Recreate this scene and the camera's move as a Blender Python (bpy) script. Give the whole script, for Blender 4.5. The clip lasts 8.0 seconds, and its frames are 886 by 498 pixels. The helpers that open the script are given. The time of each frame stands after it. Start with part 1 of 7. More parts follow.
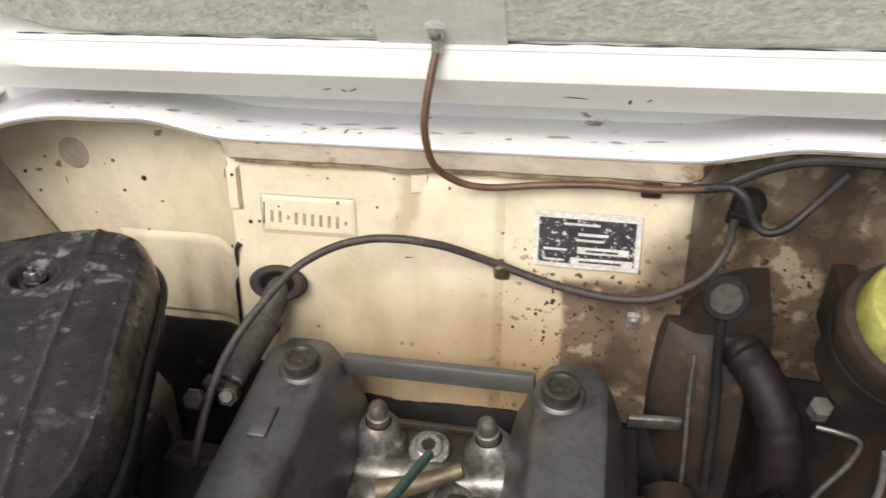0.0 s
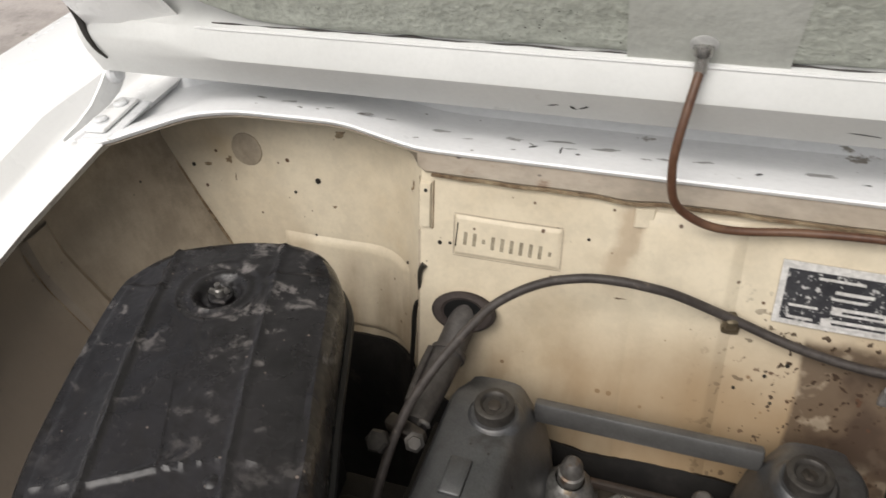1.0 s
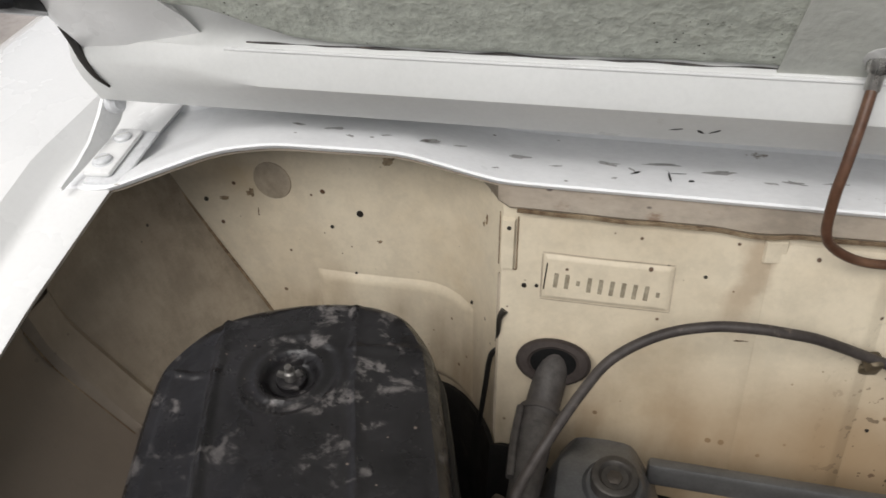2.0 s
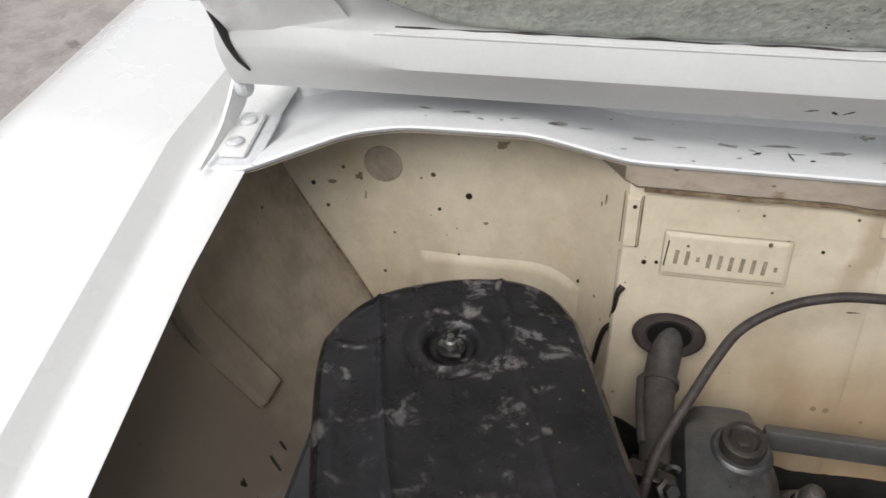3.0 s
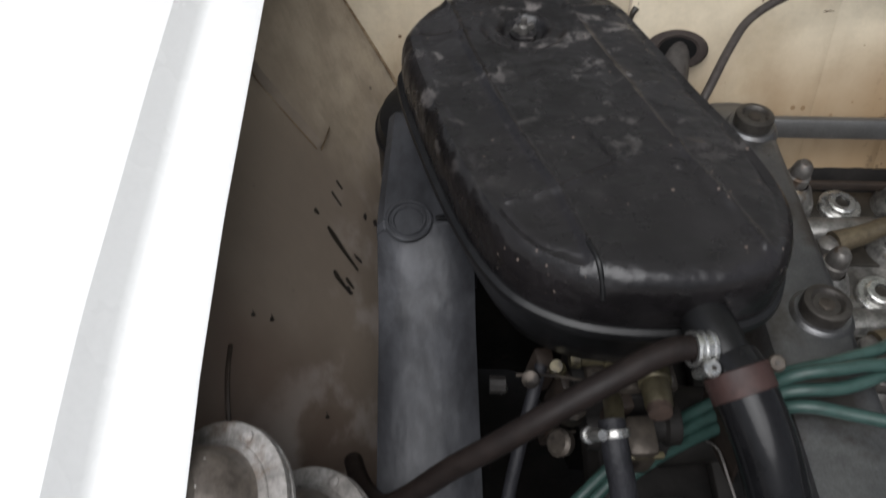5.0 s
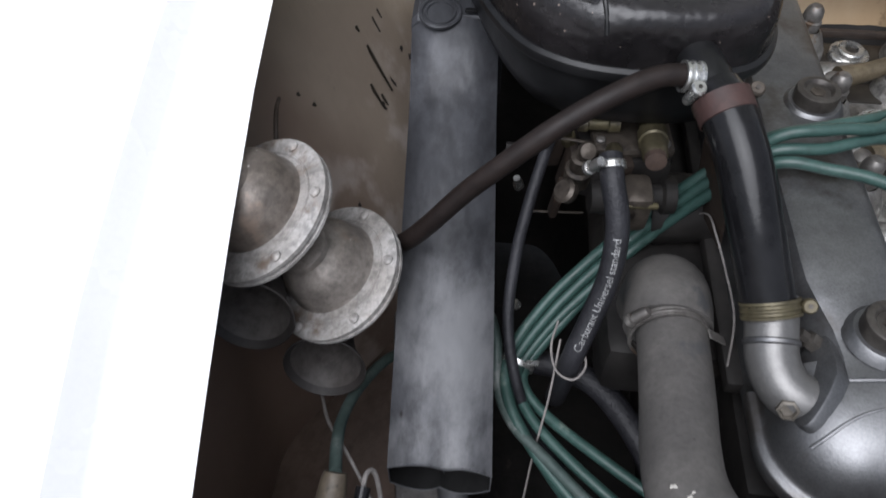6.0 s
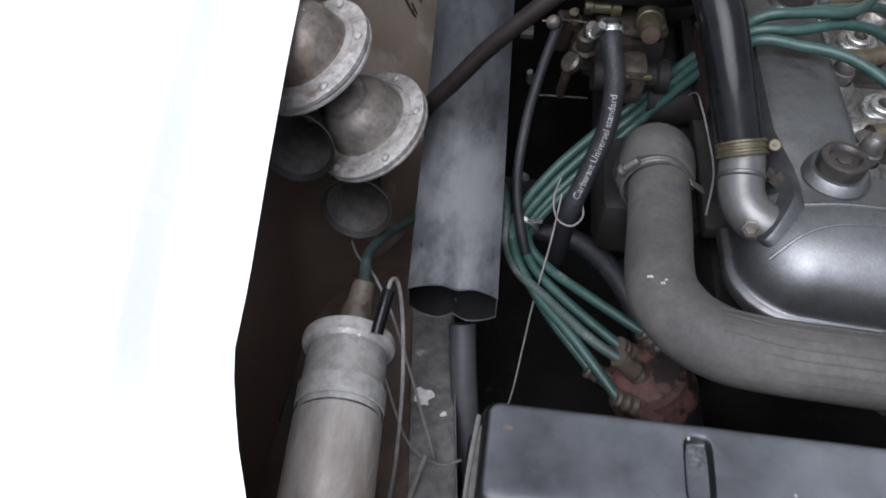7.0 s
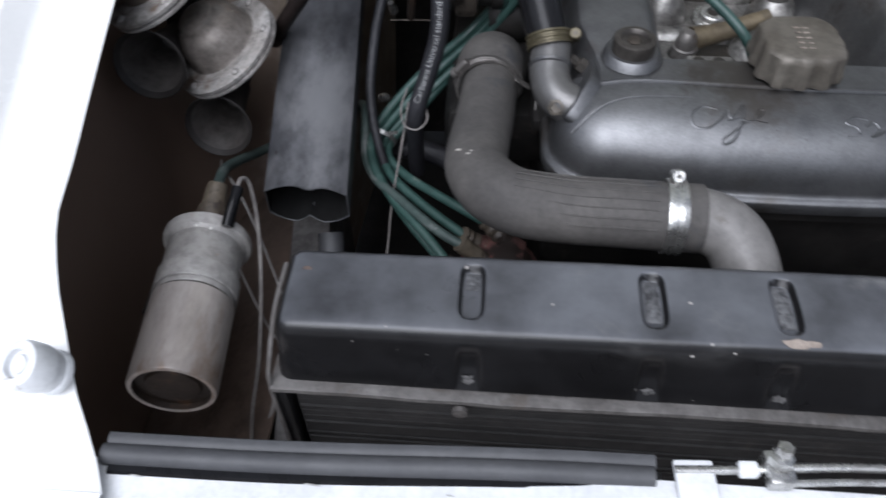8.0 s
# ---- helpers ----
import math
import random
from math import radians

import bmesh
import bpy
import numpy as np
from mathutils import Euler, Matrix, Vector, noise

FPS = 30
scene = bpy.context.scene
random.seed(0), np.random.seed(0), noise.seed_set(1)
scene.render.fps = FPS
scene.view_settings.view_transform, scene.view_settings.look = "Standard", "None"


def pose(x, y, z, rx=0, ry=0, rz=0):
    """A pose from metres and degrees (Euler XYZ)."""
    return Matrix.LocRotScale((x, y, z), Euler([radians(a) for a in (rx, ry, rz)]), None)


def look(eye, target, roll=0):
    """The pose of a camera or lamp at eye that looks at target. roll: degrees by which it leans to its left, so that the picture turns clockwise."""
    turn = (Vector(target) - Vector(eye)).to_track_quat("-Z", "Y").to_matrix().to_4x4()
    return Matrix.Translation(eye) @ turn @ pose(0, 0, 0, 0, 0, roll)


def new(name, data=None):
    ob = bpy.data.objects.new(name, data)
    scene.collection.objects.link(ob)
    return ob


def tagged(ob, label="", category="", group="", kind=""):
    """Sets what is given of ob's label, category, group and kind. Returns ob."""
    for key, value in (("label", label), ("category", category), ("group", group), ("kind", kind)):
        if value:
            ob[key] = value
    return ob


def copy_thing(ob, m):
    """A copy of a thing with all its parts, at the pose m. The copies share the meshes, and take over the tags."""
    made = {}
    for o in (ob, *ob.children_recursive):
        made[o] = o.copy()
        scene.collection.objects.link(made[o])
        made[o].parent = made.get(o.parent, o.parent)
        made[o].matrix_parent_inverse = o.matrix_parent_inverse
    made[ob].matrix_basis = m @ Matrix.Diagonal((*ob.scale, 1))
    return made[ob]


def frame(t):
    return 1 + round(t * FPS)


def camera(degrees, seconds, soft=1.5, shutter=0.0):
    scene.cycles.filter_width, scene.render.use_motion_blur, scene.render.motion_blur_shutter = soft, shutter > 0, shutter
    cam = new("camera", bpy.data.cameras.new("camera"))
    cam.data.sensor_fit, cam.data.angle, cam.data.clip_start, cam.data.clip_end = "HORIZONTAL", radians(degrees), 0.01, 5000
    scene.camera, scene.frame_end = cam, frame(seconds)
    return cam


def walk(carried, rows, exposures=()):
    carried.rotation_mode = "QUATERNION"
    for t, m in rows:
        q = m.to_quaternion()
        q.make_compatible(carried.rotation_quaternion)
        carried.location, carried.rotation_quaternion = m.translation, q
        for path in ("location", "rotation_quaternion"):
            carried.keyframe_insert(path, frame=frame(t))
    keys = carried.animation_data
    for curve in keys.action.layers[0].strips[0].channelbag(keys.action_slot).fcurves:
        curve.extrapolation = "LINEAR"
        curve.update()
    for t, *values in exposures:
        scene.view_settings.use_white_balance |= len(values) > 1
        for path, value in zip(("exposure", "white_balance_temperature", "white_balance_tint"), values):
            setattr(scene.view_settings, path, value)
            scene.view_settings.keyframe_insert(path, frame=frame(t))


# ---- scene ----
cam = camera(60.7, 8.0, soft=1.6, shutter=0.25)
PATH = [
    (0, (0.055, -0.051, 1.257), (-0.331, 1.469, 0.016), -4.6),
    (0.5, (-0.004, -0.024, 1.254), (-0.494, 1.453, -0.003), -4.9),
    (1, (-0.065, 0.007, 1.249), (-0.658, 1.438, -0.017), -5.5),
    (1.2, (-0.089, 0.035, 1.249), (-0.665, 1.441, -0.052), -4.0),
    (2.3, (-0.243, 0.076, 1.24), (-0.565, 1.521, -0.104), -3.7),
    (2.5, (-0.271, 0.057, 1.243), (-0.524, 1.511, -0.108), -1.7),
    (3, (-0.3, 0.024, 1.252), (-0.665, 1.464, -0.087), -3.6),
    (3.5, (-0.354, 0.017, 1.241), (-0.474, 1.438, -0.161), -1.3),
    (4, (-0.415, -0.009, 1.235), (-0.372, 1.412, -0.171), 0.8),
    (4.5, (-0.42, -0.087, 1.221), (-0.432, 1.315, -0.205), -0.7),
    (5, (-0.418, -0.144, 1.186), (-0.458, 1.182, -0.31), -0.0),
    (5.2, (-0.409, -0.174, 1.172), (-0.481, 1.121, -0.35), -0.9),
    (6.3, (-0.402, -0.333, 1.134), (-0.54, 0.936, -0.405), 0.3),
    (6.5, (-0.409, -0.363, 1.133), (-0.549, 0.914, -0.4), 0.9),
    (7, (-0.391, -0.425, 1.126), (-0.549, 0.852, -0.405), 0.9),
    (7.5, (-0.369, -0.482, 1.122), (-0.529, 0.785, -0.417), 2.3),
    (8, (-0.279, -0.508, 1.111), (-0.388, 0.779, -0.416), -0.7),
]
walk(cam, [(t, look(eye, target, roll)) for t, eye, target, roll in PATH],
     exposures=[(0.0, 0.68, 6850, 10), (1.0, 0.18, 6650, 10), (2.5, -0.13, 6400, 10), (3.0, -0.05, 6350, 10), (3.5, -0.09, 6300, 10), (5.0, -0.04, 6200, 10), (6.5, 0.62, 5850, 12), (8.0, 0.25, 5800, 12)])

# ---- light ----
SUN_EL, SUN_ROT = radians(57), radians(199)
world = bpy.data.worlds.new("sky")
scene.world = world
world.use_nodes = True
wn = world.node_tree.nodes
wl = world.node_tree.links
sky = wn.new("ShaderNodeTexSky")
sky.sky_type = "NISHITA"
sky.sun_disc = False
sky.sun_elevation, sky.sun_rotation = SUN_EL, SUN_ROT
sky.air_density, sky.dust_density = 1.0, 4.0
grey = wn.new("ShaderNodeHueSaturation")
grey.inputs["Saturation"].default_value = 0.25
wl.new(sky.outputs["Color"], grey.inputs["Color"])
wl.new(grey.outputs["Color"], wn["Background"].inputs["Color"])
wn["Background"].inputs["Strength"].default_value = 0.10
sun = new("sun", bpy.data.lights.new("sun", "SUN"))
sun.data.energy, sun.data.angle, sun.data.color = 2.9, radians(56), (1.0, 0.97, 0.94)
sun.matrix_world = look((-0.56, -1.23, 2.98), (-0.1, 0.1, 0.8))

# ---- helpers for nodes and meshes ----


def material(name, base, second, rough=0.5, metal=0.0, scale=18.0, grain=220.0, bump=0.15, amount=0.12, grime=0.25, spec=0.4, dirt=None, dirt_at=0.62, dirt_scale=30.0,
             dirt_soft=0.08, rough_var=0.15, coat=0.0, stretch=(1, 1, 1), spots=None, spot_scale=90.0, spot_size=0.12, dust_sheen=None, dust_sheen_amount=0.6, level=(0.45, 0.97), warp=0.0, along=None, dents=0.0):
    """A two-scale surface: broad tone, fine grain, optional dust and painted sheen on level faces, patches and small
    spots.
    """
    m = bpy.data.materials.new(name)
    m.use_nodes = True
    n, l = m.node_tree.nodes, m.node_tree.links
    b = n["Principled BSDF"]
    geo = n.new("ShaderNodeNewGeometry")
    sc = n.new("ShaderNodeVectorMath")
    sc.operation = "MULTIPLY"
    sc.inputs[1].default_value = stretch
    l.new(geo.outputs["Position"], sc.inputs[0])

    def tex(s, detail=4.0, r=0.6, twist=0.0):
        t = n.new("ShaderNodeTexNoise")
        t.inputs["Distortion"].default_value = twist
        t.inputs["Scale"].default_value, t.inputs["Detail"].default_value, t.inputs["Roughness"].default_value = s, detail, r
        l.new(sc.outputs[0], t.inputs["Vector"])
        return t.outputs["Fac"]

    def ramp(fac, lo, hi):
        t = n.new("ShaderNodeMapRange")
        t.inputs["From Min"].default_value, t.inputs["From Max"].default_value = lo, hi
        t.interpolation_type = "SMOOTHSTEP"
        l.new(fac, t.inputs["Value"])
        return t.outputs["Result"]

    def mix(fac, a, c):
        t = n.new("ShaderNodeMix")
        t.data_type = "RGBA"
        l.new(fac, t.inputs["Factor"])
        for sock, v in ((t.inputs["A"], a), (t.inputs["B"], c)):
            if isinstance(v, tuple):
                sock.default_value = (*v, 1)
            else:
                l.new(v, sock)
        return t.outputs["Result"]

    fine = tex(grain, 3.0)
    col = mix(ramp(tex(scale), 0.35, 0.68), tuple(base), tuple(second))
    dark = n.new("ShaderNodeMix")
    dark.data_type, dark.blend_type = "RGBA", "MULTIPLY"
    dark.inputs["Factor"].default_value = amount
    l.new(col, dark.inputs["A"])
    l.new(ramp(fine, 0.2, 0.7), dark.inputs["B"])
    col = dark.outputs["Result"]
    if grime:
        soil = n.new("ShaderNodeMix")
        soil.data_type, soil.blend_type = "RGBA", "MULTIPLY"
        soil.inputs["Factor"].default_value = grime
        l.new(col, soil.inputs["A"])
        l.new(ramp(tex(scale * 4.3, 7.0, 0.7), 0.36, 0.60), soil.inputs["B"])
        col = soil.outputs["Result"]
    # Upward faces are paled: dust, plus sky light painted into the colour.
    if dust_sheen:
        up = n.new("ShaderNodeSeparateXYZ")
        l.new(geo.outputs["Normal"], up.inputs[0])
        film_shading = n.new("ShaderNodeMath")
        film_shading.operation = "MULTIPLY"
        l.new(ramp(up.outputs["Z"], *level), film_shading.inputs[0])
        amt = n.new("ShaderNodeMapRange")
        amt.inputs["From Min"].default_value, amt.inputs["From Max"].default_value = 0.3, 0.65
        amt.inputs["To Min"].default_value, amt.inputs["To Max"].default_value = dust_sheen_amount * 0.25, dust_sheen_amount
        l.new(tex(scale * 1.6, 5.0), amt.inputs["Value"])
        l.new(amt.outputs["Result"], film_shading.inputs[1])
        col = mix(film_shading.outputs[0], col, tuple(dust_sheen))
    if dirt:
        patches = ramp(tex(dirt_scale, 6.0, 0.65, warp), dirt_at, dirt_at + dirt_soft)
        if along:
            pos = n.new("ShaderNodeSeparateXYZ")
            l.new(geo.outputs["Position"], pos.inputs[0])
            fade = n.new("ShaderNodeMath")
            fade.operation = "MULTIPLY"
            l.new(patches, fade.inputs[0])
            l.new(ramp(pos.outputs["Y"], *along), fade.inputs[1])
            patches = fade.outputs[0]
        col = mix(patches, col, tuple(dirt))
    if spots:
        v = n.new("ShaderNodeTexVoronoi")
        v.inputs["Scale"].default_value = spot_scale
        l.new(sc.outputs[0], v.inputs["Vector"])
        near = n.new("ShaderNodeMath")
        near.operation = "MULTIPLY_ADD"
        l.new(tex(14.0), near.inputs[0])
        near.inputs[1].default_value = -0.5
        l.new(v.outputs["Distance"], near.inputs[2])
        col = mix(ramp(near.outputs[0], spot_size - 0.25, spot_size - 0.30), col, tuple(spots))
    l.new(col, b.inputs["Base Color"])
    rr = n.new("ShaderNodeMapRange")
    rr.inputs["To Min"].default_value, rr.inputs["To Max"].default_value = max(0.02, rough - rough_var), min(1, rough + rough_var)
    l.new(tex(scale * 2.3), rr.inputs["Value"])
    l.new(rr.outputs["Result"], b.inputs["Roughness"])
    b.inputs["Metallic"].default_value = metal
    b.inputs["Specular IOR Level"].default_value = spec
    b.inputs["Coat Weight"].default_value = coat
    bp = n.new("ShaderNodeBump")
    bp.inputs["Strength"].default_value, bp.inputs["Distance"].default_value = bump, 0.002
    l.new(fine, bp.inputs["Height"])
    if dents:
        dent = n.new("ShaderNodeBump")
        dent.inputs["Strength"].default_value, dent.inputs["Distance"].default_value = dents, 0.008
        l.new(tex(26.0, 3.0, 0.5), dent.inputs["Height"])
        l.new(dent.outputs["Normal"], bp.inputs["Normal"])
    l.new(bp.outputs["Normal"], b.inputs["Normal"])
    return m


def cream_paint(name, stained):
    """Old cream paint; the stained form carries oil and rust near the brake side of the bulkhead, and painted shade low
    on it.
    """
    m = material(name, (0.68, 0.598, 0.455), (0.625, 0.535, 0.392), 0.42, 0, 9.0, 260.0, 0.05, amount=0.05, grime=0.10, dirt=(0.52, 0.415, 0.265), dirt_at=0.54, dirt_scale=9.0, dirt_soft=0.30,
                 spots=(0.10, 0.055, 0.03), spot_scale=55.0, spot_size=0.075)
    if not stained:
        return m
    n, l = m.node_tree.nodes, m.node_tree.links
    b = n["Principled BSDF"]
    old = b.inputs["Base Color"].links[0].from_socket
    geo = n.new("ShaderNodeNewGeometry")
    sep = n.new("ShaderNodeSeparateXYZ")
    l.new(geo.outputs["Position"], sep.inputs[0])

    def noise_at(s, d):
        t = n.new("ShaderNodeTexNoise")
        t.inputs["Scale"].default_value, t.inputs["Detail"].default_value = s, d
        l.new(geo.outputs["Position"], t.inputs["Vector"])
        return t.outputs["Fac"]

    def math2(op, a, c):
        t = n.new("ShaderNodeMath")
        t.operation = op
        for i, v in enumerate((a, c)):
            if isinstance(v, (int, float)):
                t.inputs[i].default_value = v
            else:
                l.new(v, t.inputs[i])
        return t.outputs[0]

    def step(v, lo, hi):
        t = n.new("ShaderNodeMapRange")
        t.interpolation_type = "SMOOTHSTEP"
        t.inputs["From Min"].default_value, t.inputs["From Max"].default_value = lo, hi
        l.new(v, t.inputs["Value"])
        return t.outputs["Result"]

    def over(fac, a, c):
        t = n.new("ShaderNodeMix")
        t.data_type = "RGBA"
        l.new(fac, t.inputs["Factor"])
        l.new(a, t.inputs["A"])
        t.inputs["B"].default_value = (*c, 1)
        return t.outputs["Result"]

    wander = math2("SUBTRACT", noise_at(18, 6), 0.5)
    x = math2("ADD", sep.outputs["X"], math2("MULTIPLY", wander, 0.05))
    edge = math2("ADD", sep.outputs["X"], math2("MULTIPLY", wander, 0.012))
    top = math2("ADD", sep.outputs["Z"], math2("MULTIPLY", wander, 0.030))
    below = math2("MULTIPLY", step(edge, 0.029, 0.034), step(top, 0.830, 0.820))
    spill = math2("MAXIMUM", below, step(math2("ADD", x, math2("MULTIPLY", math2("SUBTRACT", sep.outputs["Z"], 0.85), -0.35)), 0.088, 0.135))
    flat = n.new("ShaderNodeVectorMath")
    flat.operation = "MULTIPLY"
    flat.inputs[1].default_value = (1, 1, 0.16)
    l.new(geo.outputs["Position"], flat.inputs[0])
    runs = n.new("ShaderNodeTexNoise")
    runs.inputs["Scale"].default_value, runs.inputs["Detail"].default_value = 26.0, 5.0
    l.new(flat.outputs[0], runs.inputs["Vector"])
    # Streaked oil mixed with painted shade along the foot of the wall.
    film_shading = math2("MULTIPLY", step(runs.outputs["Fac"], 0.28, 0.80), step(math2("ADD", sep.outputs["Z"], math2("MULTIPLY", noise_at(20, 5), 0.10)), 0.885, 0.77))
    col = over(math2("MULTIPLY", film_shading, 0.80), old, (0.20, 0.128, 0.068))
    # Broad brown film and painted shade, stronger downwards and towards the brake side.
    low = step(math2('ADD', sep.outputs['Z'], math2('MULTIPLY', noise_at(7, 4), 0.12)), 0.935, 0.82)
    col = over(math2('MULTIPLY', low, math2('MULTIPLY', step(sep.outputs['X'], -0.30, -0.02), 0.85)), col, (0.30, 0.205, 0.115))
    run = math2("MULTIPLY", step(math2("ABSOLUTE", math2("ADD", x, 0.106), 0.0), 0.011, 0.003), math2("MULTIPLY", step(sep.outputs["Z"], 0.825, 0.87), step(sep.outputs["Z"], 0.925, 0.90)))
    col = over(math2("MULTIPLY", run, 0.5), col, (0.30, 0.20, 0.12))
    col = over(math2("MULTIPLY", spill, 0.92), col, (0.112, 0.079, 0.053))
    flakes = math2("MULTIPLY", spill, step(noise_at(38, 6), 0.52, 0.60))
    col = over(math2("MULTIPLY", flakes, 0.60), col, (0.40, 0.33, 0.24))
    deep = math2("MULTIPLY", spill, step(noise_at(17, 7), 0.44, 0.62))
    col = over(math2("MULTIPLY", deep, 0.85), col, (0.052, 0.033, 0.023))
    near = math2("MULTIPLY", step(sep.outputs["X"], -0.06, 0.03), step(sep.outputs["Z"], 0.875, 0.82))
    rust = math2("MULTIPLY", math2("MAXIMUM", near, spill), step(noise_at(95, 3), 0.66, 0.70))
    specks = math2("MULTIPLY", near, step(noise_at(150, 2), 0.63, 0.65))
    col = over(specks, col, (0.050, 0.030, 0.018))
    col = over(rust, col, (0.085, 0.045, 0.026))
    l.new(col, b.inputs["Base Color"])
    return m


def grimy_paint(name):
    """Dusty cream paint that turns browner and darker towards the front of the bay."""
    m = material(name, (0.47, 0.405, 0.315), (0.37, 0.312, 0.240), 0.55, 0, 7.0, 240.0, 0.08, dirt=(0.20, 0.17, 0.14), dirt_at=0.64, dirt_scale=26.0, dirt_soft=0.10, spots=(0.06, 0.05, 0.045), spot_scale=45.0, spot_size=0.06)
    n, l = m.node_tree.nodes, m.node_tree.links
    b = n["Principled BSDF"]
    old = b.inputs["Base Color"].links[0].from_socket
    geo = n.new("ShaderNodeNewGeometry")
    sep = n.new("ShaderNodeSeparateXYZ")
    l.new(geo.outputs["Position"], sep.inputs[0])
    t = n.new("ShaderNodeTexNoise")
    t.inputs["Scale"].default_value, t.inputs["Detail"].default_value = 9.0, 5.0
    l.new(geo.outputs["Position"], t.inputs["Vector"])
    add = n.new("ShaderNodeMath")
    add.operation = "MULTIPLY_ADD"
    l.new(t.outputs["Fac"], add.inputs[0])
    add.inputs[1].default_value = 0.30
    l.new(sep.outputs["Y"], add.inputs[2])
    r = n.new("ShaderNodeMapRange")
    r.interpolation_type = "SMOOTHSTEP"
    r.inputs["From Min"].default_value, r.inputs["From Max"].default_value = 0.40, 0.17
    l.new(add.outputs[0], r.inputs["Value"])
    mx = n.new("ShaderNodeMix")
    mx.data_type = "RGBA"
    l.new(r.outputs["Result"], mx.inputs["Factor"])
    browning = n.new("ShaderNodeMapRange")
    browning.interpolation_type = "SMOOTHSTEP"
    browning.inputs["From Min"].default_value, browning.inputs["From Max"].default_value = 0.635, 0.47
    browning.inputs["To Max"].default_value = 0.90
    l.new(add.outputs[0], browning.inputs["Value"])
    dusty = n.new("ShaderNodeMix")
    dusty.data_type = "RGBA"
    l.new(browning.outputs["Result"], dusty.inputs["Factor"])
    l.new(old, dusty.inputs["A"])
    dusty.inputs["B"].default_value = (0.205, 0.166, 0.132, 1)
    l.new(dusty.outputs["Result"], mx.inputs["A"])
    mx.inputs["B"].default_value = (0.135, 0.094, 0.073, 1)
    pale = n.new("ShaderNodeTexNoise")
    pale.inputs["Scale"].default_value, pale.inputs["Detail"].default_value = 22.0, 6.0
    l.new(geo.outputs["Position"], pale.inputs["Vector"])
    streak = n.new("ShaderNodeMapRange")
    streak.interpolation_type = "SMOOTHSTEP"
    streak.inputs["From Min"].default_value, streak.inputs["From Max"].default_value = 0.48, 0.66
    l.new(pale.outputs["Fac"], streak.inputs["Value"])
    foot = n.new("ShaderNodeMapRange")
    foot.interpolation_type = "SMOOTHSTEP"
    foot.inputs["From Min"].default_value, foot.inputs["From Max"].default_value = 0.75, 0.67
    foot.inputs["To Max"].default_value = 0.75
    l.new(sep.outputs["Z"], foot.inputs["Value"])
    back = n.new("ShaderNodeMapRange")
    back.interpolation_type = "SMOOTHSTEP"
    back.inputs["From Min"].default_value, back.inputs["From Max"].default_value = 0.02, 0.12
    l.new(sep.outputs["Y"], back.inputs["Value"])
    near = n.new("ShaderNodeMath")
    near.operation = "MULTIPLY"
    l.new(back.outputs["Result"], near.inputs[0])
    l.new(foot.outputs["Result"], near.inputs[1])
    both = n.new("ShaderNodeMath")
    both.operation = "MULTIPLY"
    l.new(streak.outputs["Result"], both.inputs[0])
    l.new(near.outputs[0], both.inputs[1])
    chalk = n.new("ShaderNodeMix")
    chalk.data_type = "RGBA"
    l.new(both.outputs[0], chalk.inputs["Factor"])
    l.new(mx.outputs["Result"], chalk.inputs["A"])
    chalk.inputs["B"].default_value = (0.36, 0.315, 0.285, 1)
    l.new(chalk.outputs["Result"], b.inputs["Base Color"])
    return m


def finish(bm, angle=32):
    """Smooth faces, with sharp edges kept where the surface breaks."""
    bmesh.ops.recalc_face_normals(bm, faces=bm.faces)
    for f in bm.faces:
        f.smooth = True
    for e in bm.edges:
        if len(e.link_faces) == 2 and e.calc_face_angle(0) > radians(angle):
            e.smooth = False


def part(name, bm, mat, parent=None, label="", angle=32):
    finish(bm, angle)
    me = bpy.data.meshes.new(name)
    bm.to_mesh(me)
    bm.free()
    me.materials.append(mat)
    ob = new(name, me)
    if parent:
        ob.parent = parent
        ob.matrix_parent_inverse = parent.matrix_basis.inverted()
    if label:
        ob["label"] = label
    return ob


def thing(name, at, label, category, group=""):
    ob = new(name)
    ob.empty_display_size = 0.02
    ob.matrix_basis = pose(*at)
    return tagged(ob, label, category, group)


def structure(name, bm, mat, label, category, parent=None, angle=32):
    ob = part(name, bm, mat, parent, label, angle)
    return tagged(ob, label, category, kind="structure")


def rings(loops, close_loop=True, cap=True):
    """A skin over a row of equal loops of points."""
    bm = bmesh.new()
    vs = [[bm.verts.new(p) for p in lp] for lp in loops]
    k = len(vs[0])
    for a, c in zip(vs, vs[1:]):
        for i in range(k if close_loop else k - 1):
            j = (i + 1) % k
            bm.faces.new((a[i], a[j], c[j], c[i]))
    if cap and close_loop:
        bm.faces.new(list(reversed(vs[0])))
        bm.faces.new(vs[-1])
    return bm


def sheet(fn, us, vs, thick=0.0):
    """A surface over two rows of parameters; with thickness, a shell."""
    bm = bmesh.new()
    grid = [[bm.verts.new(fn(u, v)) for v in vs] for u in us]
    for i in range(len(us) - 1):
        for j in range(len(vs) - 1):
            bm.faces.new((grid[i][j], grid[i + 1][j], grid[i + 1][j + 1], grid[i][j + 1]))
    if thick:
        bmesh.ops.recalc_face_normals(bm, faces=bm.faces)
        bmesh.ops.solidify(bm, geom=bm.faces[:], thickness=thick)
    return bm


def spans(a, b, k):
    return [a + (b - a) * i / k for i in range(k + 1)]


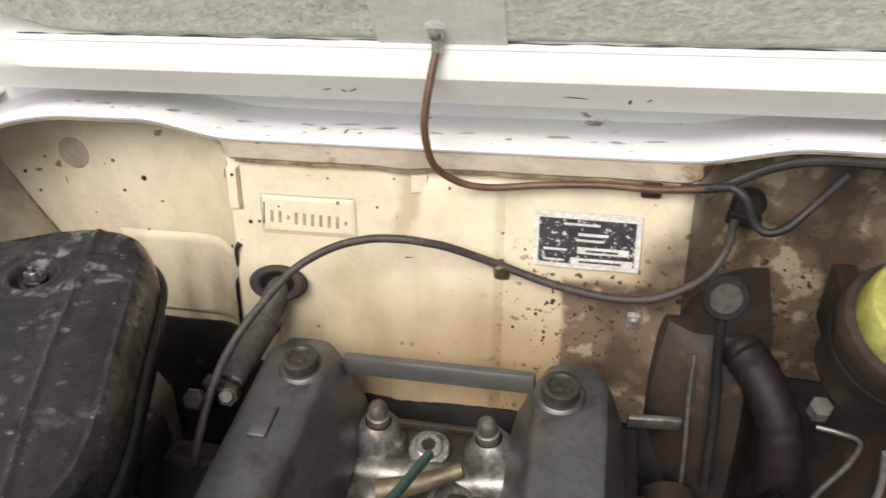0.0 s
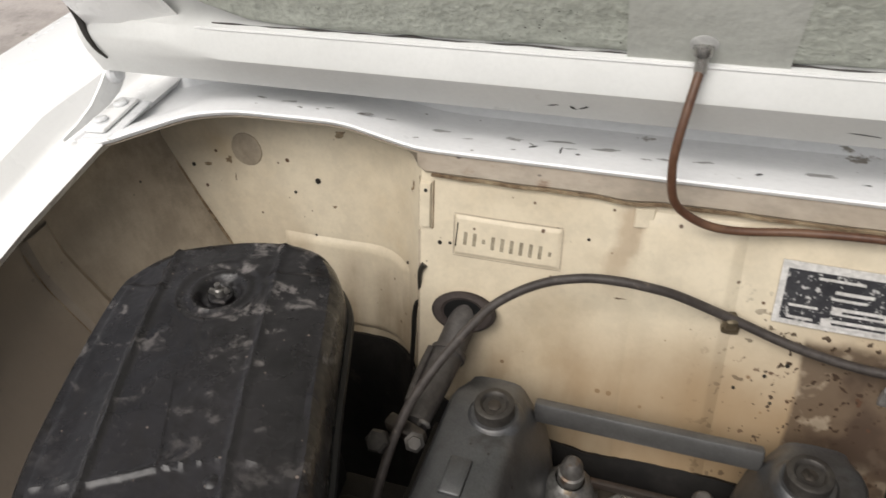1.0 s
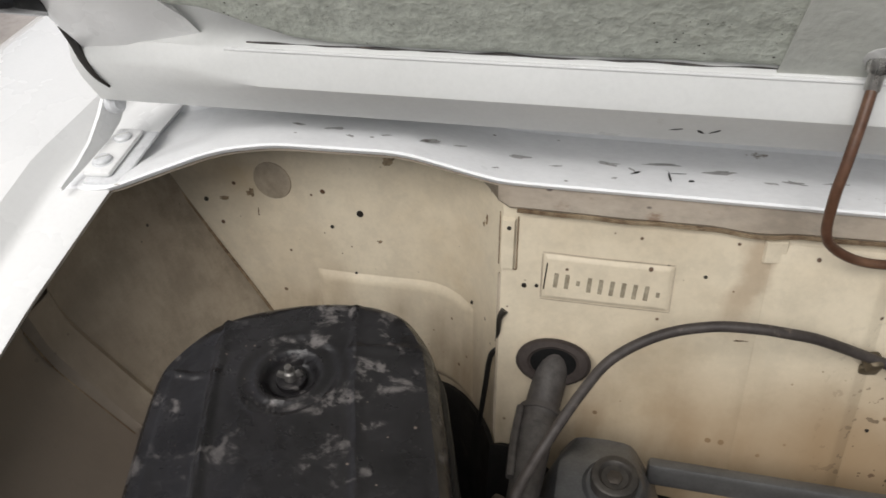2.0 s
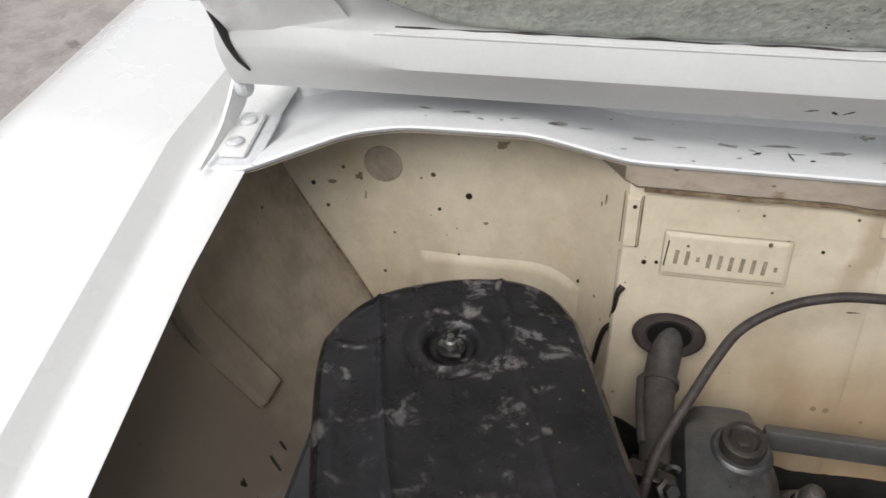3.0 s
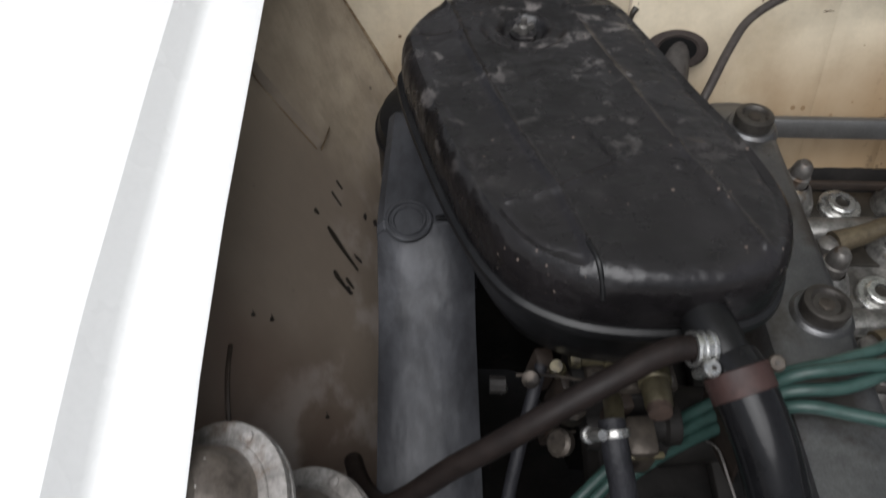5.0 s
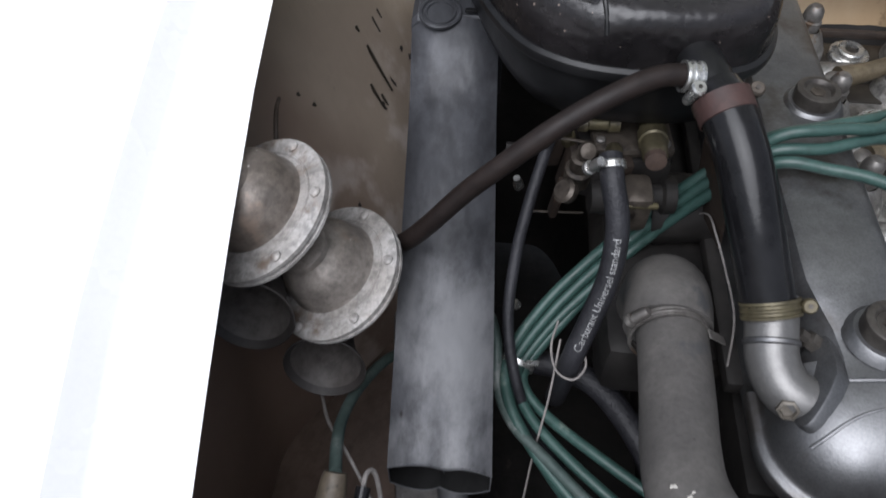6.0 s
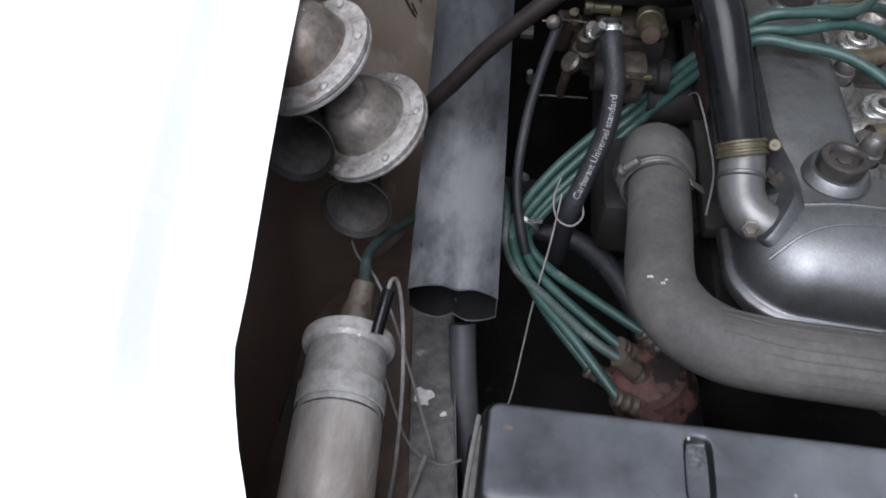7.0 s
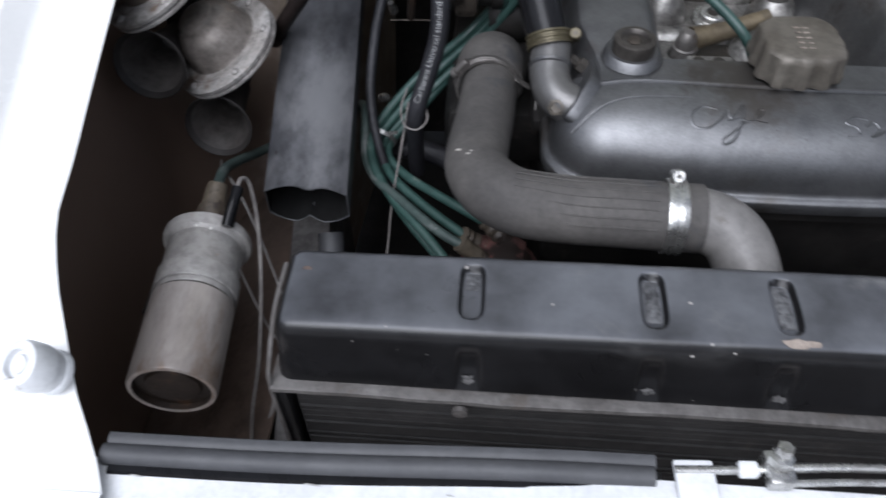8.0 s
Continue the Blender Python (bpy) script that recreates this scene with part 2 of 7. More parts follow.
def smooth_path(pts, per=8):
    """A rounded path through the points."""
    p = [Vector(q) for q in pts]
    p = [2 * p[0] - p[1]] + p + [2 * p[-1] - p[-2]]
    out = []
    for i in range(1, len(p) - 2):
        a, b, c, d = p[i - 1:i + 3]
        for s in range(per):
            t = s / per
            out.append(0.5 * ((2 * b) + (c - a) * t + (2 * a - 5 * b + 4 * c - d) * t * t + (3 * b - a - 3 * c + d) * t ** 3))
    out.append(p[-2])
    return out


def frames_along(path):
    """Tangent and two side directions, without twist."""
    side, out = None, []
    for i, q in enumerate(path):
        t = (path[min(i + 1, len(path) - 1)] - path[max(i - 1, 0)]).normalized()
        if side is None:
            side = t.cross(Vector((0, 0, 1)))
            if side.length < 0.1:
                side = t.cross(Vector((1, 0, 0)))
        side = (side - t * side.dot(t)).normalized()
        out.append((q, t, side, side.cross(t)))
    return out


def tube(pts, r, seg=14, per=8, radius=None, bore=0.0):
    """A hose or wire; radius(s) scales it along its length, bore hollows its ends."""
    path = smooth_path(pts, per) if per else [Vector(q) for q in pts]
    fr = frames_along(path)
    loops = []
    for i, (q, t, u, v) in enumerate(fr):
        rr = r * (radius(i / (len(fr) - 1)) if radius else 1)
        loops.append([q + rr * (u * math.cos(2 * math.pi * k / seg) + v * math.sin(2 * math.pi * k / seg)) for k in range(seg)])
    if bore:
        q, t, u, v = fr[-1]
        ring = lambda rr, back: [q - t * back + rr * (u * math.cos(2 * math.pi * k / seg) + v * math.sin(2 * math.pi * k / seg)) for k in range(seg)]
        loops += [ring(bore, 0), ring(bore, r * 2)]
    return rings(loops)


def lathe(profile, at=(0, 0, 0), axis=(0, 0, 1), seg=24, cap=True):
    """Turned shape: profile of (radius, height) along the axis."""
    turn = Vector((0, 0, 1)).rotation_difference(Vector(axis)).to_matrix()
    loops = []
    for r, h in profile:
        loops.append([Vector(at) + turn @ Vector((max(r, 1e-4) * math.cos(2 * math.pi * k / seg), max(r, 1e-4) * math.sin(2 * math.pi * k / seg), h)) for k in range(seg)])
    return rings(loops, True, cap)


def block(size, at=(0, 0, 0), turn=(0, 0, 0), bevel=0.002, segs=2):
    bm = bmesh.new()
    bmesh.ops.create_cube(bm, size=1)
    bmesh.ops.scale(bm, vec=size, verts=bm.verts)
    if bevel:
        bmesh.ops.bevel(bm, geom=bm.edges[:], offset=bevel, segments=segs, profile=0.5, affect="EDGES")
    bmesh.ops.transform(bm, matrix=pose(*at, *turn), verts=bm.verts)
    return bm


def join(*bms):
    out = bmesh.new()
    for b in bms:
        me = bpy.data.meshes.new("tmp")
        b.to_mesh(me)
        b.free()
        out.from_mesh(me)
        bpy.data.meshes.remove(me)
    return out


def lettering(text, size, depth=0.0):
    """Flat letters of the built-in font as a mesh, in the xy plane."""
    cu = bpy.data.curves.new("lettering", "FONT")
    cu.body, cu.size, cu.extrude = text, size, depth
    ob = bpy.data.objects.new("lettering", cu)
    scene.collection.objects.link(ob)
    bpy.context.view_layer.update()
    me = bpy.data.meshes.new_from_object(ob.evaluated_get(bpy.context.evaluated_depsgraph_get()))
    bm = bmesh.new()
    bm.from_mesh(me)
    bpy.data.objects.remove(ob)
    bpy.data.meshes.remove(me)
    return bm


def smear(at, u, v, w, h, seed):
    """A thin mark with a ragged outline, spread along u and v."""
    bm = bmesh.new()
    u, v = Vector(u).normalized(), Vector(v).normalized()
    up = u.cross(v) * 0.0003
    rim = []
    for k in range(18):
        a = 2 * math.pi * k / 18
        r = 0.62 + 0.55 * noise.noise(Vector((seed * 7.3, math.cos(a) * 1.7, math.sin(a) * 1.7)))
        rim.append(bm.verts.new(Vector(at) + u * (w * 0.5 * r * math.cos(a)) + v * (h * 0.5 * r * math.sin(a))))
    mid = bm.verts.new(Vector(at) + (up if up.z > 0 or up.y < 0 else -up))
    for p, q in zip(rim, rim[1:] + rim[:1]):
        bm.faces.new((p, q, mid))
    return bm


def lerp_table(table, x):
    """Piecewise linear reading of a short table of (x, value...)."""
    if x <= table[0][0]:
        return table[0][1:]
    for a, b in zip(table, table[1:]):
        if x <= b[0]:
            f = (x - a[0]) / (b[0] - a[0])
            return tuple(p + (q - p) * f for p, q in zip(a[1:], b[1:]))
    return table[-1][1:]


def ease(x, lo, hi):
    t = min(1, max(0, (x - lo) / (hi - lo)))
    return t * t * (3 - 2 * t)


# ---- materials ----
WHITE = material("white_car_paint", (0.81, 0.81, 0.80), (0.805, 0.805, 0.795), 0.28, 0, 5.0, 300.0, 0.03, amount=0.03, grime=0, coat=0.3)
WHITE_WORN = material("worn_white_paint", (0.74, 0.75, 0.76), (0.66, 0.67, 0.68), 0.38, 0, 12.0, 280.0, 0.06, grime=0.12, dirt=(0.33, 0.30, 0.26), dirt_at=0.66, dirt_scale=26.0, dirt_soft=0.05)
# Car white greyed so that the rail's weaker light sits in its colour.
RAIL_WHITE = material("shade_greyed_white_paint", (0.70, 0.705, 0.69), (0.66, 0.665, 0.645), 0.34, 0, 7.0, 300.0, 0.04, amount=0.04, grime=0.03, dirt=(0.50, 0.48, 0.44), dirt_at=0.68, dirt_scale=24.0, dirt_soft=0.12)
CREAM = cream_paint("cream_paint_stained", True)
CREAM_PLAIN = cream_paint("cream_paint", False)
CREAM_DUSTY = material("dusty_cream_paint", (0.52, 0.44, 0.34), (0.42, 0.35, 0.26), 0.55, 0, 7.0, 240.0, 0.08, dirt=(0.16, 0.13, 0.10), dirt_at=0.60, dirt_scale=26.0, dirt_soft=0.10,
                       spots=(0.06, 0.05, 0.045), spot_scale=45.0, spot_size=0.09)
# Grime and rust on cream, its base lowered for shade under the lip.
FLANGE = material("grimy_shaded_flange_paint", (0.36, 0.305, 0.24), (0.27, 0.22, 0.165), 0.55, 0, 9.0, 240.0, 0.08, dirt=(0.15, 0.085, 0.045), dirt_at=0.57, dirt_scale=24.0, dirt_soft=0.10, spots=(0.06, 0.045, 0.035), spot_scale=60.0, spot_size=0.07, stretch=(0.5, 1, 1))
CREAM_GRIMY = grimy_paint("grimy_cream_paint")
APRON = material("dirty_apron_paint", (0.150, 0.108, 0.086), (0.105, 0.078, 0.064), 0.6, 0, 9.0, 220.0, 0.1, dirt=(0.04, 0.032, 0.028), dirt_at=0.56, dirt_scale=16.0, dirt_soft=0.2)
# Black of the grease marks, and of painted shade in holes and gaps.
GREASE_SHADE = material("black_grease_and_shade", (0.02, 0.017, 0.014), (0.03, 0.026, 0.02), 0.4, 0, 30, 200)
RUST_LINE = material("rusty_seam", (0.20, 0.135, 0.08), (0.36, 0.28, 0.18), 0.8, 0, 60, 300, 0.2, dirt=(0.09, 0.055, 0.03), dirt_at=0.58, dirt_scale=40.0)
BLACK_TIN = material("dusty_black_enamel", (0.0075, 0.0068, 0.0073), (0.0145, 0.0128, 0.0135), 0.28, 0, 14.0, 200.0, 0.12, amount=0.3, grime=0.3, spec=0.36, rough_var=0.14, dust_sheen=(0.036, 0.034, 0.0365), dust_sheen_amount=0.38, dirt=(0.130, 0.119, 0.115), dirt_at=0.548, dirt_scale=52.0, dirt_soft=0.11, stretch=(0.9, 1.0, 1), warp=0.35, along=(0.12, 0.36), spots=(0.17, 0.135, 0.115), spot_scale=120.0, spot_size=0.075, dents=0.7)
BLACK_CLEAN = material("black_enamel", (0.006, 0.006, 0.0065), (0.011, 0.011, 0.0115), 0.36, 0, 16.0, 220.0, 0.06, spec=0.25, dirt=(0.06, 0.057, 0.055), dirt_at=0.67, dirt_scale=30.0)
DUCT_TIN = material("grey_black_duct_tin", (0.030, 0.0308, 0.0345), (0.056, 0.0572, 0.0630), 0.46, 0.15, 15.0, 160.0, 0.10, grime=0.35, amount=0.2, spec=0.3, dirt=(0.110, 0.110, 0.115), dirt_at=0.36, dirt_scale=20.0, dirt_soft=0.30, stretch=(1, 0.45, 1), along=(0.13, -0.03), dents=0.5, spots=(0.014, 0.013, 0.012), spot_scale=55.0, spot_size=0.05)
# The tank's paler top holds dust and a painted sky sheen.
TANK = material("black_radiator_paint", (0.0065, 0.0062, 0.0066), (0.010, 0.0098, 0.0104), 0.30, 0.0, 9.0, 200.0, 0.05, grime=0.3, amount=0.2, spec=0.32, rough_var=0.10, dust_sheen=(0.140, 0.145, 0.158), dust_sheen_amount=0.76, level=(0.74, 0.93), dirt=(0.195, 0.190, 0.186), dirt_at=0.53, dirt_scale=11.0, dirt_soft=0.20, warp=0.4, along=(-0.289, -0.270), spots=(0.34, 0.32, 0.30), spot_scale=60.0, spot_size=0.04)
BARE = material("worn_pale_metal", (0.30, 0.255, 0.215), (0.21, 0.17, 0.14), 0.6, 0.2, 60, 300, 0.2, dirt=(0.06, 0.05, 0.045), dirt_at=0.58, dirt_scale=90.0)
BARE_DUST = material("pale_rib_dust", (0.105, 0.102, 0.100), (0.060, 0.058, 0.057), 0.8, 0, 90.0, 300.0, 0.3, grime=0.5, dirt=(0.03, 0.029, 0.028), dirt_at=0.54, dirt_scale=160.0)
CORE = material("radiator_core_black", (0.017, 0.0162, 0.0158), (0.028, 0.0268, 0.026), 0.7, 0.0, 30, 300, 0.2, dirt=(0.03, 0.027, 0.025), dirt_at=0.62, dirt_scale=40.0)
SOLDER = material("dull_solder_edge", (0.150, 0.142, 0.135), (0.095, 0.088, 0.083), 0.55, 0.3, 40, 300, 0.2, dirt=(0.08, 0.07, 0.062), dirt_at=0.55)
ALLOY = material("cast_aluminium", (0.195, 0.196, 0.200), (0.142, 0.143, 0.147), 0.42, 0.85, 7.0, 700.0, 0.10, amount=0.22, grime=0.24, rough_var=0.10, dirt=(0.088, 0.081, 0.075), dirt_at=0.52, dirt_scale=15.0, dirt_soft=0.16, spots=(0.06, 0.054, 0.048), spot_scale=60.0, spot_size=0.03)
ALLOY_BRIGHT = material("bright_aluminium", (0.33, 0.322, 0.305), (0.22, 0.21, 0.197), 0.38, 0.7, 26.0, 380.0, 0.15, grime=0.5, amount=0.25, dirt=(0.16, 0.125, 0.085), dirt_at=0.60, dirt_scale=40.0)
STEEL = material("zinc_steel", (0.60, 0.60, 0.58), (0.45, 0.44, 0.42), 0.28, 0.9, 50.0, 400.0, 0.08)
BOLT_DARK = material("blackened_bolt", (0.045, 0.04, 0.036), (0.075, 0.068, 0.06), 0.42, 0.5, 60.0, 400.0, 0.1)
COIL = material("aged_coil_alloy", (0.50, 0.462, 0.435), (0.39, 0.348, 0.320), 0.32, 0.35, 9.0, 260.0, 0.06, grime=0.25, dirt=(0.20, 0.135, 0.092), dirt_at=0.53, dirt_scale=26.0, dirt_soft=0.2, stretch=(1, 0.35, 1), spots=(0.10, 0.07, 0.05), spot_scale=70.0, spot_size=0.035)
COIL_GREY = material("grey_coil_cap", (0.48, 0.468, 0.452), (0.36, 0.343, 0.325), 0.38, 0.2, 18.0, 260.0, 0.1, grime=0.3, dirt=(0.30, 0.245, 0.205), dirt_at=0.63, dirt_scale=40.0)
HORN = material("weathered_horn_alloy", (0.38, 0.365, 0.35), (0.29, 0.27, 0.25), 0.48, 0.12, 26.0, 300.0, 0.25, grime=0.4, amount=0.3, dirt=(0.13, 0.095, 0.072), dirt_at=0.53, dirt_scale=34.0, dirt_soft=0.16)
HORN_DOME = material("brown_grey_horn_dome", (0.215, 0.192, 0.172), (0.145, 0.122, 0.104), 0.42, 0.25, 18.0, 300.0, 0.2, grime=0.35, amount=0.3, dirt=(0.19, 0.145, 0.115), dirt_at=0.56, dirt_scale=24.0, dirt_soft=0.16, spots=(0.55, 0.53, 0.50), spot_scale=90.0, spot_size=0.04)
DULL_BOLT = material("dull_grey_bolt", (0.20, 0.19, 0.178), (0.13, 0.12, 0.112), 0.42, 0.6, 50.0, 300.0, 0.1, dirt=(0.10, 0.07, 0.05), dirt_at=0.6, dirt_scale=60.0)
CAP_METAL = material("brownish_cap_metal", (0.140, 0.126, 0.106), (0.098, 0.086, 0.070), 0.48, 0.35, 26.0, 300.0, 0.15, grime=0.25, dirt=(0.22, 0.205, 0.185), dirt_at=0.64, dirt_scale=40.0)
DUST = material("caked_grey_dust", (0.085, 0.086, 0.090), (0.130, 0.131, 0.135), 0.8, 0, 60.0, 300.0, 0.5, grime=0.5, amount=0.3, dirt=(0.03, 0.03, 0.032), dirt_at=0.52, dirt_scale=110.0, dirt_soft=0.12)
# Flat black that stands in for the shade inside openings.
SHADE_BLACK = material("shade_black", (0.004, 0.004, 0.004), (0.008, 0.008, 0.008), 0.9, 0, 30, 200, spec=0.1)
PALE_BOOT = material("yellowed_lead_boot", (0.10, 0.082, 0.060), (0.065, 0.052, 0.040), 0.5, 0, 40, 300, 0.1, dirt=(0.03, 0.023, 0.019), dirt_at=0.50)
RUBBER_GREY = material("dusty_grey_rubber", (0.066, 0.062, 0.059), (0.094, 0.088, 0.082), 0.72, 0, 16.0, 300.0, 0.15, grime=0.16, amount=0.2, spec=0.3, dirt=(0.045, 0.045, 0.047), dirt_at=0.59, dirt_scale=22.0, dirt_soft=0.10, spots=(0.03, 0.028, 0.026), spot_scale=45.0, spot_size=0.05)
NECK = material("grey_painted_neck", (0.20, 0.192, 0.184), (0.155, 0.147, 0.140), 0.5, 0.15, 14.0, 300.0, 0.10, grime=0.22, dirt=(0.10, 0.088, 0.078), dirt_at=0.58, dirt_scale=40.0, dirt_soft=0.14)
RUBBER_BROWN = material("perished_brown_rubber", (0.010, 0.0068, 0.0060), (0.017, 0.0118, 0.0102), 0.55, 0, 24.0, 260.0, 0.15, spec=0.22, dirt=(0.035, 0.027, 0.023), dirt_at=0.66)
GROMMET = material("matt_brown_grommet", (0.050, 0.040, 0.036), (0.034, 0.026, 0.023), 0.75, 0, 40.0, 260.0, 0.15, spec=0.2)
RUBBER_BLACK = material("shiny_black_hose", (0.006, 0.006, 0.0068), (0.011, 0.011, 0.012), 0.20, 0, 24.0, 260.0, 0.04, rough_var=0.06, spec=0.22)
FUEL_RUBBER = material("dull_braided_hose", (0.013, 0.013, 0.0155), (0.022, 0.022, 0.0255), 0.48, 0, 30.0, 500.0, 0.4, grime=0.2, spec=0.3)
OLIVE = material("olive_brass_fitting", (0.115, 0.100, 0.058), (0.075, 0.064, 0.040), 0.42, 0.5, 40, 300, 0.1, dirt=(0.03, 0.025, 0.018), dirt_at=0.55)
TAPE = material("red_brown_tape", (0.050, 0.024, 0.020), (0.035, 0.018, 0.016), 0.6, 0, 40, 300, 0.1)
RUBBER_SEAL = material("grey_black_seal_rubber", (0.050, 0.051, 0.055), (0.068, 0.069, 0.073), 0.55, 0, 18.0, 300.0, 0.08, grime=0.12)
CABLE = material("black_cable_sheath", (0.020, 0.0175, 0.017), (0.034, 0.030, 0.0285), 0.45, 0, 40.0, 260.0, 0.08, spec=0.3)
CABLE_WORN = material("worn_cable_sheath", (0.048, 0.040, 0.036), (0.070, 0.060, 0.054), 0.5, 0, 40.0, 260.0, 0.1, spec=0.3, dirt=(0.12, 0.10, 0.085), dirt_at=0.62, dirt_scale=50.0)
GREEN_DUSTY = material("dusty_green_lead", (0.040, 0.060, 0.055), (0.058, 0.078, 0.072), 0.55, 0, 30.0, 260.0, 0.08, dirt=(0.11, 0.12, 0.115), dirt_at=0.56)
GREEN = material("green_ignition_lead", (0.026, 0.058, 0.050), (0.036, 0.072, 0.063), 0.40, 0, 30.0, 260.0, 0.05, dirt=(0.085, 0.115, 0.100), dirt_at=0.60)
BROWN_TUBE = material("amber_washer_tube", (0.105, 0.048, 0.028), (0.16, 0.085, 0.05), 0.38, 0, 30.0, 260.0, 0.05)
FOAM = material("grey_green_insulation_foam", (0.66, 0.69, 0.615), (0.62, 0.65, 0.575), 0.95, 0, 10.0, 160.0, 0.8, grime=0.12, amount=0.30, dirt=(0.22, 0.23, 0.195), dirt_at=0.645, dirt_scale=95.0, dirt_soft=0.08, spots=(0.10, 0.10, 0.08), spot_scale=150.0, spot_size=0.085)
PATCH = material("smooth_grey_foam_patch", (0.67, 0.685, 0.635), (0.62, 0.635, 0.585), 0.8, 0, 10.0, 160.0, 0.25, grime=0.08)
# Base lifted above the car white to paint light into the gutter.
COWL_PAINT = material("scuffed_cowl_paint", (0.88, 0.885, 0.89), (0.85, 0.855, 0.86), 0.34, 0, 9.0, 280.0, 0.06, amount=0.05, grime=0.05, dirt=(0.30, 0.27, 0.235), dirt_at=0.655, dirt_scale=34.0, dirt_soft=0.04, stretch=(0.55, 1, 1), spots=(0.12, 0.095, 0.075), spot_scale=60.0, spot_size=0.045)
GREY_PAD = material("grey_tape_patch", (0.68, 0.68, 0.66), (0.62, 0.62, 0.60), 0.55, 0, 12.0, 200.0, 0.1)
GREY_SCUFF = material("grey_rubbed_scuff", (0.36, 0.35, 0.34), (0.50, 0.49, 0.48), 0.6, 0, 60, 300, dirt=(0.16, 0.145, 0.13), dirt_at=0.56, dirt_scale=120.0)
WIRE_GREY = material("grey_wire", (0.16, 0.148, 0.140), (0.22, 0.202, 0.190), 0.55, 0, 40, 300)
BRASS = material("aged_brass", (0.185, 0.150, 0.098), (0.115, 0.094, 0.066), 0.48, 0.55, 50, 300, 0.1)
CARB = material("oily_carburettor_alloy", (0.060, 0.050, 0.041), (0.095, 0.080, 0.066), 0.45, 0.55, 40.0, 260.0, 0.2, dirt=(0.018, 0.015, 0.013), dirt_at=0.52, dirt_scale=50.0)
COPPER = material("rusty_copper", (0.080, 0.055, 0.044), (0.055, 0.040, 0.034), 0.55, 0.3, 60, 300, 0.1)
RED_CAP = material("dull_red_distributor", (0.135, 0.066, 0.058), (0.085, 0.046, 0.041), 0.55, 0, 40, 260, 0.05, spec=0.2, dirt=(0.02, 0.015, 0.013), dirt_at=0.52)
# Oily dark metal; its black also serves places that lie in shade.
DARK_METAL = material("oily_and_shade_dark_metal", (0.012, 0.011, 0.0105), (0.021, 0.019, 0.0175), 0.6, 0.1, 20.0, 200.0, 0.15, spec=0.25, dirt=(0.035, 0.030, 0.026), dirt_at=0.62)
BELL = material("dull_grey_bell", (0.030, 0.026, 0.0245), (0.018, 0.0155, 0.0145), 0.6, 0.1, 24.0, 260.0, 0.15, grime=0.3)
PIPE_DARK = material("dirty_grey_pipe", (0.086, 0.079, 0.074), (0.058, 0.050, 0.046), 0.55, 0.2, 30.0, 260.0, 0.15, grime=0.35, dirt=(0.15, 0.12, 0.095), dirt_at=0.62)
BAR = material("machined_alloy_bar", (0.150, 0.147, 0.143), (0.115, 0.112, 0.109), 0.36, 0.55, 12.0, 400.0, 0.08, grime=0.15)
RAIL = material("dusty_rail_paint", (0.120, 0.114, 0.112), (0.175, 0.166, 0.162), 0.6, 0, 20.0, 220.0, 0.1, dirt=(0.27, 0.265, 0.26), dirt_at=0.63, dirt_scale=45.0, grime=0.4)
BROWN_OILY = material("oily_brown_metal", (0.022, 0.0150, 0.0112), (0.040, 0.0275, 0.0200), 0.65, 0.1, 16.0, 220.0, 0.2, dirt=(0.095, 0.052, 0.030), dirt_at=0.58, dirt_scale=26.0, dirt_soft=0.15)
YELLOW = material("yellowed_plastic_cap", (0.30, 0.29, 0.075), (0.36, 0.35, 0.11), 0.38, 0, 20, 260, 0.05, grime=0.3)
PLATE_BLACK = material("worn_plate_black", (0.03, 0.03, 0.035), (0.05, 0.05, 0.055), 0.5, 0.2, 40, 300, 0.05, dirt=(0.50, 0.49, 0.47), dirt_at=0.56, dirt_scale=240.0, dirt_soft=0.05)
PLATE_METAL = material("plate_metal", (0.72, 0.70, 0.67), (0.60, 0.58, 0.55), 0.45, 0.1, 60, 300, 0.05)
PRINT = material("grey_hose_print", (0.34, 0.34, 0.34), (0.22, 0.22, 0.22), 0.6, 0, 200, 400, grime=0.6)
PRINT_PALE = material("pale_paint_fleck", (0.48, 0.46, 0.42), (0.36, 0.34, 0.31), 0.7, 0, 60, 300)
INK = material("faint_stamp_ink", (0.38, 0.33, 0.24), (0.26, 0.22, 0.155), 0.7, 0, 120, 300, dirt=(0.22, 0.18, 0.12), dirt_at=0.54, dirt_scale=160.0)
PAPER_WHITE = material("white_fleck", (0.70, 0.69, 0.66), (0.60, 0.58, 0.55), 0.7, 0, 60, 300)
GROUND = material("pale_paving", (0.42, 0.38, 0.355), (0.36, 0.325, 0.30), 0.85, 0, 1.5, 60.0, 0.3, dirt=(0.2, 0.18, 0.165), dirt_at=0.6, dirt_scale=6.0)

# ---- the car body round the engine bay ----
MID = -0.07                      # centre line of the car


def fold(x):
    """Mirror onto the side of the air cleaner."""
    return x if x < MID else 2 * MID - x


def bulkhead_y(x, z):
    centre = 0.463 + 0.30 * (z - 0.865)
    wing = 0.525 + 0.16 * (z - 0.85)
    t = min(1, max(0, (-fold(x) - 0.272) / 0.080))
    s = 1 - (1 - t) ** 2.4
    crease = 0.003 * (ease(x, -0.135, -0.112) - ease(x, -0.105, -0.080))
    dent = 0.0011 * noise.noise(Vector((x * 13, 0, z * 11))) + 0.0005 * noise.noise(Vector((x * 40, 5, z * 36)))
    return centre + (wing - centre) * s - crease * (1 - s) + dent


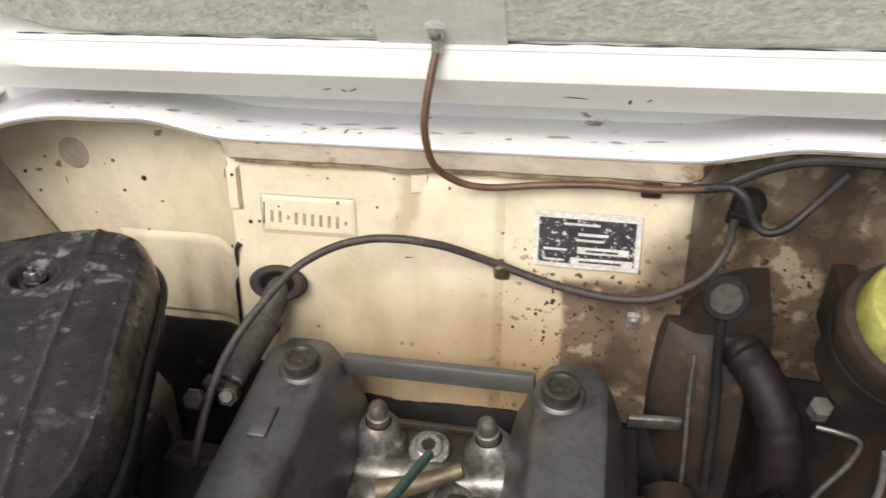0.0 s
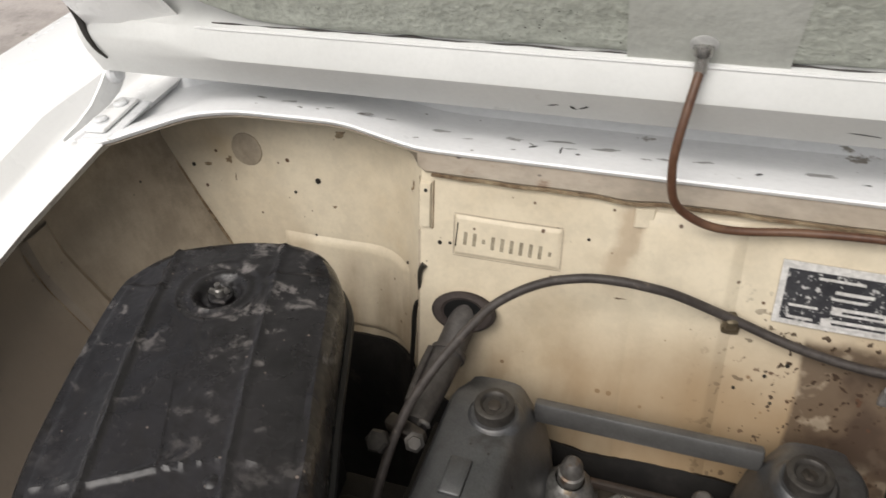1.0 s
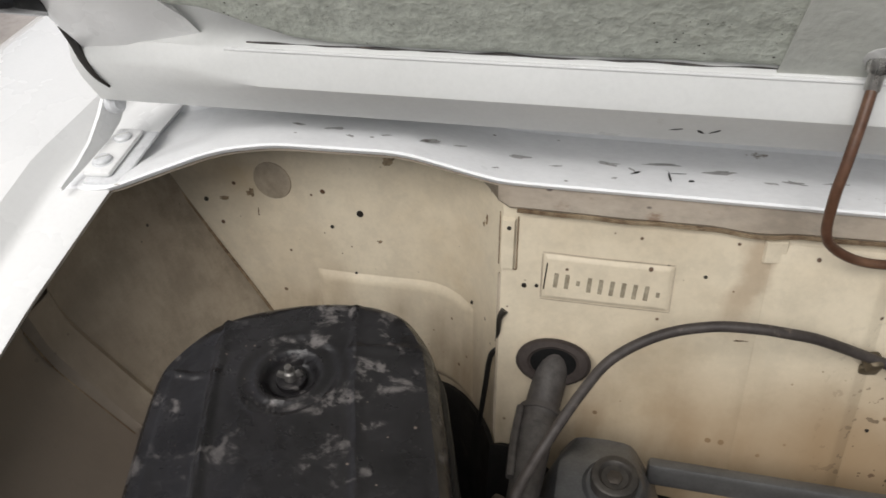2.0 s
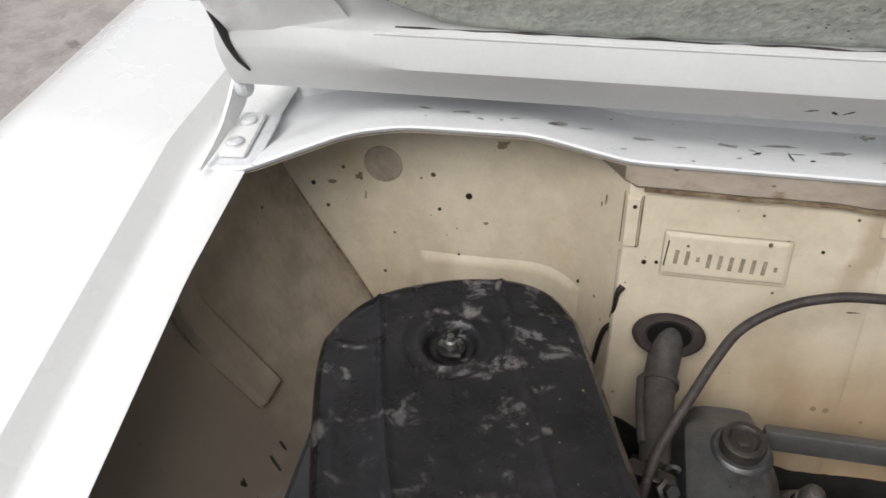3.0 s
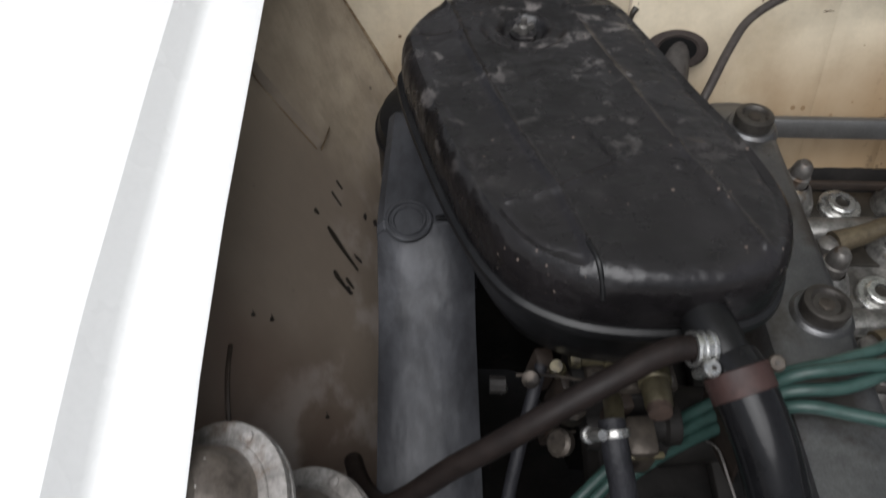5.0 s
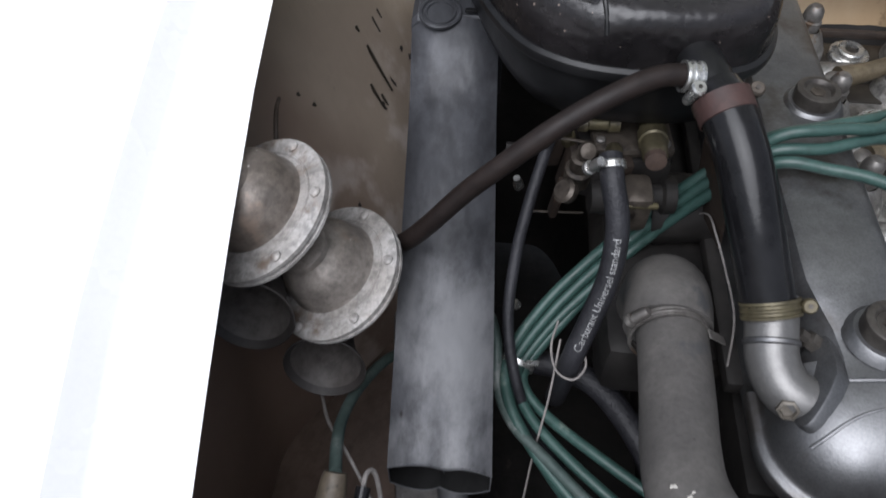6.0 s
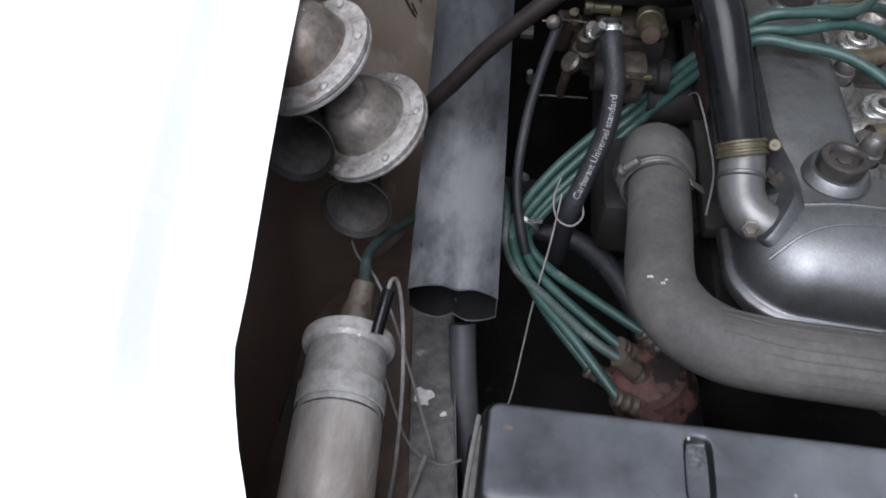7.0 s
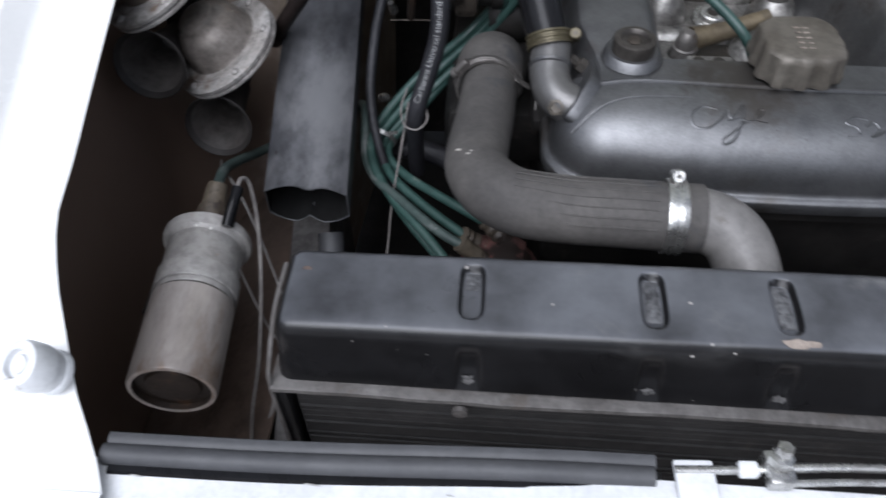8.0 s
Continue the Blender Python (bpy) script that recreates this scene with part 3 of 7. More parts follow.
LIP = [(-0.556, 0.436, 0.925), (-0.530, 0.447, 0.932), (-0.479, 0.470, 0.944), (-0.440, 0.480, 0.946), (-0.344, 0.485, 0.944), (-0.310, 0.482, 0.938), (-0.276, 0.480, 0.931), (-0.240, 0.481, 0.930), (MID, 0.482, 0.929)]


def lip_at(x):
    f = fold(x)
    a, b, c = (lerp_table(LIP, f + d) for d in (-0.012, 0, 0.012))
    return tuple((p + 2 * q + r) / 4 for p, q, r in zip(a, b, c))


ground = structure("ground", sheet(lambda u, v: (u, v, 0), spans(-60, 60, 12), spans(-60, 60, 12)), GROUND, "pale brownish paved ground under the car", "ground")

wall_x = spans(-0.575, 0.435, 150)
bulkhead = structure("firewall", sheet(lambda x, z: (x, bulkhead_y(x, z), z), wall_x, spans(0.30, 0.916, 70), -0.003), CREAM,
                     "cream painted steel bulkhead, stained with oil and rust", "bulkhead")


def cowl_profile(x):
    y, z = lip_at(x)
    return [Vector((x, y + 0.004, z - 0.004)), Vector((x, y + 0.0005, z - 0.0025)), Vector((x, y - 0.0012, z + 0.0008)), Vector((x, y, z + 0.0022)), Vector((x, y + 0.014, z + 0.0022)), Vector((x, y + 0.030, z - 0.001)), Vector((x, y + 0.045, z - 0.005)),
            Vector((x, y + 0.062, z - 0.008)), Vector((x, 0.553, z - 0.007)), Vector((x, 0.560, z + 0.002)), Vector((x, 0.562, 0.966)), Vector((x, 0.66, 0.985))]


cx = spans(-0.5900, 0.4500, 116)
rows = [cowl_profile(x) for x in cx]
cowl = structure("cowl", rings(rows, False, False), COWL_PAINT, "scuffed white painted cowl gutter along the bulkhead top", "car body")
strip = structure("firewall_flange", rings([[Vector((x, bulkhead_y(x, 0.9135) - 0.003, 0.9135)), Vector((x, bulkhead_y(x, 0.9135) - 0.004, 0.9155)), Vector((x, lip_at(x)[0] + 0.0015, lip_at(x)[1] - 0.005)), Vector((x, lip_at(x)[0] + 0.003, lip_at(x)[1] - 0.002))] for x in cx], False, False), FLANGE,
                  "grimy cream flange between bulkhead and cowl, darkened for its shade", "bulkhead")
flange = structure("trim", sheet(lambda x, s: Vector((x, bulkhead_y(x, 0.914) - 0.0035, 0.9125)) + Vector((0, 0.0, 0.0011 * s + 0.0003 * math.sin(x * 140))), spans(-0.262, 0.122, 60), [-1, 0, 1], 0.002), RUST_LINE,
                   "thin rusty welded seam below the cowl", "seam")

# Added black sheet: paints the shade at the foot of the bulkhead.
shade_top = lambda x: 0.392 - 0.008 * ease(-fold(x), 0.262, 0.305) + 0.026 * math.exp(-((x + 0.265) / 0.035) ** 2) + 0.005 * noise.noise(Vector((x * 9, 0, 2))) + 0.0012 * noise.noise(Vector((x * 70, 0, 5)))
shade_y = lambda x, z: bulkhead_y(x, z) - 0.006
lower = structure("lower_firewall_shade", sheet(lambda x, s: (x, shade_y(x, 0.30 + s * shade_top(x)) - 0.004 * (1 - ease(s, 0.90, 1.0)) + 0.004 * ease(s, 0.9, 1.0), 0.30 + s * shade_top(x)), spans(-0.575, 0.435, 160), spans(0, 1, 14), 0.004), DARK_METAL,
                  "added black sheet standing in for shade on the lower bulkhead", "bulkhead")

# the gutter and top of each front wing
EDGE = [(-0.372, -0.462), (-0.359, -0.468), (-0.327, -0.487), (-0.279, -0.506), (-0.238, -0.519), (-0.198, -0.522), (-0.120, -0.531), (-0.043, -0.539), (0.060, -0.548), (0.155, -0.553), (0.233, -0.555), (0.340, -0.558), (0.447, -0.553), (0.70, -0.553)]
GUTTER = [(-0.40, -0.530), (-0.33, -0.546), (-0.256, -0.563), (-0.184, -0.576), (-0.10, -0.588), (0.03, -0.598), (0.08, -0.601), (0.24, -0.604), (0.44, -0.605), (0.51, -0.604), (0.70, -0.604)]


def ledge_z(y):
    return 0.845 + 0.1825 * y - 0.030 * ease(-y, 0.25, 0.36) if y < 0.445 else 0.926 + 0.02 * (y - 0.445)


def wing_profile(y):
    xe, xg, z = lerp_table(EDGE, y)[0], lerp_table(GUTTER, y)[0], ledge_z(y)
    top = z + 0.020
    return [(xe - 0.010, y, z - 0.014), (xe - 0.002, y, z - 0.0035), (xe, y, z - 0.001), (xe - 0.002, y, z), ((xe + xg) / 2, y, z + 0.001), (xg + 0.012, y, z + 0.001), (xg + 0.008, y, z + 0.0022), (xg + 0.005, y, z + 0.0055), (xg - 0.003, y, top - 0.0045), (xg - 0.006, y, top - 0.0012),
            (xg - 0.011, y, top), (xg - 0.055, y, top + 0.005), (xg - 0.12, y, top + 0.010), (xg - 0.17, y, top - 0.012), (xg - 0.205, y, top - 0.06), (xg - 0.22, y, top - 0.16), (xg - 0.215, y, 0.42), (xg - 0.19, y, 0.26)]


wy = spans(-0.372, 0.70, 70)
wing = structure("front_wing", rings([wing_profile(y) for y in wy], False, False), WHITE, "white painted front wing with its bonnet gutter", "car body")
structure("front_wing", rings([[(2 * MID - x, yy, z) for x, yy, z in wing_profile(y)] for y in wy], False, False), WHITE, "white painted front wing on the brake side", "car body")


# the inner wing walls
INNER_AT = [(-0.36, -0.600), (0.02, -0.600), (0.12, -0.583), (0.27, -0.573), (0.375, -0.560), (0.51, -0.5355), (0.545, -0.529)]
INNER_LEAN = [(-0.36, 0.10), (0.0, 0.10), (0.14, 0.50), (0.25, 0.58), (0.50, 0.5625)]


def inner_x(y, z):
    """The panel leans: its foot stands further into the bay than its top, which tucks under the gutter."""
    at, lean = lerp_table(INNER_AT, y)[0], lerp_table(INNER_LEAN, y)[0]
    x = at - lean * (z - 0.80)
    roof = -0.588 - 0.012 * (1 - ease(y, 0.02, 0.12))
    low = at + 0.10 * ease(y, -0.02, 0.14) + 0.02
    x = min(x, low)
    return roof + 0.5 * (x - roof + math.hypot(x - roof, 0.006)) + 0.0012 * noise.noise(Vector((y * 9, z * 9, 4)))


iz = spans(0.30, 0.93, 46)
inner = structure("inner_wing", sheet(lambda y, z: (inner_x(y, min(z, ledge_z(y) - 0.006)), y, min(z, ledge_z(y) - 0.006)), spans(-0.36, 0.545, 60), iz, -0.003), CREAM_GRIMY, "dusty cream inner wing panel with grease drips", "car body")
structure("inner_wing", sheet(lambda y, z: (2 * MID - inner_x(y, min(z, ledge_z(y) - 0.006)), y, min(z, ledge_z(y) - 0.006)), spans(-0.36, 0.545, 40), iz, 0.003), BROWN_OILY, "grimy brown inner wing panel on the brake side", "car body")

# pressed strengthening strip on the inner wing
def strip_pt(a, b):
    """The raised strip that runs down the inner wing, with a squared lower end."""
    y, z = 0.345 + b * 0.034, 0.880 - 0.124 * a
    swell = ease(b, 0, 0.16) * ease(1 - b, 0, 0.16) * ease(1 - a, 0, 0.05)
    return Vector((inner_x(y, z) + 0.0055 * swell + 0.0004, y, z))


part("pressed_strip", sheet(strip_pt, spans(0, 0.9, 20) + [0.92, 0.94, 0.96, 0.975, 0.99, 1.0], [0, 0.05, 0.10, 0.16, 0.3, 0.5, 0.7, 0.84, 0.90, 0.95, 1.0]), CREAM_GRIMY, inner)
part("dirt_line", tube([strip_pt(1.004, b) for b in (0.1, 0.3, 0.5, 0.8, 0.95)], 0.0008, 6, 3), RUST_LINE, inner)
part("dirt_line", tube([strip_pt(a, -0.01) for a in (0.1, 0.4, 0.7, 0.97)], 0.0006, 6, 3), RUST_LINE, inner)
part("corner_seam", tube([(inner_x(0.51, z) + 0.0012, bulkhead_y(inner_x(0.51, z), z) - 0.0012, z) for z in spans(0.90, 0.62, 12)], 0.0014, 6, 2), RUST_LINE, inner)

part("lower_apron", sheet(lambda y, q: Vector((-0.598 + 0.150 * q + (0.018 * (0.05 - y) if q > 0.5 else 0), y, 0.470 + 0.085 * q + 0.002 * noise.noise(Vector((y * 14, q * 5, 1))))), spans(-0.345, 0.10, 24), spans(0, 1, 8), 0.002), APRON, inner, "grey-brown dirty apron below the wing")

# grease drips that ran down the inner wing
random.seed(5)
for y, z, ln, wd in ((0.291, 0.743, 0.005, 0.0018), (0.287, 0.726, 0.040, 0.0021), (0.254, 0.708, 0.020, 0.0019), (0.258, 0.694, 0.010, 0.0014), (0.336, 0.732, 0.008, 0.0009), (0.321, 0.733, 0.013, 0.0008), (0.168, 0.764, 0.003, 0.0016), (0.176, 0.748, 0.003, 0.0018), (0.142, 0.670, 0.003, 0.0016)):
    bm = rings([[(inner_x(y, z - ln * s) + 0.0016 * (1 - abs(2 * q / 7 - 1)) - 0.0002, y - 0.35 * ln * s + 2.4 * wd * (1 - 0.75 * s) * (0.35 + 0.65 * ease(s, 0, 0.2)) * (q / 3.5 - 1), z - ln * s) for q in range(8)] for s in spans(0, 1, 8)], False, False)
    part("grease_drip", bm, GREASE_SHADE, inner)
for k, (y, z, w, h) in enumerate(((0.284, 0.688, 0.005, 0.008), (0.248, 0.688, 0.005, 0.007), (0.330, 0.693, 0.006, 0.004), (0.334, 0.680, 0.008, 0.005))):
    part("grease_spot", smear((inner_x(y, z) + 0.0012, y, z), (0.05, 1, 0.1), (-0.49, 0, 0.87), w * 1.6, h * 2.0, k + 3), BELL, inner)

# floor of the bay and closing panels
bay_floor = structure("bay_floor", block((0.98, 1.0, 0.03), (MID, 0.05, 0.27), bevel=0.004), DARK_METAL, "dark oily floor and crossmember of the engine bay", "car body")

# front panel
def front_fn(x, s):
    """The slam panel: a lip at the back, a broad top, a nose that turns down."""
    prof = [(-0.347, 0.715), (-0.3465, 0.735), (-0.349, 0.741), (-0.356, 0.742), (-0.42, 0.737), (-0.50, 0.729), (-0.60, 0.700), (-0.65, 0.60), (-0.66, 0.30)]
    y, z = prof[s]
    y += 0.0072 * ease(x, -0.48, -0.16) * (1 if s < 4 else 0)
    return (x, y, z + 0.004 * math.cos((x - MID) * 3) - 0.004)


front = structure("front_panel", sheet(front_fn, sorted(spans(-0.60, 0.46, 60) + [-0.191, -0.188, -0.186, -0.184, -0.181]), list(range(9)), 0.0015), WHITE_WORN, "white painted front slam panel of the car", "car body")
part("corner_gusset", sheet(lambda u, v: Vector((-0.462 - 0.134 * u, -0.372 - 0.02 * v, ledge_z(-0.372) * (1 - ease(v, 0, 1)) + (0.736) * ease(v, 0, 1) + 0.0015)), spans(0, 1, 10), spans(0, 1, 6)), WHITE_WORN, front)
part("nose_side", sheet(lambda u, v: Vector((-0.600 - 0.15 * math.sin(u * 1.57), -0.385 - 0.24 * v, 0.742 - 0.02 * v - 0.05 * u)), spans(0, 1, 10), spans(0, 1, 8)), WHITE, front)

for x, y, w, h, sd in ((-0.470, -0.352, 0.010, 0.003, 1), (-0.452, -0.358, 0.012, 0.002, 2), (-0.480, -0.366, 0.016, 0.006, 3), (-0.505, -0.372, 0.012, 0.004, 4), (-0.36, -0.357, 0.012, 0.0016, 5), (-0.29, -0.358, 0.008, 0.0014, 6)):
    part("smudge", smear((x, y, 0.7424 + 0.004 * math.cos((x - MID) * 3) - 0.004), (1, -0.1, 0), (0.1, 1, -0.05), w, h, sd), GREY_SCUFF, front)

# small cover pieces on the bulkhead ------------------------------------------------
def on_wall(x, z, off=0.0):
    return Vector((x, bulkhead_y(x, z) - off, z))


def wall_patch(x0, x1, z0, z1, off, soft=0.004, nu=10, nv=8):
    """A raised panel with softened borders that follows the bulkhead."""
    def fn(u, v):
        x, z = x0 + (x1 - x0) * u, z0 + (z1 - z0) * v
        e = min(ease(u * abs(x1 - x0), 0, soft), ease((1 - u) * abs(x1 - x0), 0, soft), ease(v * abs(z1 - z0), 0, soft), ease((1 - v) * abs(z1 - z0), 0, soft))
        return on_wall(x, z, off * e + 0.0004)
    us = sorted(set([0, soft / abs(x1 - x0) / 2, soft / abs(x1 - x0), 1 - soft / abs(x1 - x0), 1 - soft / abs(x1 - x0) / 2, 1] + spans(0.1, 0.9, nu)))
    vs = sorted(set([0, soft / abs(z1 - z0) / 2, soft / abs(z1 - z0), 1 - soft / abs(z1 - z0), 1 - soft / abs(z1 - z0) / 2, 1] + spans(0.1, 0.9, nv)))
    return sheet(fn, us, vs)


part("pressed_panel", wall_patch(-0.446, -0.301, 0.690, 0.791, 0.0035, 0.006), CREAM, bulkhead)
part("panel_edge", tube([on_wall(-0.2728, z, 0.0002) for z in spans(0.862, 0.72, 12)], 0.0016, 8, 2), CREAM_DUSTY, bulkhead, "dirty edge of the centre panel")
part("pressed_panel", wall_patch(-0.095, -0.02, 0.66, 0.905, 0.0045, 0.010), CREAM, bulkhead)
tab = part("welded_tab", wall_patch(-0.2735, -0.2625, 0.868, 0.905, 0.0030, 0.0010, 3, 6), CREAM_PLAIN, bulkhead)
for pts in (((-0.2745, 0.906), (-0.2745, 0.867), (-0.2615, 0.8665)), ((-0.2612, 0.867), (-0.2612, 0.906))):
    part("dirt_line", tube([on_wall(x, z, 0.0004) for x, z in pts], 0.0006, 6, 0), RUST_LINE, tab)
part("tab_hole", lathe([(0.0016, -0.0003), (0.0016, 0.0006), (0.0006, 0.0008)], on_wall(-0.267, 0.899, 0.0032), (0, -1, 0.3), 10), GREASE_SHADE, tab)
part("welded_tab", wall_patch(-0.101, -0.086, 0.893, 0.909, 0.0022, 0.0012, 3, 4), CREAM_PLAIN, bulkhead)
part("round_dimple", lathe([(0.0175, -0.0004), (0.0165, 0.0016), (0.010, 0.0026), (0.0, 0.003)], on_wall(-0.476, 0.874), (0, -1, 0.16), 20), CREAM_DUSTY, bulkhead)

# chassis stamp: each character as plain strokes
stamp = part("stamped_panel", wall_patch(-0.242, -0.154, 0.848, 0.881, 0.0014, 0.003), CREAM_PLAIN, bulkhead, "embossed chassis plate field with faint stamped strokes")
for x0, x1, z0, z1 in ((-0.243, -0.153, 0.8818, 0.8826), (-0.243, -0.153, 0.8466, 0.8475), (-0.2433, -0.2424, 0.848, 0.881), (-0.1535, -0.1528, 0.848, 0.881)):
    part("dirt_line", sheet(lambda u, v: on_wall(x0 + (x1 - x0) * u, z0 + (z1 - z0) * v, 0.0007), spans(0, 1, 12), [0, 1]), CREAM_DUSTY, stamp)
random.seed(11)
for i in range(10):
    x = -0.2325 + i * 0.0078
    w, h = (0.0030, 0.0115) if i not in (2, 9) else (0.0026, 0.0040)
    c = on_wall(x, 0.8630 - 0.0003 * i, 0.0019)
    part("bar", block((w, 0.0005, h), c, (-16.7, 4, 0), 0.0002, 1), INK, stamp)
part("stroke", block((0.0009, 0.0006, 0.021), on_wall(-0.2400, 0.8655, 0.0020), (-16.7, 5, 0), 0.0002, 1), GREASE_SHADE, stamp)

# holes, plugs and flecks
for x, z, r in ((-0.401, 0.851, 0.0030), (-0.427, 0.836, 0.0017), (-0.302, 0.796, 0.0018), (-0.410, 0.791, 0.0014), (-0.542, 0.850, 0.0022), (-0.056, 0.870, 0.0026), (-0.066, 0.859, 0.0020),
                (-0.133, 0.876, 0.0013), (-0.255, 0.855, 0.0019), (-0.246, 0.856, 0.0014), (0.024, 0.802, 0.0018), (0.010, 0.790, 0.0016), (-0.01, 0.775, 0.0014), (0.018, 0.768, 0.0013), (0.13, 0.812, 0.0028)):
    part("panel_hole", lathe([(r, -0.0003), (r, 0.0006), (r * 0.4, 0.0008)], on_wall(x, z, 0), (0, -1, 0.2), 10), GREASE_SHADE, bulkhead)
for x, z, w, h in ((-0.498, 0.860, 0.009, 0.008), (-0.494, 0.843, 0.0016, 0.007), (-0.525, 0.853, 0.010, 0.003), (-0.287, 0.886, 0.0022, 0.011), (-0.290, 0.880, 0.0018, 0.006), (-0.373, 0.901, 0.011, 0.007), (-0.386, 0.826, 0.005, 0.0025), (-0.104, 0.835, 0.009, 0.0012)):
    part("chipped_spot", smear(on_wall(x, z, 0.0006), (1, 0, 0.1), (0, 0.25, 1), w * 1.5, h * 1.5, x * 80), RUST_LINE, bulkhead)
part("sealant_drip", tube([on_wall(-0.268, 0.834, 0.001), on_wall(-0.2715, 0.828, 0.002), on_wall(-0.2725, 0.815, 0.002), on_wall(-0.2745, 0.803, 0.001)], 0.002, 8, 4, lambda s: 1.5 - 1.1 * s), GREASE_SHADE, bulkhead)

# scuffs in the cowl gutter and on the bonnet rail
def cowl_scuff(x, s, w, h, tilt):
    y, z = lip_at(x)
    c, k = math.cos(radians(tilt)), math.sin(radians(tilt))
    drop = 0.06 if s < 0.018 else 0.26
    return smear((x, y + s, z + 0.0034 - 0.0012 * min(1, s / 0.018) - 0.26 * max(0, s - 0.018)), (c, k, -drop * k), (-k, c, -drop * c), w * 1.5, h * 1.7, x * 90)


for k, (x, s, w, h, tl) in enumerate(((-0.164, 0.020, 0.0014, 0.016, 4), (-0.158, 0.026, 0.010, 0.0012, 8), (-0.186, 0.022, 0.010, 0.002, 40), (-0.189, 0.027, 0.008, 0.002, -50), (-0.170, 0.040, 0.022, 0.004, 4), (-0.20, 0.012, 0.004, 0.002, 30), (0.05, 0.02, 0.006, 0.002, 10), (-0.36, 0.018, 0.008, 0.003, 12), (-0.385, 0.014, 0.006, 0.002, -20), (-0.06, 0.03, 0.018, 0.004, 12), (-0.205, 0.034, 0.016, 0.005, -8), (-0.24, 0.022, 0.010, 0.002, 14), (-0.15, 0.016, 0.004, 0.002, 0), (-0.10, 0.022, 0.012, 0.0025, -10), (-0.02, 0.018, 0.006, 0.003, 30), (0.10, 0.028, 0.020, 0.004, 6), (-0.31, 0.026, 0.012, 0.003, 8), (-0.43, 0.030, 0.010, 0.003, -12), (-0.28, 0.010, 0.005, 0.0015, 0),
                                       (-0.33, 0.020, 0.020, 0.006, 6), (-0.27, 0.032, 0.024, 0.006, -5), (-0.13, 0.034, 0.020, 0.006, 10), (-0.085, 0.026, 0.016, 0.005, -14), (0.02, 0.030, 0.024, 0.006, 4), (0.07, 0.022, 0.014, 0.005, -8), (-0.40, 0.026, 0.016, 0.005, 10))):
    part("scuff_mark", cowl_scuff(x, s, w, h, tl), DARK_METAL if k < 3 or k in (6, 12, 14) else GREY_SCUFF, cowl)

# ---- bonnet, raised on its rear hinges ----
bonnet = thing("bonnet", (MID, 0.53, 0.97), "raised white car bonnet with worn grey-green foam lining", "car bonnet")
LEAN_BACK = Vector((0, -0.47, 0.8827))
OUT = Vector((0, 0.8827, 0.47))
FOOT = Vector((0, 0.489, 1.020))


def rail_profile(x):
    e = ease(-fold(x), 0.545, 0.575)
    up = 0.009 * ease(-fold(x), 0.43, 0.50)
    return [(x, 0.60, 0.985), (x, 0.525, 0.966), (x, 0.495, 0.966), (x, 0.488, 0.969), (x, 0.474 + 0.004 * e, 0.993), (x, 0.4715 + 0.004 * e, 0.998 + up), (x, 0.4725 + 0.004 * e, 1.003 + up), (x, 0.480, 1.018 + 0.4 * up), (x, 0.482, 1.0215), (x, 0.492, 1.028), (x, 0.51, 1.05), (x, 0.62, 1.05)]


part("flange_bead", tube([(x, 0.4805, 1.0195) for x in spans(-0.455, 0.315, 24)], 0.0013, 8, 1), WHITE, bonnet, "folded edge along the rail")
part("foam_edge", tube([(x, 0.4838 + 0.0006 * noise.noise(Vector((x * 50, 0, 1))), 1.0232 + 0.0009 * noise.noise(Vector((x * 35, 4, 1)))) for x in spans(-0.440, 0.300, 150)], 0.0007, 6, 1, lambda q: 0.75 + 0.6 * math.sin(q * 90) * math.sin(q * 37)), PIPE_DARK, bonnet, "ragged dark lower edge of the foam")
part("rear_rail", rings([rail_profile(x) for x in spans(-0.572, 0.432, 50)]), RAIL_WHITE, bonnet, "white painted rear frame rail")
for sx in (-1, 1):
    x0 = MID + sx * 0.502
    def side_loop(d, sx=sx, x0=x0):
        base = FOOT + LEAN_BACK * d
        flare = 0.040 * (1 - ease(d, 0.0, 0.09))
        return [Vector((x0, 0, 0)) + base + OUT * 0.03, Vector((x0, 0, 0)) + base + OUT * -0.006, Vector((x0 - sx * 0.012, 0, 0)) + base - OUT * 0.012, Vector((x0 - sx * 0.045, 0, 0)) + base - OUT * 0.010, Vector((x0 - sx * (0.060 + flare), 0, 0)) + base + OUT * 0.002, Vector((x0 - sx * 0.055, 0, 0)) + base + OUT * 0.03]
    part("side_rail", rings([side_loop(d) for d in spans(-0.004, 0.98, 40)]), WHITE, bonnet)
part("front_rail", block((1.0, 0.07, 0.05), Vector((MID, 0, 0)) + FOOT + LEAN_BACK * 0.97 + OUT * 0.008, (-32, 0, 0), 0.008), WHITE, bonnet)


def skin_pt(u, v):
    d = -0.06 + 1.10 * v
    p = FOOT + LEAN_BACK * d + OUT * (0.038 + 0.03 * math.sin(math.pi * min(1, max(0, v))))
    return Vector((MID + (u - 0.5) * 1.03, 0, 0)) + p


part("outer_skin", sheet(skin_pt, spans(0, 1, 20), spans(0, 1, 20), 0.0012), WHITE, bonnet, "white painted outer skin")


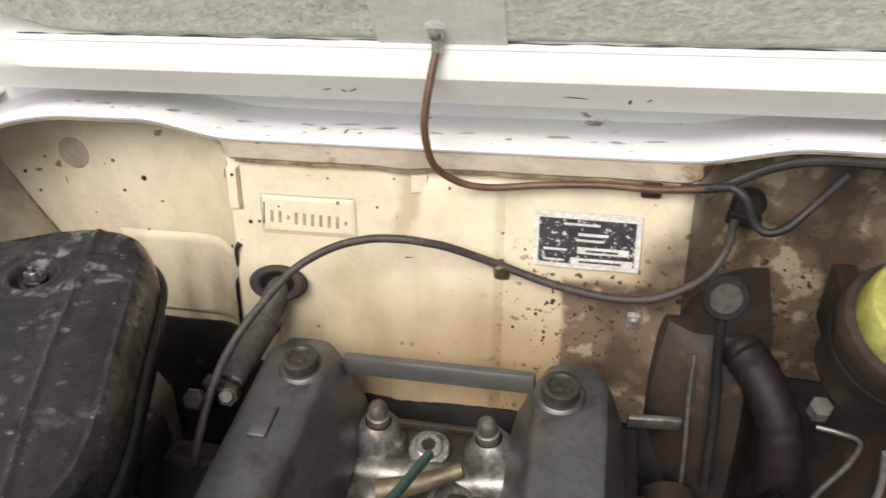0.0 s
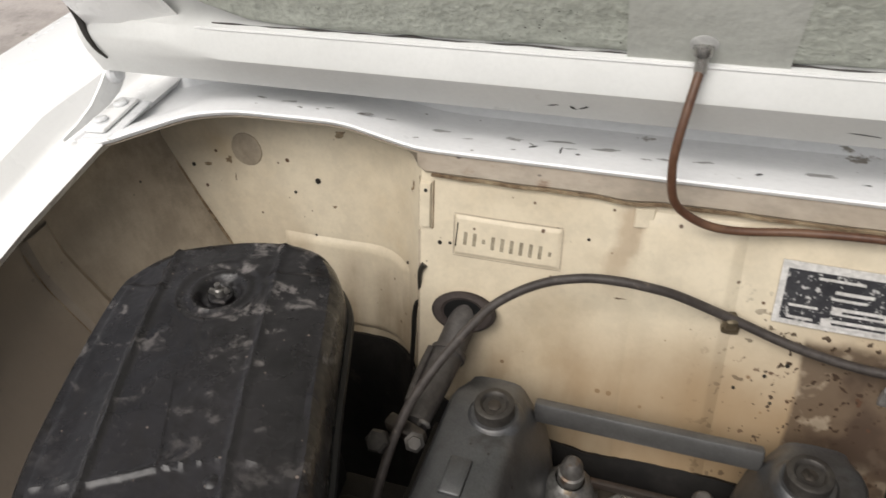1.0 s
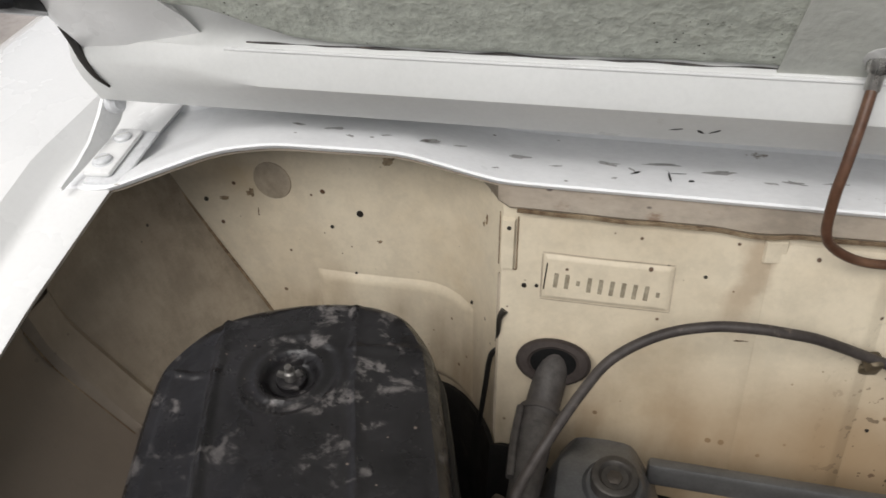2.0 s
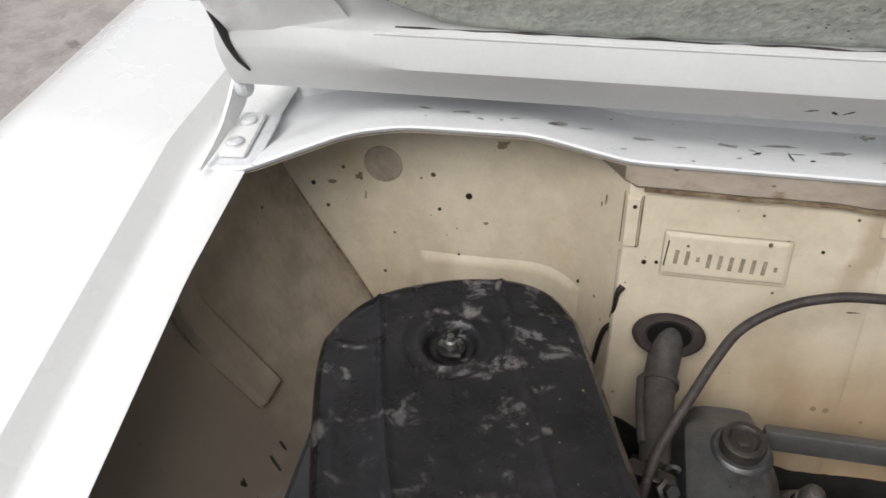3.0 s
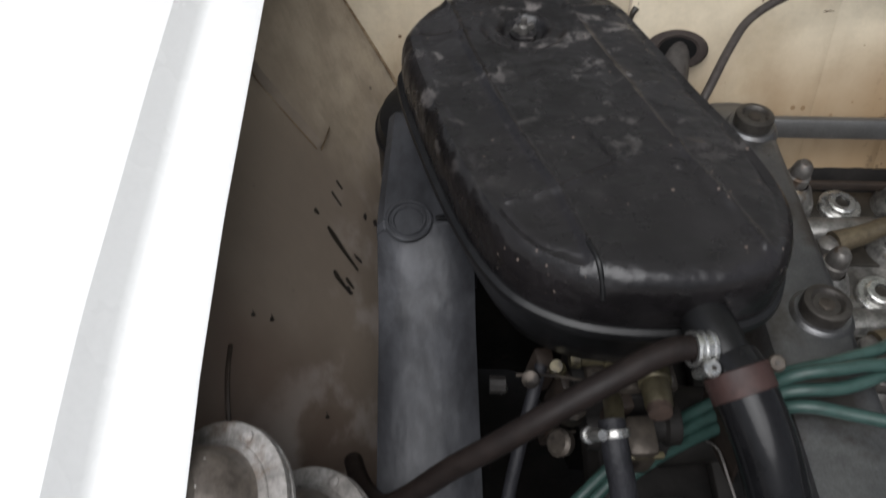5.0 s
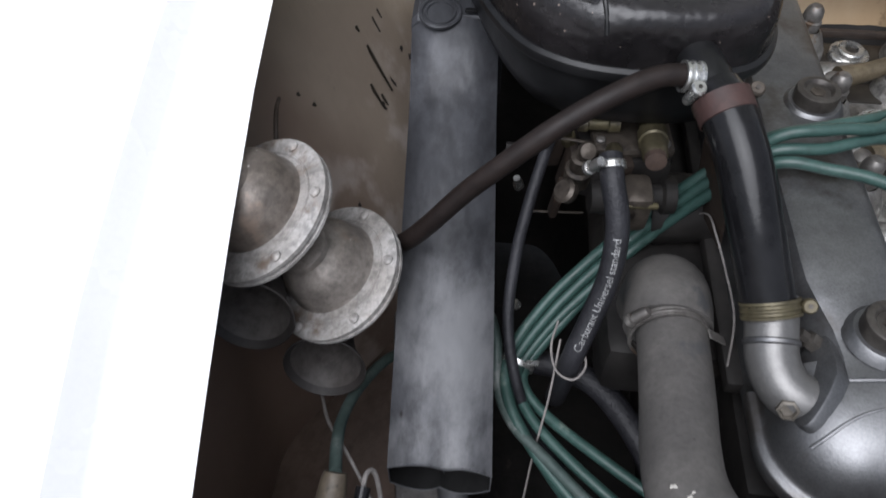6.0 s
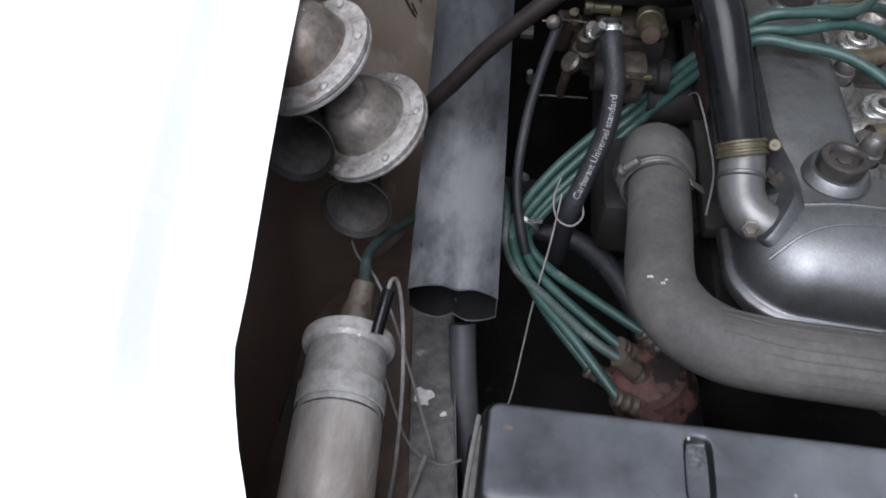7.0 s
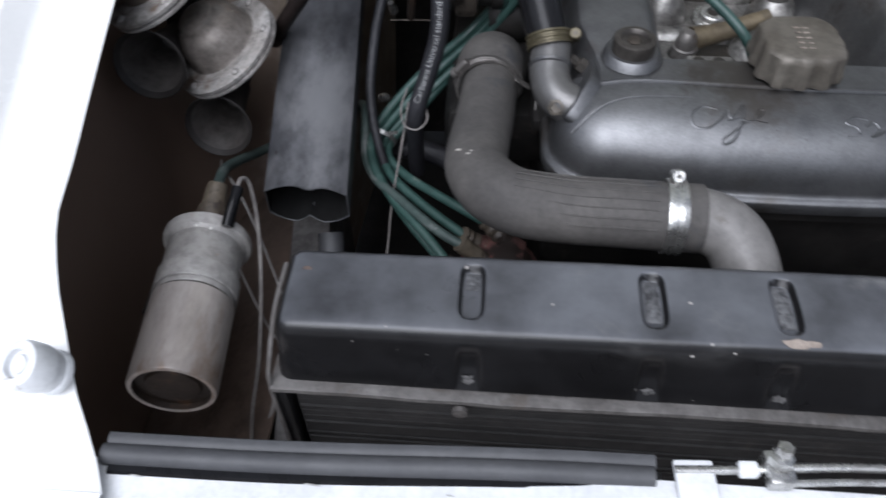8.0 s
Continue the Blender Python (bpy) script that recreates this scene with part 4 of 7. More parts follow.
def foam_pt(u, v):
    x = -0.478 + 0.816 * u
    d = 0.003 + 0.95 * v
    chamfer = 0.035 * (1 - ease(min(u, 1 - u) * 0.816, 0, 0.10)) * (1 - ease(v, 0, 0.12))
    wob = 0.0016 * noise.noise(Vector((x * 9, d * 9, 0))) + 0.0010 * noise.noise(Vector((x * 45, d * 45, 3)))
    edge = 0.004 * (1 - ease(v * 0.95, 0, 0.008))
    q = FOOT + LEAN_BACK * (d + chamfer + 0.0012 * noise.noise(Vector((x * 60, 1, 1))) * (1 - v)) + OUT * (wob + edge - 0.004)
    return Vector((x, 0, 0)) + q


foam_v = [0, 0.002, 0.004, 0.008, 0.012] + spans(0.02, 0.35, 60) + spans(0.37, 1, 20)
part("foam_lining", sheet(foam_pt, spans(0, 1, 180), foam_v, -0.006), FOAM, bonnet, "pitted grey-green foam lining", 80)
part("grey_patch", sheet(lambda u, v: Vector((-0.118 + 0.100 * u + 0.004 * v, 0, 0)) + FOOT + LEAN_BACK * (0.004 + 0.16 * v) - OUT * (0.0042 + 0.0008 * noise.noise(Vector((u * 3, v * 3, 8)))), spans(0, 1, 10), spans(0, 1, 10), 0.001), PATCH, bonnet, "smooth grey patch on the foam")
for x, y, z, w, h, tl in ((-0.165, 0.4815, 0.982, 0.010, 0.0022, -12), (-0.152, 0.482, 0.9805, 0.006, 0.0028, 20), (-0.142, 0.481, 0.983, 0.010, 0.002, -25), (0.03, 0.4815, 0.982, 0.024, 0.0012, 4), (0.075, 0.483, 0.979, 0.003, 0.006, 0), (0.09, 0.4815, 0.982, 0.006, 0.002, -30)):
    part("scuff_mark", smear((x, y - 0.0012, z), (1, 0, -math.sin(radians(tl))), (0, -0.5, 0.87), w * 1.5, h * 1.6, x * 70), DARK_METAL, bonnet)

part("rubber_buffer", block((0.020, 0.05, 0.018), Vector((-0.566, 0, 0)) + FOOT + LEAN_BACK * 0.055 - OUT * 0.014, (-28, 0, 12), 0.006), RUBBER_BLACK, bonnet, "black rubber corner buffer")
# Black tapering tube paints the shadow line beside the rail.
part("edge_gap_shade", tube([(-0.5700, 0.4790, 1.032), (-0.5650, 0.4765, 1.020), (-0.5600, 0.4725, 1.009), (-0.5545, 0.4715, 0.998), (-0.5500, 0.4755, 0.988)], 0.0016, 8, 4, lambda s: 2.6 - 2.0 * s), GREASE_SHADE, bonnet, "black tube standing in for the shaded gap at the bonnet's corner")
# hinges on the cowl corners
def hinge(sx):
    """Bracket on the gutter ledge: base plate, folded arm up to the bonnet, pin and two slotted bolts."""
    m = lambda x: x if sx < 0 else 2 * MID - x
    tw = 10 * sx * -1
    ob = part("hinge", block((0.030, 0.066, 0.0025), (m(-0.5615), 0.4725, 0.9290), (1, 0, tw * 0.4), 0.001), WHITE_WORN, bonnet, "white painted hinge with two slotted bolts")
    part("bracket", block((0.022, 0.058, 0.005), (m(-0.5675), 0.4735, 0.9325), (1, 0, tw * 0.4), 0.003), WHITE, ob)
    arm = [(0.425, 0.931, 0.934), (0.446, 0.932, 0.938), (0.466, 0.934, 0.945), (0.484, 0.936, 0.957), (0.500, 0.942, 0.972), (0.510, 0.950, 0.976)]
    part("folded_arm", rings([[Vector((m(-0.5830 + 0.004 * f + d), y, z)) for d, z in ((0, z0), (0.0026, z0), (0.0026, z1), (0, z1))] for (y, z0, z1), f in zip(arm, (0, 0.2, 0.5, 0.9, 1.4, 1.7))]), WHITE, ob)
    part("hinge_pin", lathe([(0.0, 0), (0.006, 0.0004), (0.0080, 0.003), (0.0080, 0.009), (0.005, 0.0115), (0, 0.012)], (m(-0.5755), 0.498, 0.960), (-sx * 1.0, -0.2, 0.15), 16), WHITE_WORN, ob)
    for y in (0.4585, 0.488):
        x = m(-0.5675 + (0.4735 - y) * 0.03)
        part("slotted_bolt", lathe([(0.0080, 0), (0.0080, 0.0008), (0.0066, 0.001), (0.0066, 0.003), (0.005, 0.0042), (0, 0.0045)], (x, y, 0.9342), (0, 0, 1), 18), WHITE_WORN, ob)
        part("bolt_slot", block((0.010, 0.0014, 0.0008), (x, y, 0.9387), (0, 0, 35), 0), GREY_PAD, ob)


hinge(-1)
hinge(1)

from mathutils.bvhtree import BVHTree

# ---- air cleaner ----
AIR_OUTLINE = [(-0.460, 0.305), (-0.459, 0.334), (-0.439, 0.368), (-0.399, 0.390), (-0.356, 0.399), (-0.323, 0.393), (-0.299, 0.369), (-0.285, 0.335), (-0.262, 0.270), (-0.240, 0.212), (-0.230, 0.166), (-0.237, 0.130), (-0.256, 0.106), (-0.296, 0.096), (-0.342, 0.097), (-0.374, 0.109), (-0.396, 0.130), (-0.418, 0.172), (-0.441, 0.237)]


def closed_path(pts, per=5):
    p = [Vector((*q, 0)) for q in pts]
    k, out = len(p), []
    for i in range(k):
        a, b, c, d = p[i - 1], p[i], p[(i + 1) % k], p[(i + 2) % k]
        for s in range(per):
            t = s / per
            out.append(0.5 * ((2 * b) + (c - a) * t + (2 * a - 5 * b + 4 * c - d) * t * t + (3 * b - a - 3 * c + d) * t ** 3))
    return out


def inset(loop, d):
    k, out = len(loop), []
    for i in range(k):
        t = (loop[(i + 1) % k] - loop[i - 1]).normalized()
        out.append(loop[i] + Vector((-t.y, t.x, 0)) * -d)
    return out


def lift(loop, z, tilt=0.03):
    """Set a plan loop at height z on a slightly forward-sloping plane."""
    return [Vector((q.x, q.y, z + tilt * (0.2 - q.y) * 0.4)) for q in loop]


air = thing("air_cleaner", (-0.36, 0.24, 0.74), "dusty black enamelled oval air cleaner box beside the engine", "air cleaner")
AL = closed_path(AIR_OUTLINE, 11)
FOLDS = (((-0.4335, 0.366), (-0.424, 0.336), (-0.414, 0.300), (-0.399, 0.254), (-0.381, 0.205), (-0.363, 0.163), (-0.354, 0.133), (-0.345, 0.104)), ((-0.3555, 0.394), (-0.345, 0.362), (-0.330, 0.316), (-0.308, 0.250), (-0.290, 0.202), (-0.272, 0.160), (-0.258, 0.124)), ((-0.404, 0.152), (-0.384, 0.156), (-0.363, 0.163), (-0.325, 0.186), (-0.290, 0.202)), ((-0.290, 0.202), (-0.268, 0.205), (-0.245, 0.206)), ((-0.345, 0.352), (-0.322, 0.357), (-0.300, 0.362)), ((-0.452, 0.318), (-0.436, 0.316), (-0.419, 0.318)))
FOLD_HEIGHT = (0.0028, 0.0025, 0.0022, 0.0018, 0.0018, 0.0018)


def off_line(x, y, pts):
    """Distance of a plan point from a row of straight pieces."""
    best = 1.0
    for (x0, y0), (x1, y1) in zip(pts, pts[1:]):
        dx, dy = x1 - x0, y1 - y0
        f = min(1, max(0, ((x - x0) * dx + (y - y0) * dy) / (dx * dx + dy * dy)))
        best = min(best, math.hypot(x - x0 - f * dx, y - y0 - f * dy))
    return best


AL_RIM = [(q.x, q.y) for q in AL[::3]]


def lid_z(x, y):
    """Height of the lid: a slightly dished sheet with pressed ridges and a ringed hollow round the wing nut."""
    r = math.hypot(x + 0.3755, y - 0.3275)
    dish = 0.0065 * (1 - ease(r, 0.0125, 0.0180)) - 0.0016 * math.exp(-((r - 0.0205) / 0.0022) ** 2) + 0.0016 * (1 - ease(r, 0.026, 0.034)) - 0.0008 * math.exp(-((r - 0.031) / 0.002) ** 2)
    ridge = sum(h * math.exp(-(off_line(x, y, f) / 0.0024) ** 2) for f, h in zip(FOLDS, FOLD_HEIGHT)) * ease(r, 0.018, 0.026)
    rim = off_line(x, y, AL_RIM + AL_RIM[:1])
    left = x - (-0.4335 + (0.366 - y) * 0.36)
    right = (-0.3555 + (0.394 - y) * 0.365) - x
    slope = 0.0035 * ease(-left, 0.0, 0.03) + 0.0045 * ease(-right, 0.0, 0.05)
    worn = 0.0011 * noise.noise(Vector((x, y, 0)) * 22) + 0.0004 * noise.noise(Vector((x, y, 2)) * 60)
    return 0.8925 + 0.0048 * (0.2 - y) - dish - slope - 0.0045 * (1 - ease(rim, 0.002, 0.016)) + ridge + worn


def lid_top(q, f):
    """A point of the lid's crowned top: f runs from the middle to the rim."""
    mid = Vector((-0.350, 0.240, 0)) + Vector((0.0008, 0, 0))
    spine = Vector((-0.378 + 0.088 * (0.29 - min(0.29, max(0.18, q.y))) / 0.11 * 0.6, min(0.285, max(0.185, q.y)), 0))
    p = spine.lerp(q, f)
    z = lid_z(p.x, p.y)
    return Vector((p.x, p.y, z))


inner_rim = inset(AL, 0.012)
loops = [[lid_top(q, f) for q in inner_rim] for f in spans(0.02, 1.0, 44)]
loops += [lift(inset(AL, 0.0075), 0.8895), lift(inset(AL, 0.0035), 0.8850), lift(inset(AL, 0.001), 0.8780), lift(inset(AL, 0.0), 0.870), lift(inset(AL, 0.0), 0.856), lift(inset(AL, 0.001), 0.850)]
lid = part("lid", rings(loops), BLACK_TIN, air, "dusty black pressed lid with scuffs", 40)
part("rolled_rim", rings([lift(inset(AL, -0.0008), 0.8545), lift(inset(AL, -0.0035), 0.8525), lift(inset(AL, -0.0042), 0.849), lift(inset(AL, -0.003), 0.8455), lift(inset(AL, 0.0), 0.8445)]), BLACK_CLEAN, air, "rolled edge where the lid meets the case")
part("lower_case", rings([lift(inset(AL, 0.004), 0.8465), lift(inset(AL, 0.006), 0.820), lift(inset(AL, 0.012), 0.803), lift(inset(AL, 0.022), 0.795)]), BLACK_CLEAN, air)
# round filter drum under the rear end
drum_at = (-0.416, 0.352)
part("filter_drum", lathe([(0.0, -0.03), (0.068, -0.03), (0.0715, -0.025), (0.0715, 0.020), (0.0735, 0.0215), (0.0735, 0.0265), (0.0715, 0.028), (0.069, 0.036), (0.060, 0.040), (0, 0.041)], (*drum_at, 0.757), (0, 0, 1), 44), BLACK_CLEAN, air, "black round filter drum with a rolled seam")
part("inlet_box", rings([[Vector((-0.475 + i * (0.072 if i else 0) + 0, y, z)) for i, z in ((0, zl), (0, zh - 0.006))] + [Vector((-0.470, y, zh)), Vector((-0.408, y, zh)), Vector((-0.403, y, zh - 0.006)), Vector((-0.403, y, zl))] for y, zl, zh in ((0.2125, 0.745, 0.8030), (0.2160, 0.735, 0.8082), (0.235, 0.73, 0.8110), (0.33, 0.73, 0.812))]), DUCT_TIN, air, "grey-black sheet metal inlet box")
part("ring_mark", lathe([(0.0165, -0.001), (0.0165, 0.0012), (0.0155, 0.002), (0.0142, 0.002), (0.0135, 0.0005), (0.0125, 0.0005), (0.0118, 0.0018), (0.0105, 0.0018), (0.0098, 0.0004), (0.0, 0.0004)], (-0.4525, 0.2150, 0.8095), (0, -0.22, 1), 30), DUCT_TIN, air, "raised ring pressed into the inlet box")
part("clip_tab", block((0.020, 0.004, 0.003), (-0.424, 0.2165, 0.8125), (0, 0, 8), 0.001), BLACK_CLEAN, air)
wing_nut = part("wing_nut", join(lathe([(0.0, 0), (0.0042, 0), (0.0036, 0.006), (0.0022, 0.007), (0.0022, 0.011), (0, 0.0112)], (-0.3755, 0.3275, 0.8865), (0, 0, 1), 12),
                                block((0.007, 0.0024, 0.005), (-0.3797, 0.3263, 0.8905), (0, 30, 12), 0.001), block((0.007, 0.0024, 0.005), (-0.3713, 0.3287, 0.8905), (0, -30, 12), 0.001)), DULL_BOLT, air, "dull steel wing nut")
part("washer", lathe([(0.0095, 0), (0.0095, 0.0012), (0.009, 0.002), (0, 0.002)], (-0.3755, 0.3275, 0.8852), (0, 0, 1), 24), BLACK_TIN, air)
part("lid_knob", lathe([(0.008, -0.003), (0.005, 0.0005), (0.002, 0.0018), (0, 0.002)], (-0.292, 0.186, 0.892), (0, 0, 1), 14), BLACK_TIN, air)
part("front_bead", tube([(-0.3505, 0.122, lid_z(-0.3505, 0.122) - 0.0006), (-0.3465, 0.109, lid_z(-0.3465, 0.109) - 0.0002), (-0.3440, 0.1015, 0.8850), (-0.3430, 0.0975, 0.877)], 0.0016, 8, 5), BLACK_CLEAN, air)
part("outlet_stub", tube([(-0.289, 0.112, 0.862), (-0.287, 0.098, 0.863), (-0.282, 0.082, 0.861), (-0.277, 0.068, 0.856)], 0.0135, 18, 5), BLACK_CLEAN, air)

# sheet metal inlet duct that runs forward
duct = thing("air_duct", (-0.43, 0.03, 0.70), "grey-black sheet metal intake duct with a scalloped open end", "air duct")


def duct_loop(y, shrink=0.0):
    f = (0.158 - y) / 0.25
    xl, xr = -0.4715 + 0.0135 * f + shrink, -0.4045 + 0.0135 * f - shrink
    zt = 0.770 - 0.083 * f + 0.020 * ease(-f, 0.0, 0.20) - shrink
    zb = zt - 0.044 + 2 * shrink
    c = 0.007
    lobe = 0.0045 * ease(f, 0.88, 1.0)
    xm = (xl + xr) / 2
    top = [(xl + (xr - xl) * k / 12, zt - lobe * math.exp(-((k - 6.6) / 1.3) ** 2) - (0.011 - 0.002 * max(0, f)) * abs((k - 6) / 6) ** 2.6) for k in range(13)]
    low = [(xr - (xr - xl) * k / 12, zb + (lobe + 0.004 * ease(f, 0.5, 1)) * math.exp(-((k - 6) / 1.1) ** 2) + 0.010 * (abs(k - 6) / 6) ** 3) for k in range(13)]
    return [Vector((x, y, z)) for x, z in top + low]


ys = spans(0.214, -0.092, 30)
part("duct_shell", rings([duct_loop(y) for y in ys] + [duct_loop(-0.0921, 0.0004), duct_loop(-0.0915, 0.0009)], True, False), DUCT_TIN, duct)
part("rivet_hole", lathe([(0.0022, 0), (0.0022, 0.0006), (0, 0.0008)], (-0.4395, 0.169, 0.7748), (0, -0.33, 1), 10), GREASE_SHADE, duct)
# Black lining paints the shade inside the duct mouth.
part("dark_inside", rings([duct_loop(y, 0.0009) for y in spans(-0.0916, 0.06, 8)] + [duct_loop(0.062, 0.012)], True, False), SHADE_BLACK, duct, "inside of the duct, painted black for its shade")
part("rolled_edge", tube([q for q in duct_loop(-0.0925)[:13]], 0.0007, 6, 3), DUCT_TIN, duct)

# ---- twin horns ----
horn_n = Vector((-0.42, -0.22, 0.88)).normalized()


turn = Vector((0, 0, 1)).rotation_difference(horn_n).to_matrix().to_4x4()
HORN_AT = Matrix.Translation((-0.504, 0.014, 0.738)) @ turn @ pose(0, 0, 0, 0, 0, -20)


def to_local(bm):
    """Bring a shape built in place into the horn's own coordinates."""
    bm.transform(HORN_AT.inverted())
    return bm


def build_horn():
    h = thing("horn", (0, 0, 0), "weathered grey metal disc horn with a riveted rim", "horn", "pair of horns")
    part("rim_plate", lathe([(0.0, -0.006), (0.046, -0.006), (0.0485, -0.0045), (0.0485, -0.0025), (0.046, -0.0015), (0.0462, -0.0008), (0.0485, 0.0), (0.0485, 0.003), (0.0465, 0.0042), (0.030, 0.0045), (0, 0.0045)], (0, 0, 0), (0, 0, 1), 44), HORN, h)
    part("dome", lathe([(0.0335, 0.0038), (0.0325, 0.0050), (0.0318, 0.0080), (0.0305, 0.0160), (0.0285, 0.0225), (0.0250, 0.0280), (0.0200, 0.0315), (0.0180, 0.0330), (0.0168, 0.0365), (0.0135, 0.0390), (0.008, 0.0402), (0, 0.0405)], (-0.002, 0.002, 0), (0, 0, 1), 40), HORN_DOME, h, "brown-grey stepped dome")
    part("press_ring", lathe([(0.0365, 0.0042), (0.0372, 0.0052), (0.0382, 0.0052), (0.0388, 0.0042)], (0, 0, 0), (0, 0, 1), 40, False), HORN, h)
    for k in range(6):
        a = k * math.pi / 3 + 0.35
        part("rivet", lathe([(0.0036, 0), (0.0034, 0.0016), (0.002, 0.0028), (0, 0.003)], (0.0430 * math.cos(a), 0.0430 * math.sin(a), 0.0040), (0, 0, 1), 10), HORN, h)
    mouth = Vector((-0.509, -0.030, 0.690))
    bell = part("trumpet", to_local(lathe([(0.0085, -0.075), (0.0105, -0.055), (0.014, -0.034), (0.0195, -0.015), (0.0255, -0.003), (0.0282, 0.0), (0.0286, 0.001), (0.0278, 0.0014), (0.0245, -0.003)], mouth, (0.03, -0.97, 0.22), 34, False)), BELL, h, "flared trumpet bell")
    part("bell_throat", to_local(lathe([(0.0246, -0.0032), (0.0185, -0.015), (0.013, -0.034), (0.0095, -0.055), (0.0, -0.060)], mouth, (0.03, -0.97, 0.22), 34, False)), PIPE_DARK, bell, "dark hollow mouth")
    part("curled_neck", to_local(tube([(-0.511, 0.040, 0.683), (-0.511, 0.056, 0.684), (-0.506, 0.064, 0.697), (-0.500, 0.052, 0.715), (-0.498, 0.035, 0.728)], 0.0095, 16, 5)), BELL, h)
    return h


horn = build_horn()
horn.matrix_basis = HORN_AT
copy_thing(horn, Matrix.Translation((-0.0375, -0.006, 0.065)) @ HORN_AT)
bracket = thing("horn_bracket", (-0.55, 0.02, 0.70), "dark steel bracket holding both horns to the inner wing", "bracket")
part("strap", tube([(-0.556, 0.05, 0.79), (-0.54, 0.045, 0.775), (-0.515, 0.035, 0.742), (-0.512, 0.03, 0.715), (-0.53, 0.03, 0.68)], 0.005, 8, 5), DARK_METAL, bracket)

# ---- ignition coil lying on the inner wing ----
coil = thing("ignition_coil", (-0.485, -0.21, 0.66), "aged cylindrical ignition coil with a brown tower", "ignition coil")
ca, cb = Vector((-0.4925, -0.142, 0.668)), Vector((-0.481, -0.270, 0.668))
cd = (cb - ca).normalized()
case = part("case", lathe([(0.0, 0.058), (0.0285, 0.058), (0.0298, 0.059), (0.0298, 0.1265), (0.0292, 0.1284), (0.0284, 0.1290), (0.0262, 0.1290), (0.0256, 0.1284)], ca, cd, 44, False), COIL, coil, "warm grey aluminium coil case")
part("recessed_end", lathe([(0.0257, 0.1286), (0.0250, 0.1242), (0.0190, 0.1238), (0.0180, 0.1258), (0.0166, 0.1264), (0.0, 0.1260)], ca, cd, 40, False), BROWN_OILY, case, "dark recessed end disc")
part("front_sleeve", lathe([(0.0, 0.006), (0.0275, 0.006), (0.0285, 0.008), (0.0285, 0.0565), (0.0278, 0.0575), (0, 0.058)], ca, cd, 40), COIL_GREY, coil, "grey upper sleeve of the coil")
part("crimped_rim", lathe([(0.0, -0.005), (0.0310, -0.005), (0.0330, -0.0035), (0.0335, 0.0), (0.0328, 0.0028), (0.0300, 0.0045), (0.0285, 0.008), (0, 0.008)], ca, cd, 40), COIL_GREY, coil)
part("seam_band", lathe([(0.0282, 0.0562), (0.0288, 0.0575), (0.0282, 0.059)], ca, cd, 40, False), GREASE_SHADE, coil)
part("cap_disc", lathe([(0.0, -0.012), (0.012, -0.012), (0.024, -0.008), (0.029, -0.006), (0, -0.004)], ca, cd, 32), COIL_GREY, coil)
part("tower", lathe([(0.0, -0.004), (0.0130, -0.004), (0.0125, 0.010), (0.0112, 0.020), (0.0092, 0.024), (0.0082, 0.036), (0.0070, 0.040), (0, 0.040)], (-0.4895, -0.1420, 0.6800), (0.09, 0.86, 0.50), 20), PALE_BOOT, coil, "yellowed plastic high-tension tower")
part("terminal_sleeve", tube([(-0.4700, -0.1465, 0.695), (-0.4690, -0.1380, 0.699), (-0.4675, -0.1280, 0.7035), (-0.4665, -0.1180, 0.707)], 0.0045, 12, 4, bore=0.003), RUBBER_BLACK, coil)
for k in range(7):
    part("fleck", lathe([(0.0014, 0), (0.001, 0.0005), (0, 0.0006)], ca + cd * (0.003 + 0.004 * (k % 2)) + Vector((0.012 * math.sin(k * 2.1), 0, 0.0315 - 0.0025 * (k % 3) - 0.002)), (0, 0, 1), 8), PAPER_WHITE, coil)
part("mounting_strap", lathe([(0.0296, 0.036), (0.0303, 0.0365), (0.0303, 0.052), (0.0296, 0.0525)], ca, cd, 40, False), COIL_GREY, coil)
part("mounting_foot", block((0.035, 0.03, 0.004), (-0.515, -0.185, 0.645), (0, 35, 0), 0.001), DARK_METAL, coil)

# ---- radiator ----
rad = thing("radiator", (MID, -0.265, 0.30), "black painted radiator with a dusty ribbed top tank", "radiator")
RX0, RX1 = -0.392, 0.252


SLOTS = (-0.2845, -0.1855, -0.1150, -0.025, 0.046, 0.145)


def slot_dip(x, y):
    """Depth of the round-ended slots pressed into the tank's top, 0 to 1."""
    d = 1.0
    for c in SLOTS:
        yc = min(-0.2435, max(-0.2665, y))
        d = min(d, math.hypot(x - c, y - yc) / 0.0072)
    return 1 - ease(d, 0.72, 1.06)


def front_dip(x, z):
    d = min(abs(x - c) for c in SLOTS) / (0.0062 + 0.0035 * ease(0.765 - z, 0.0, 0.03))
    return 1 - ease(d, 0.55, 1.05)


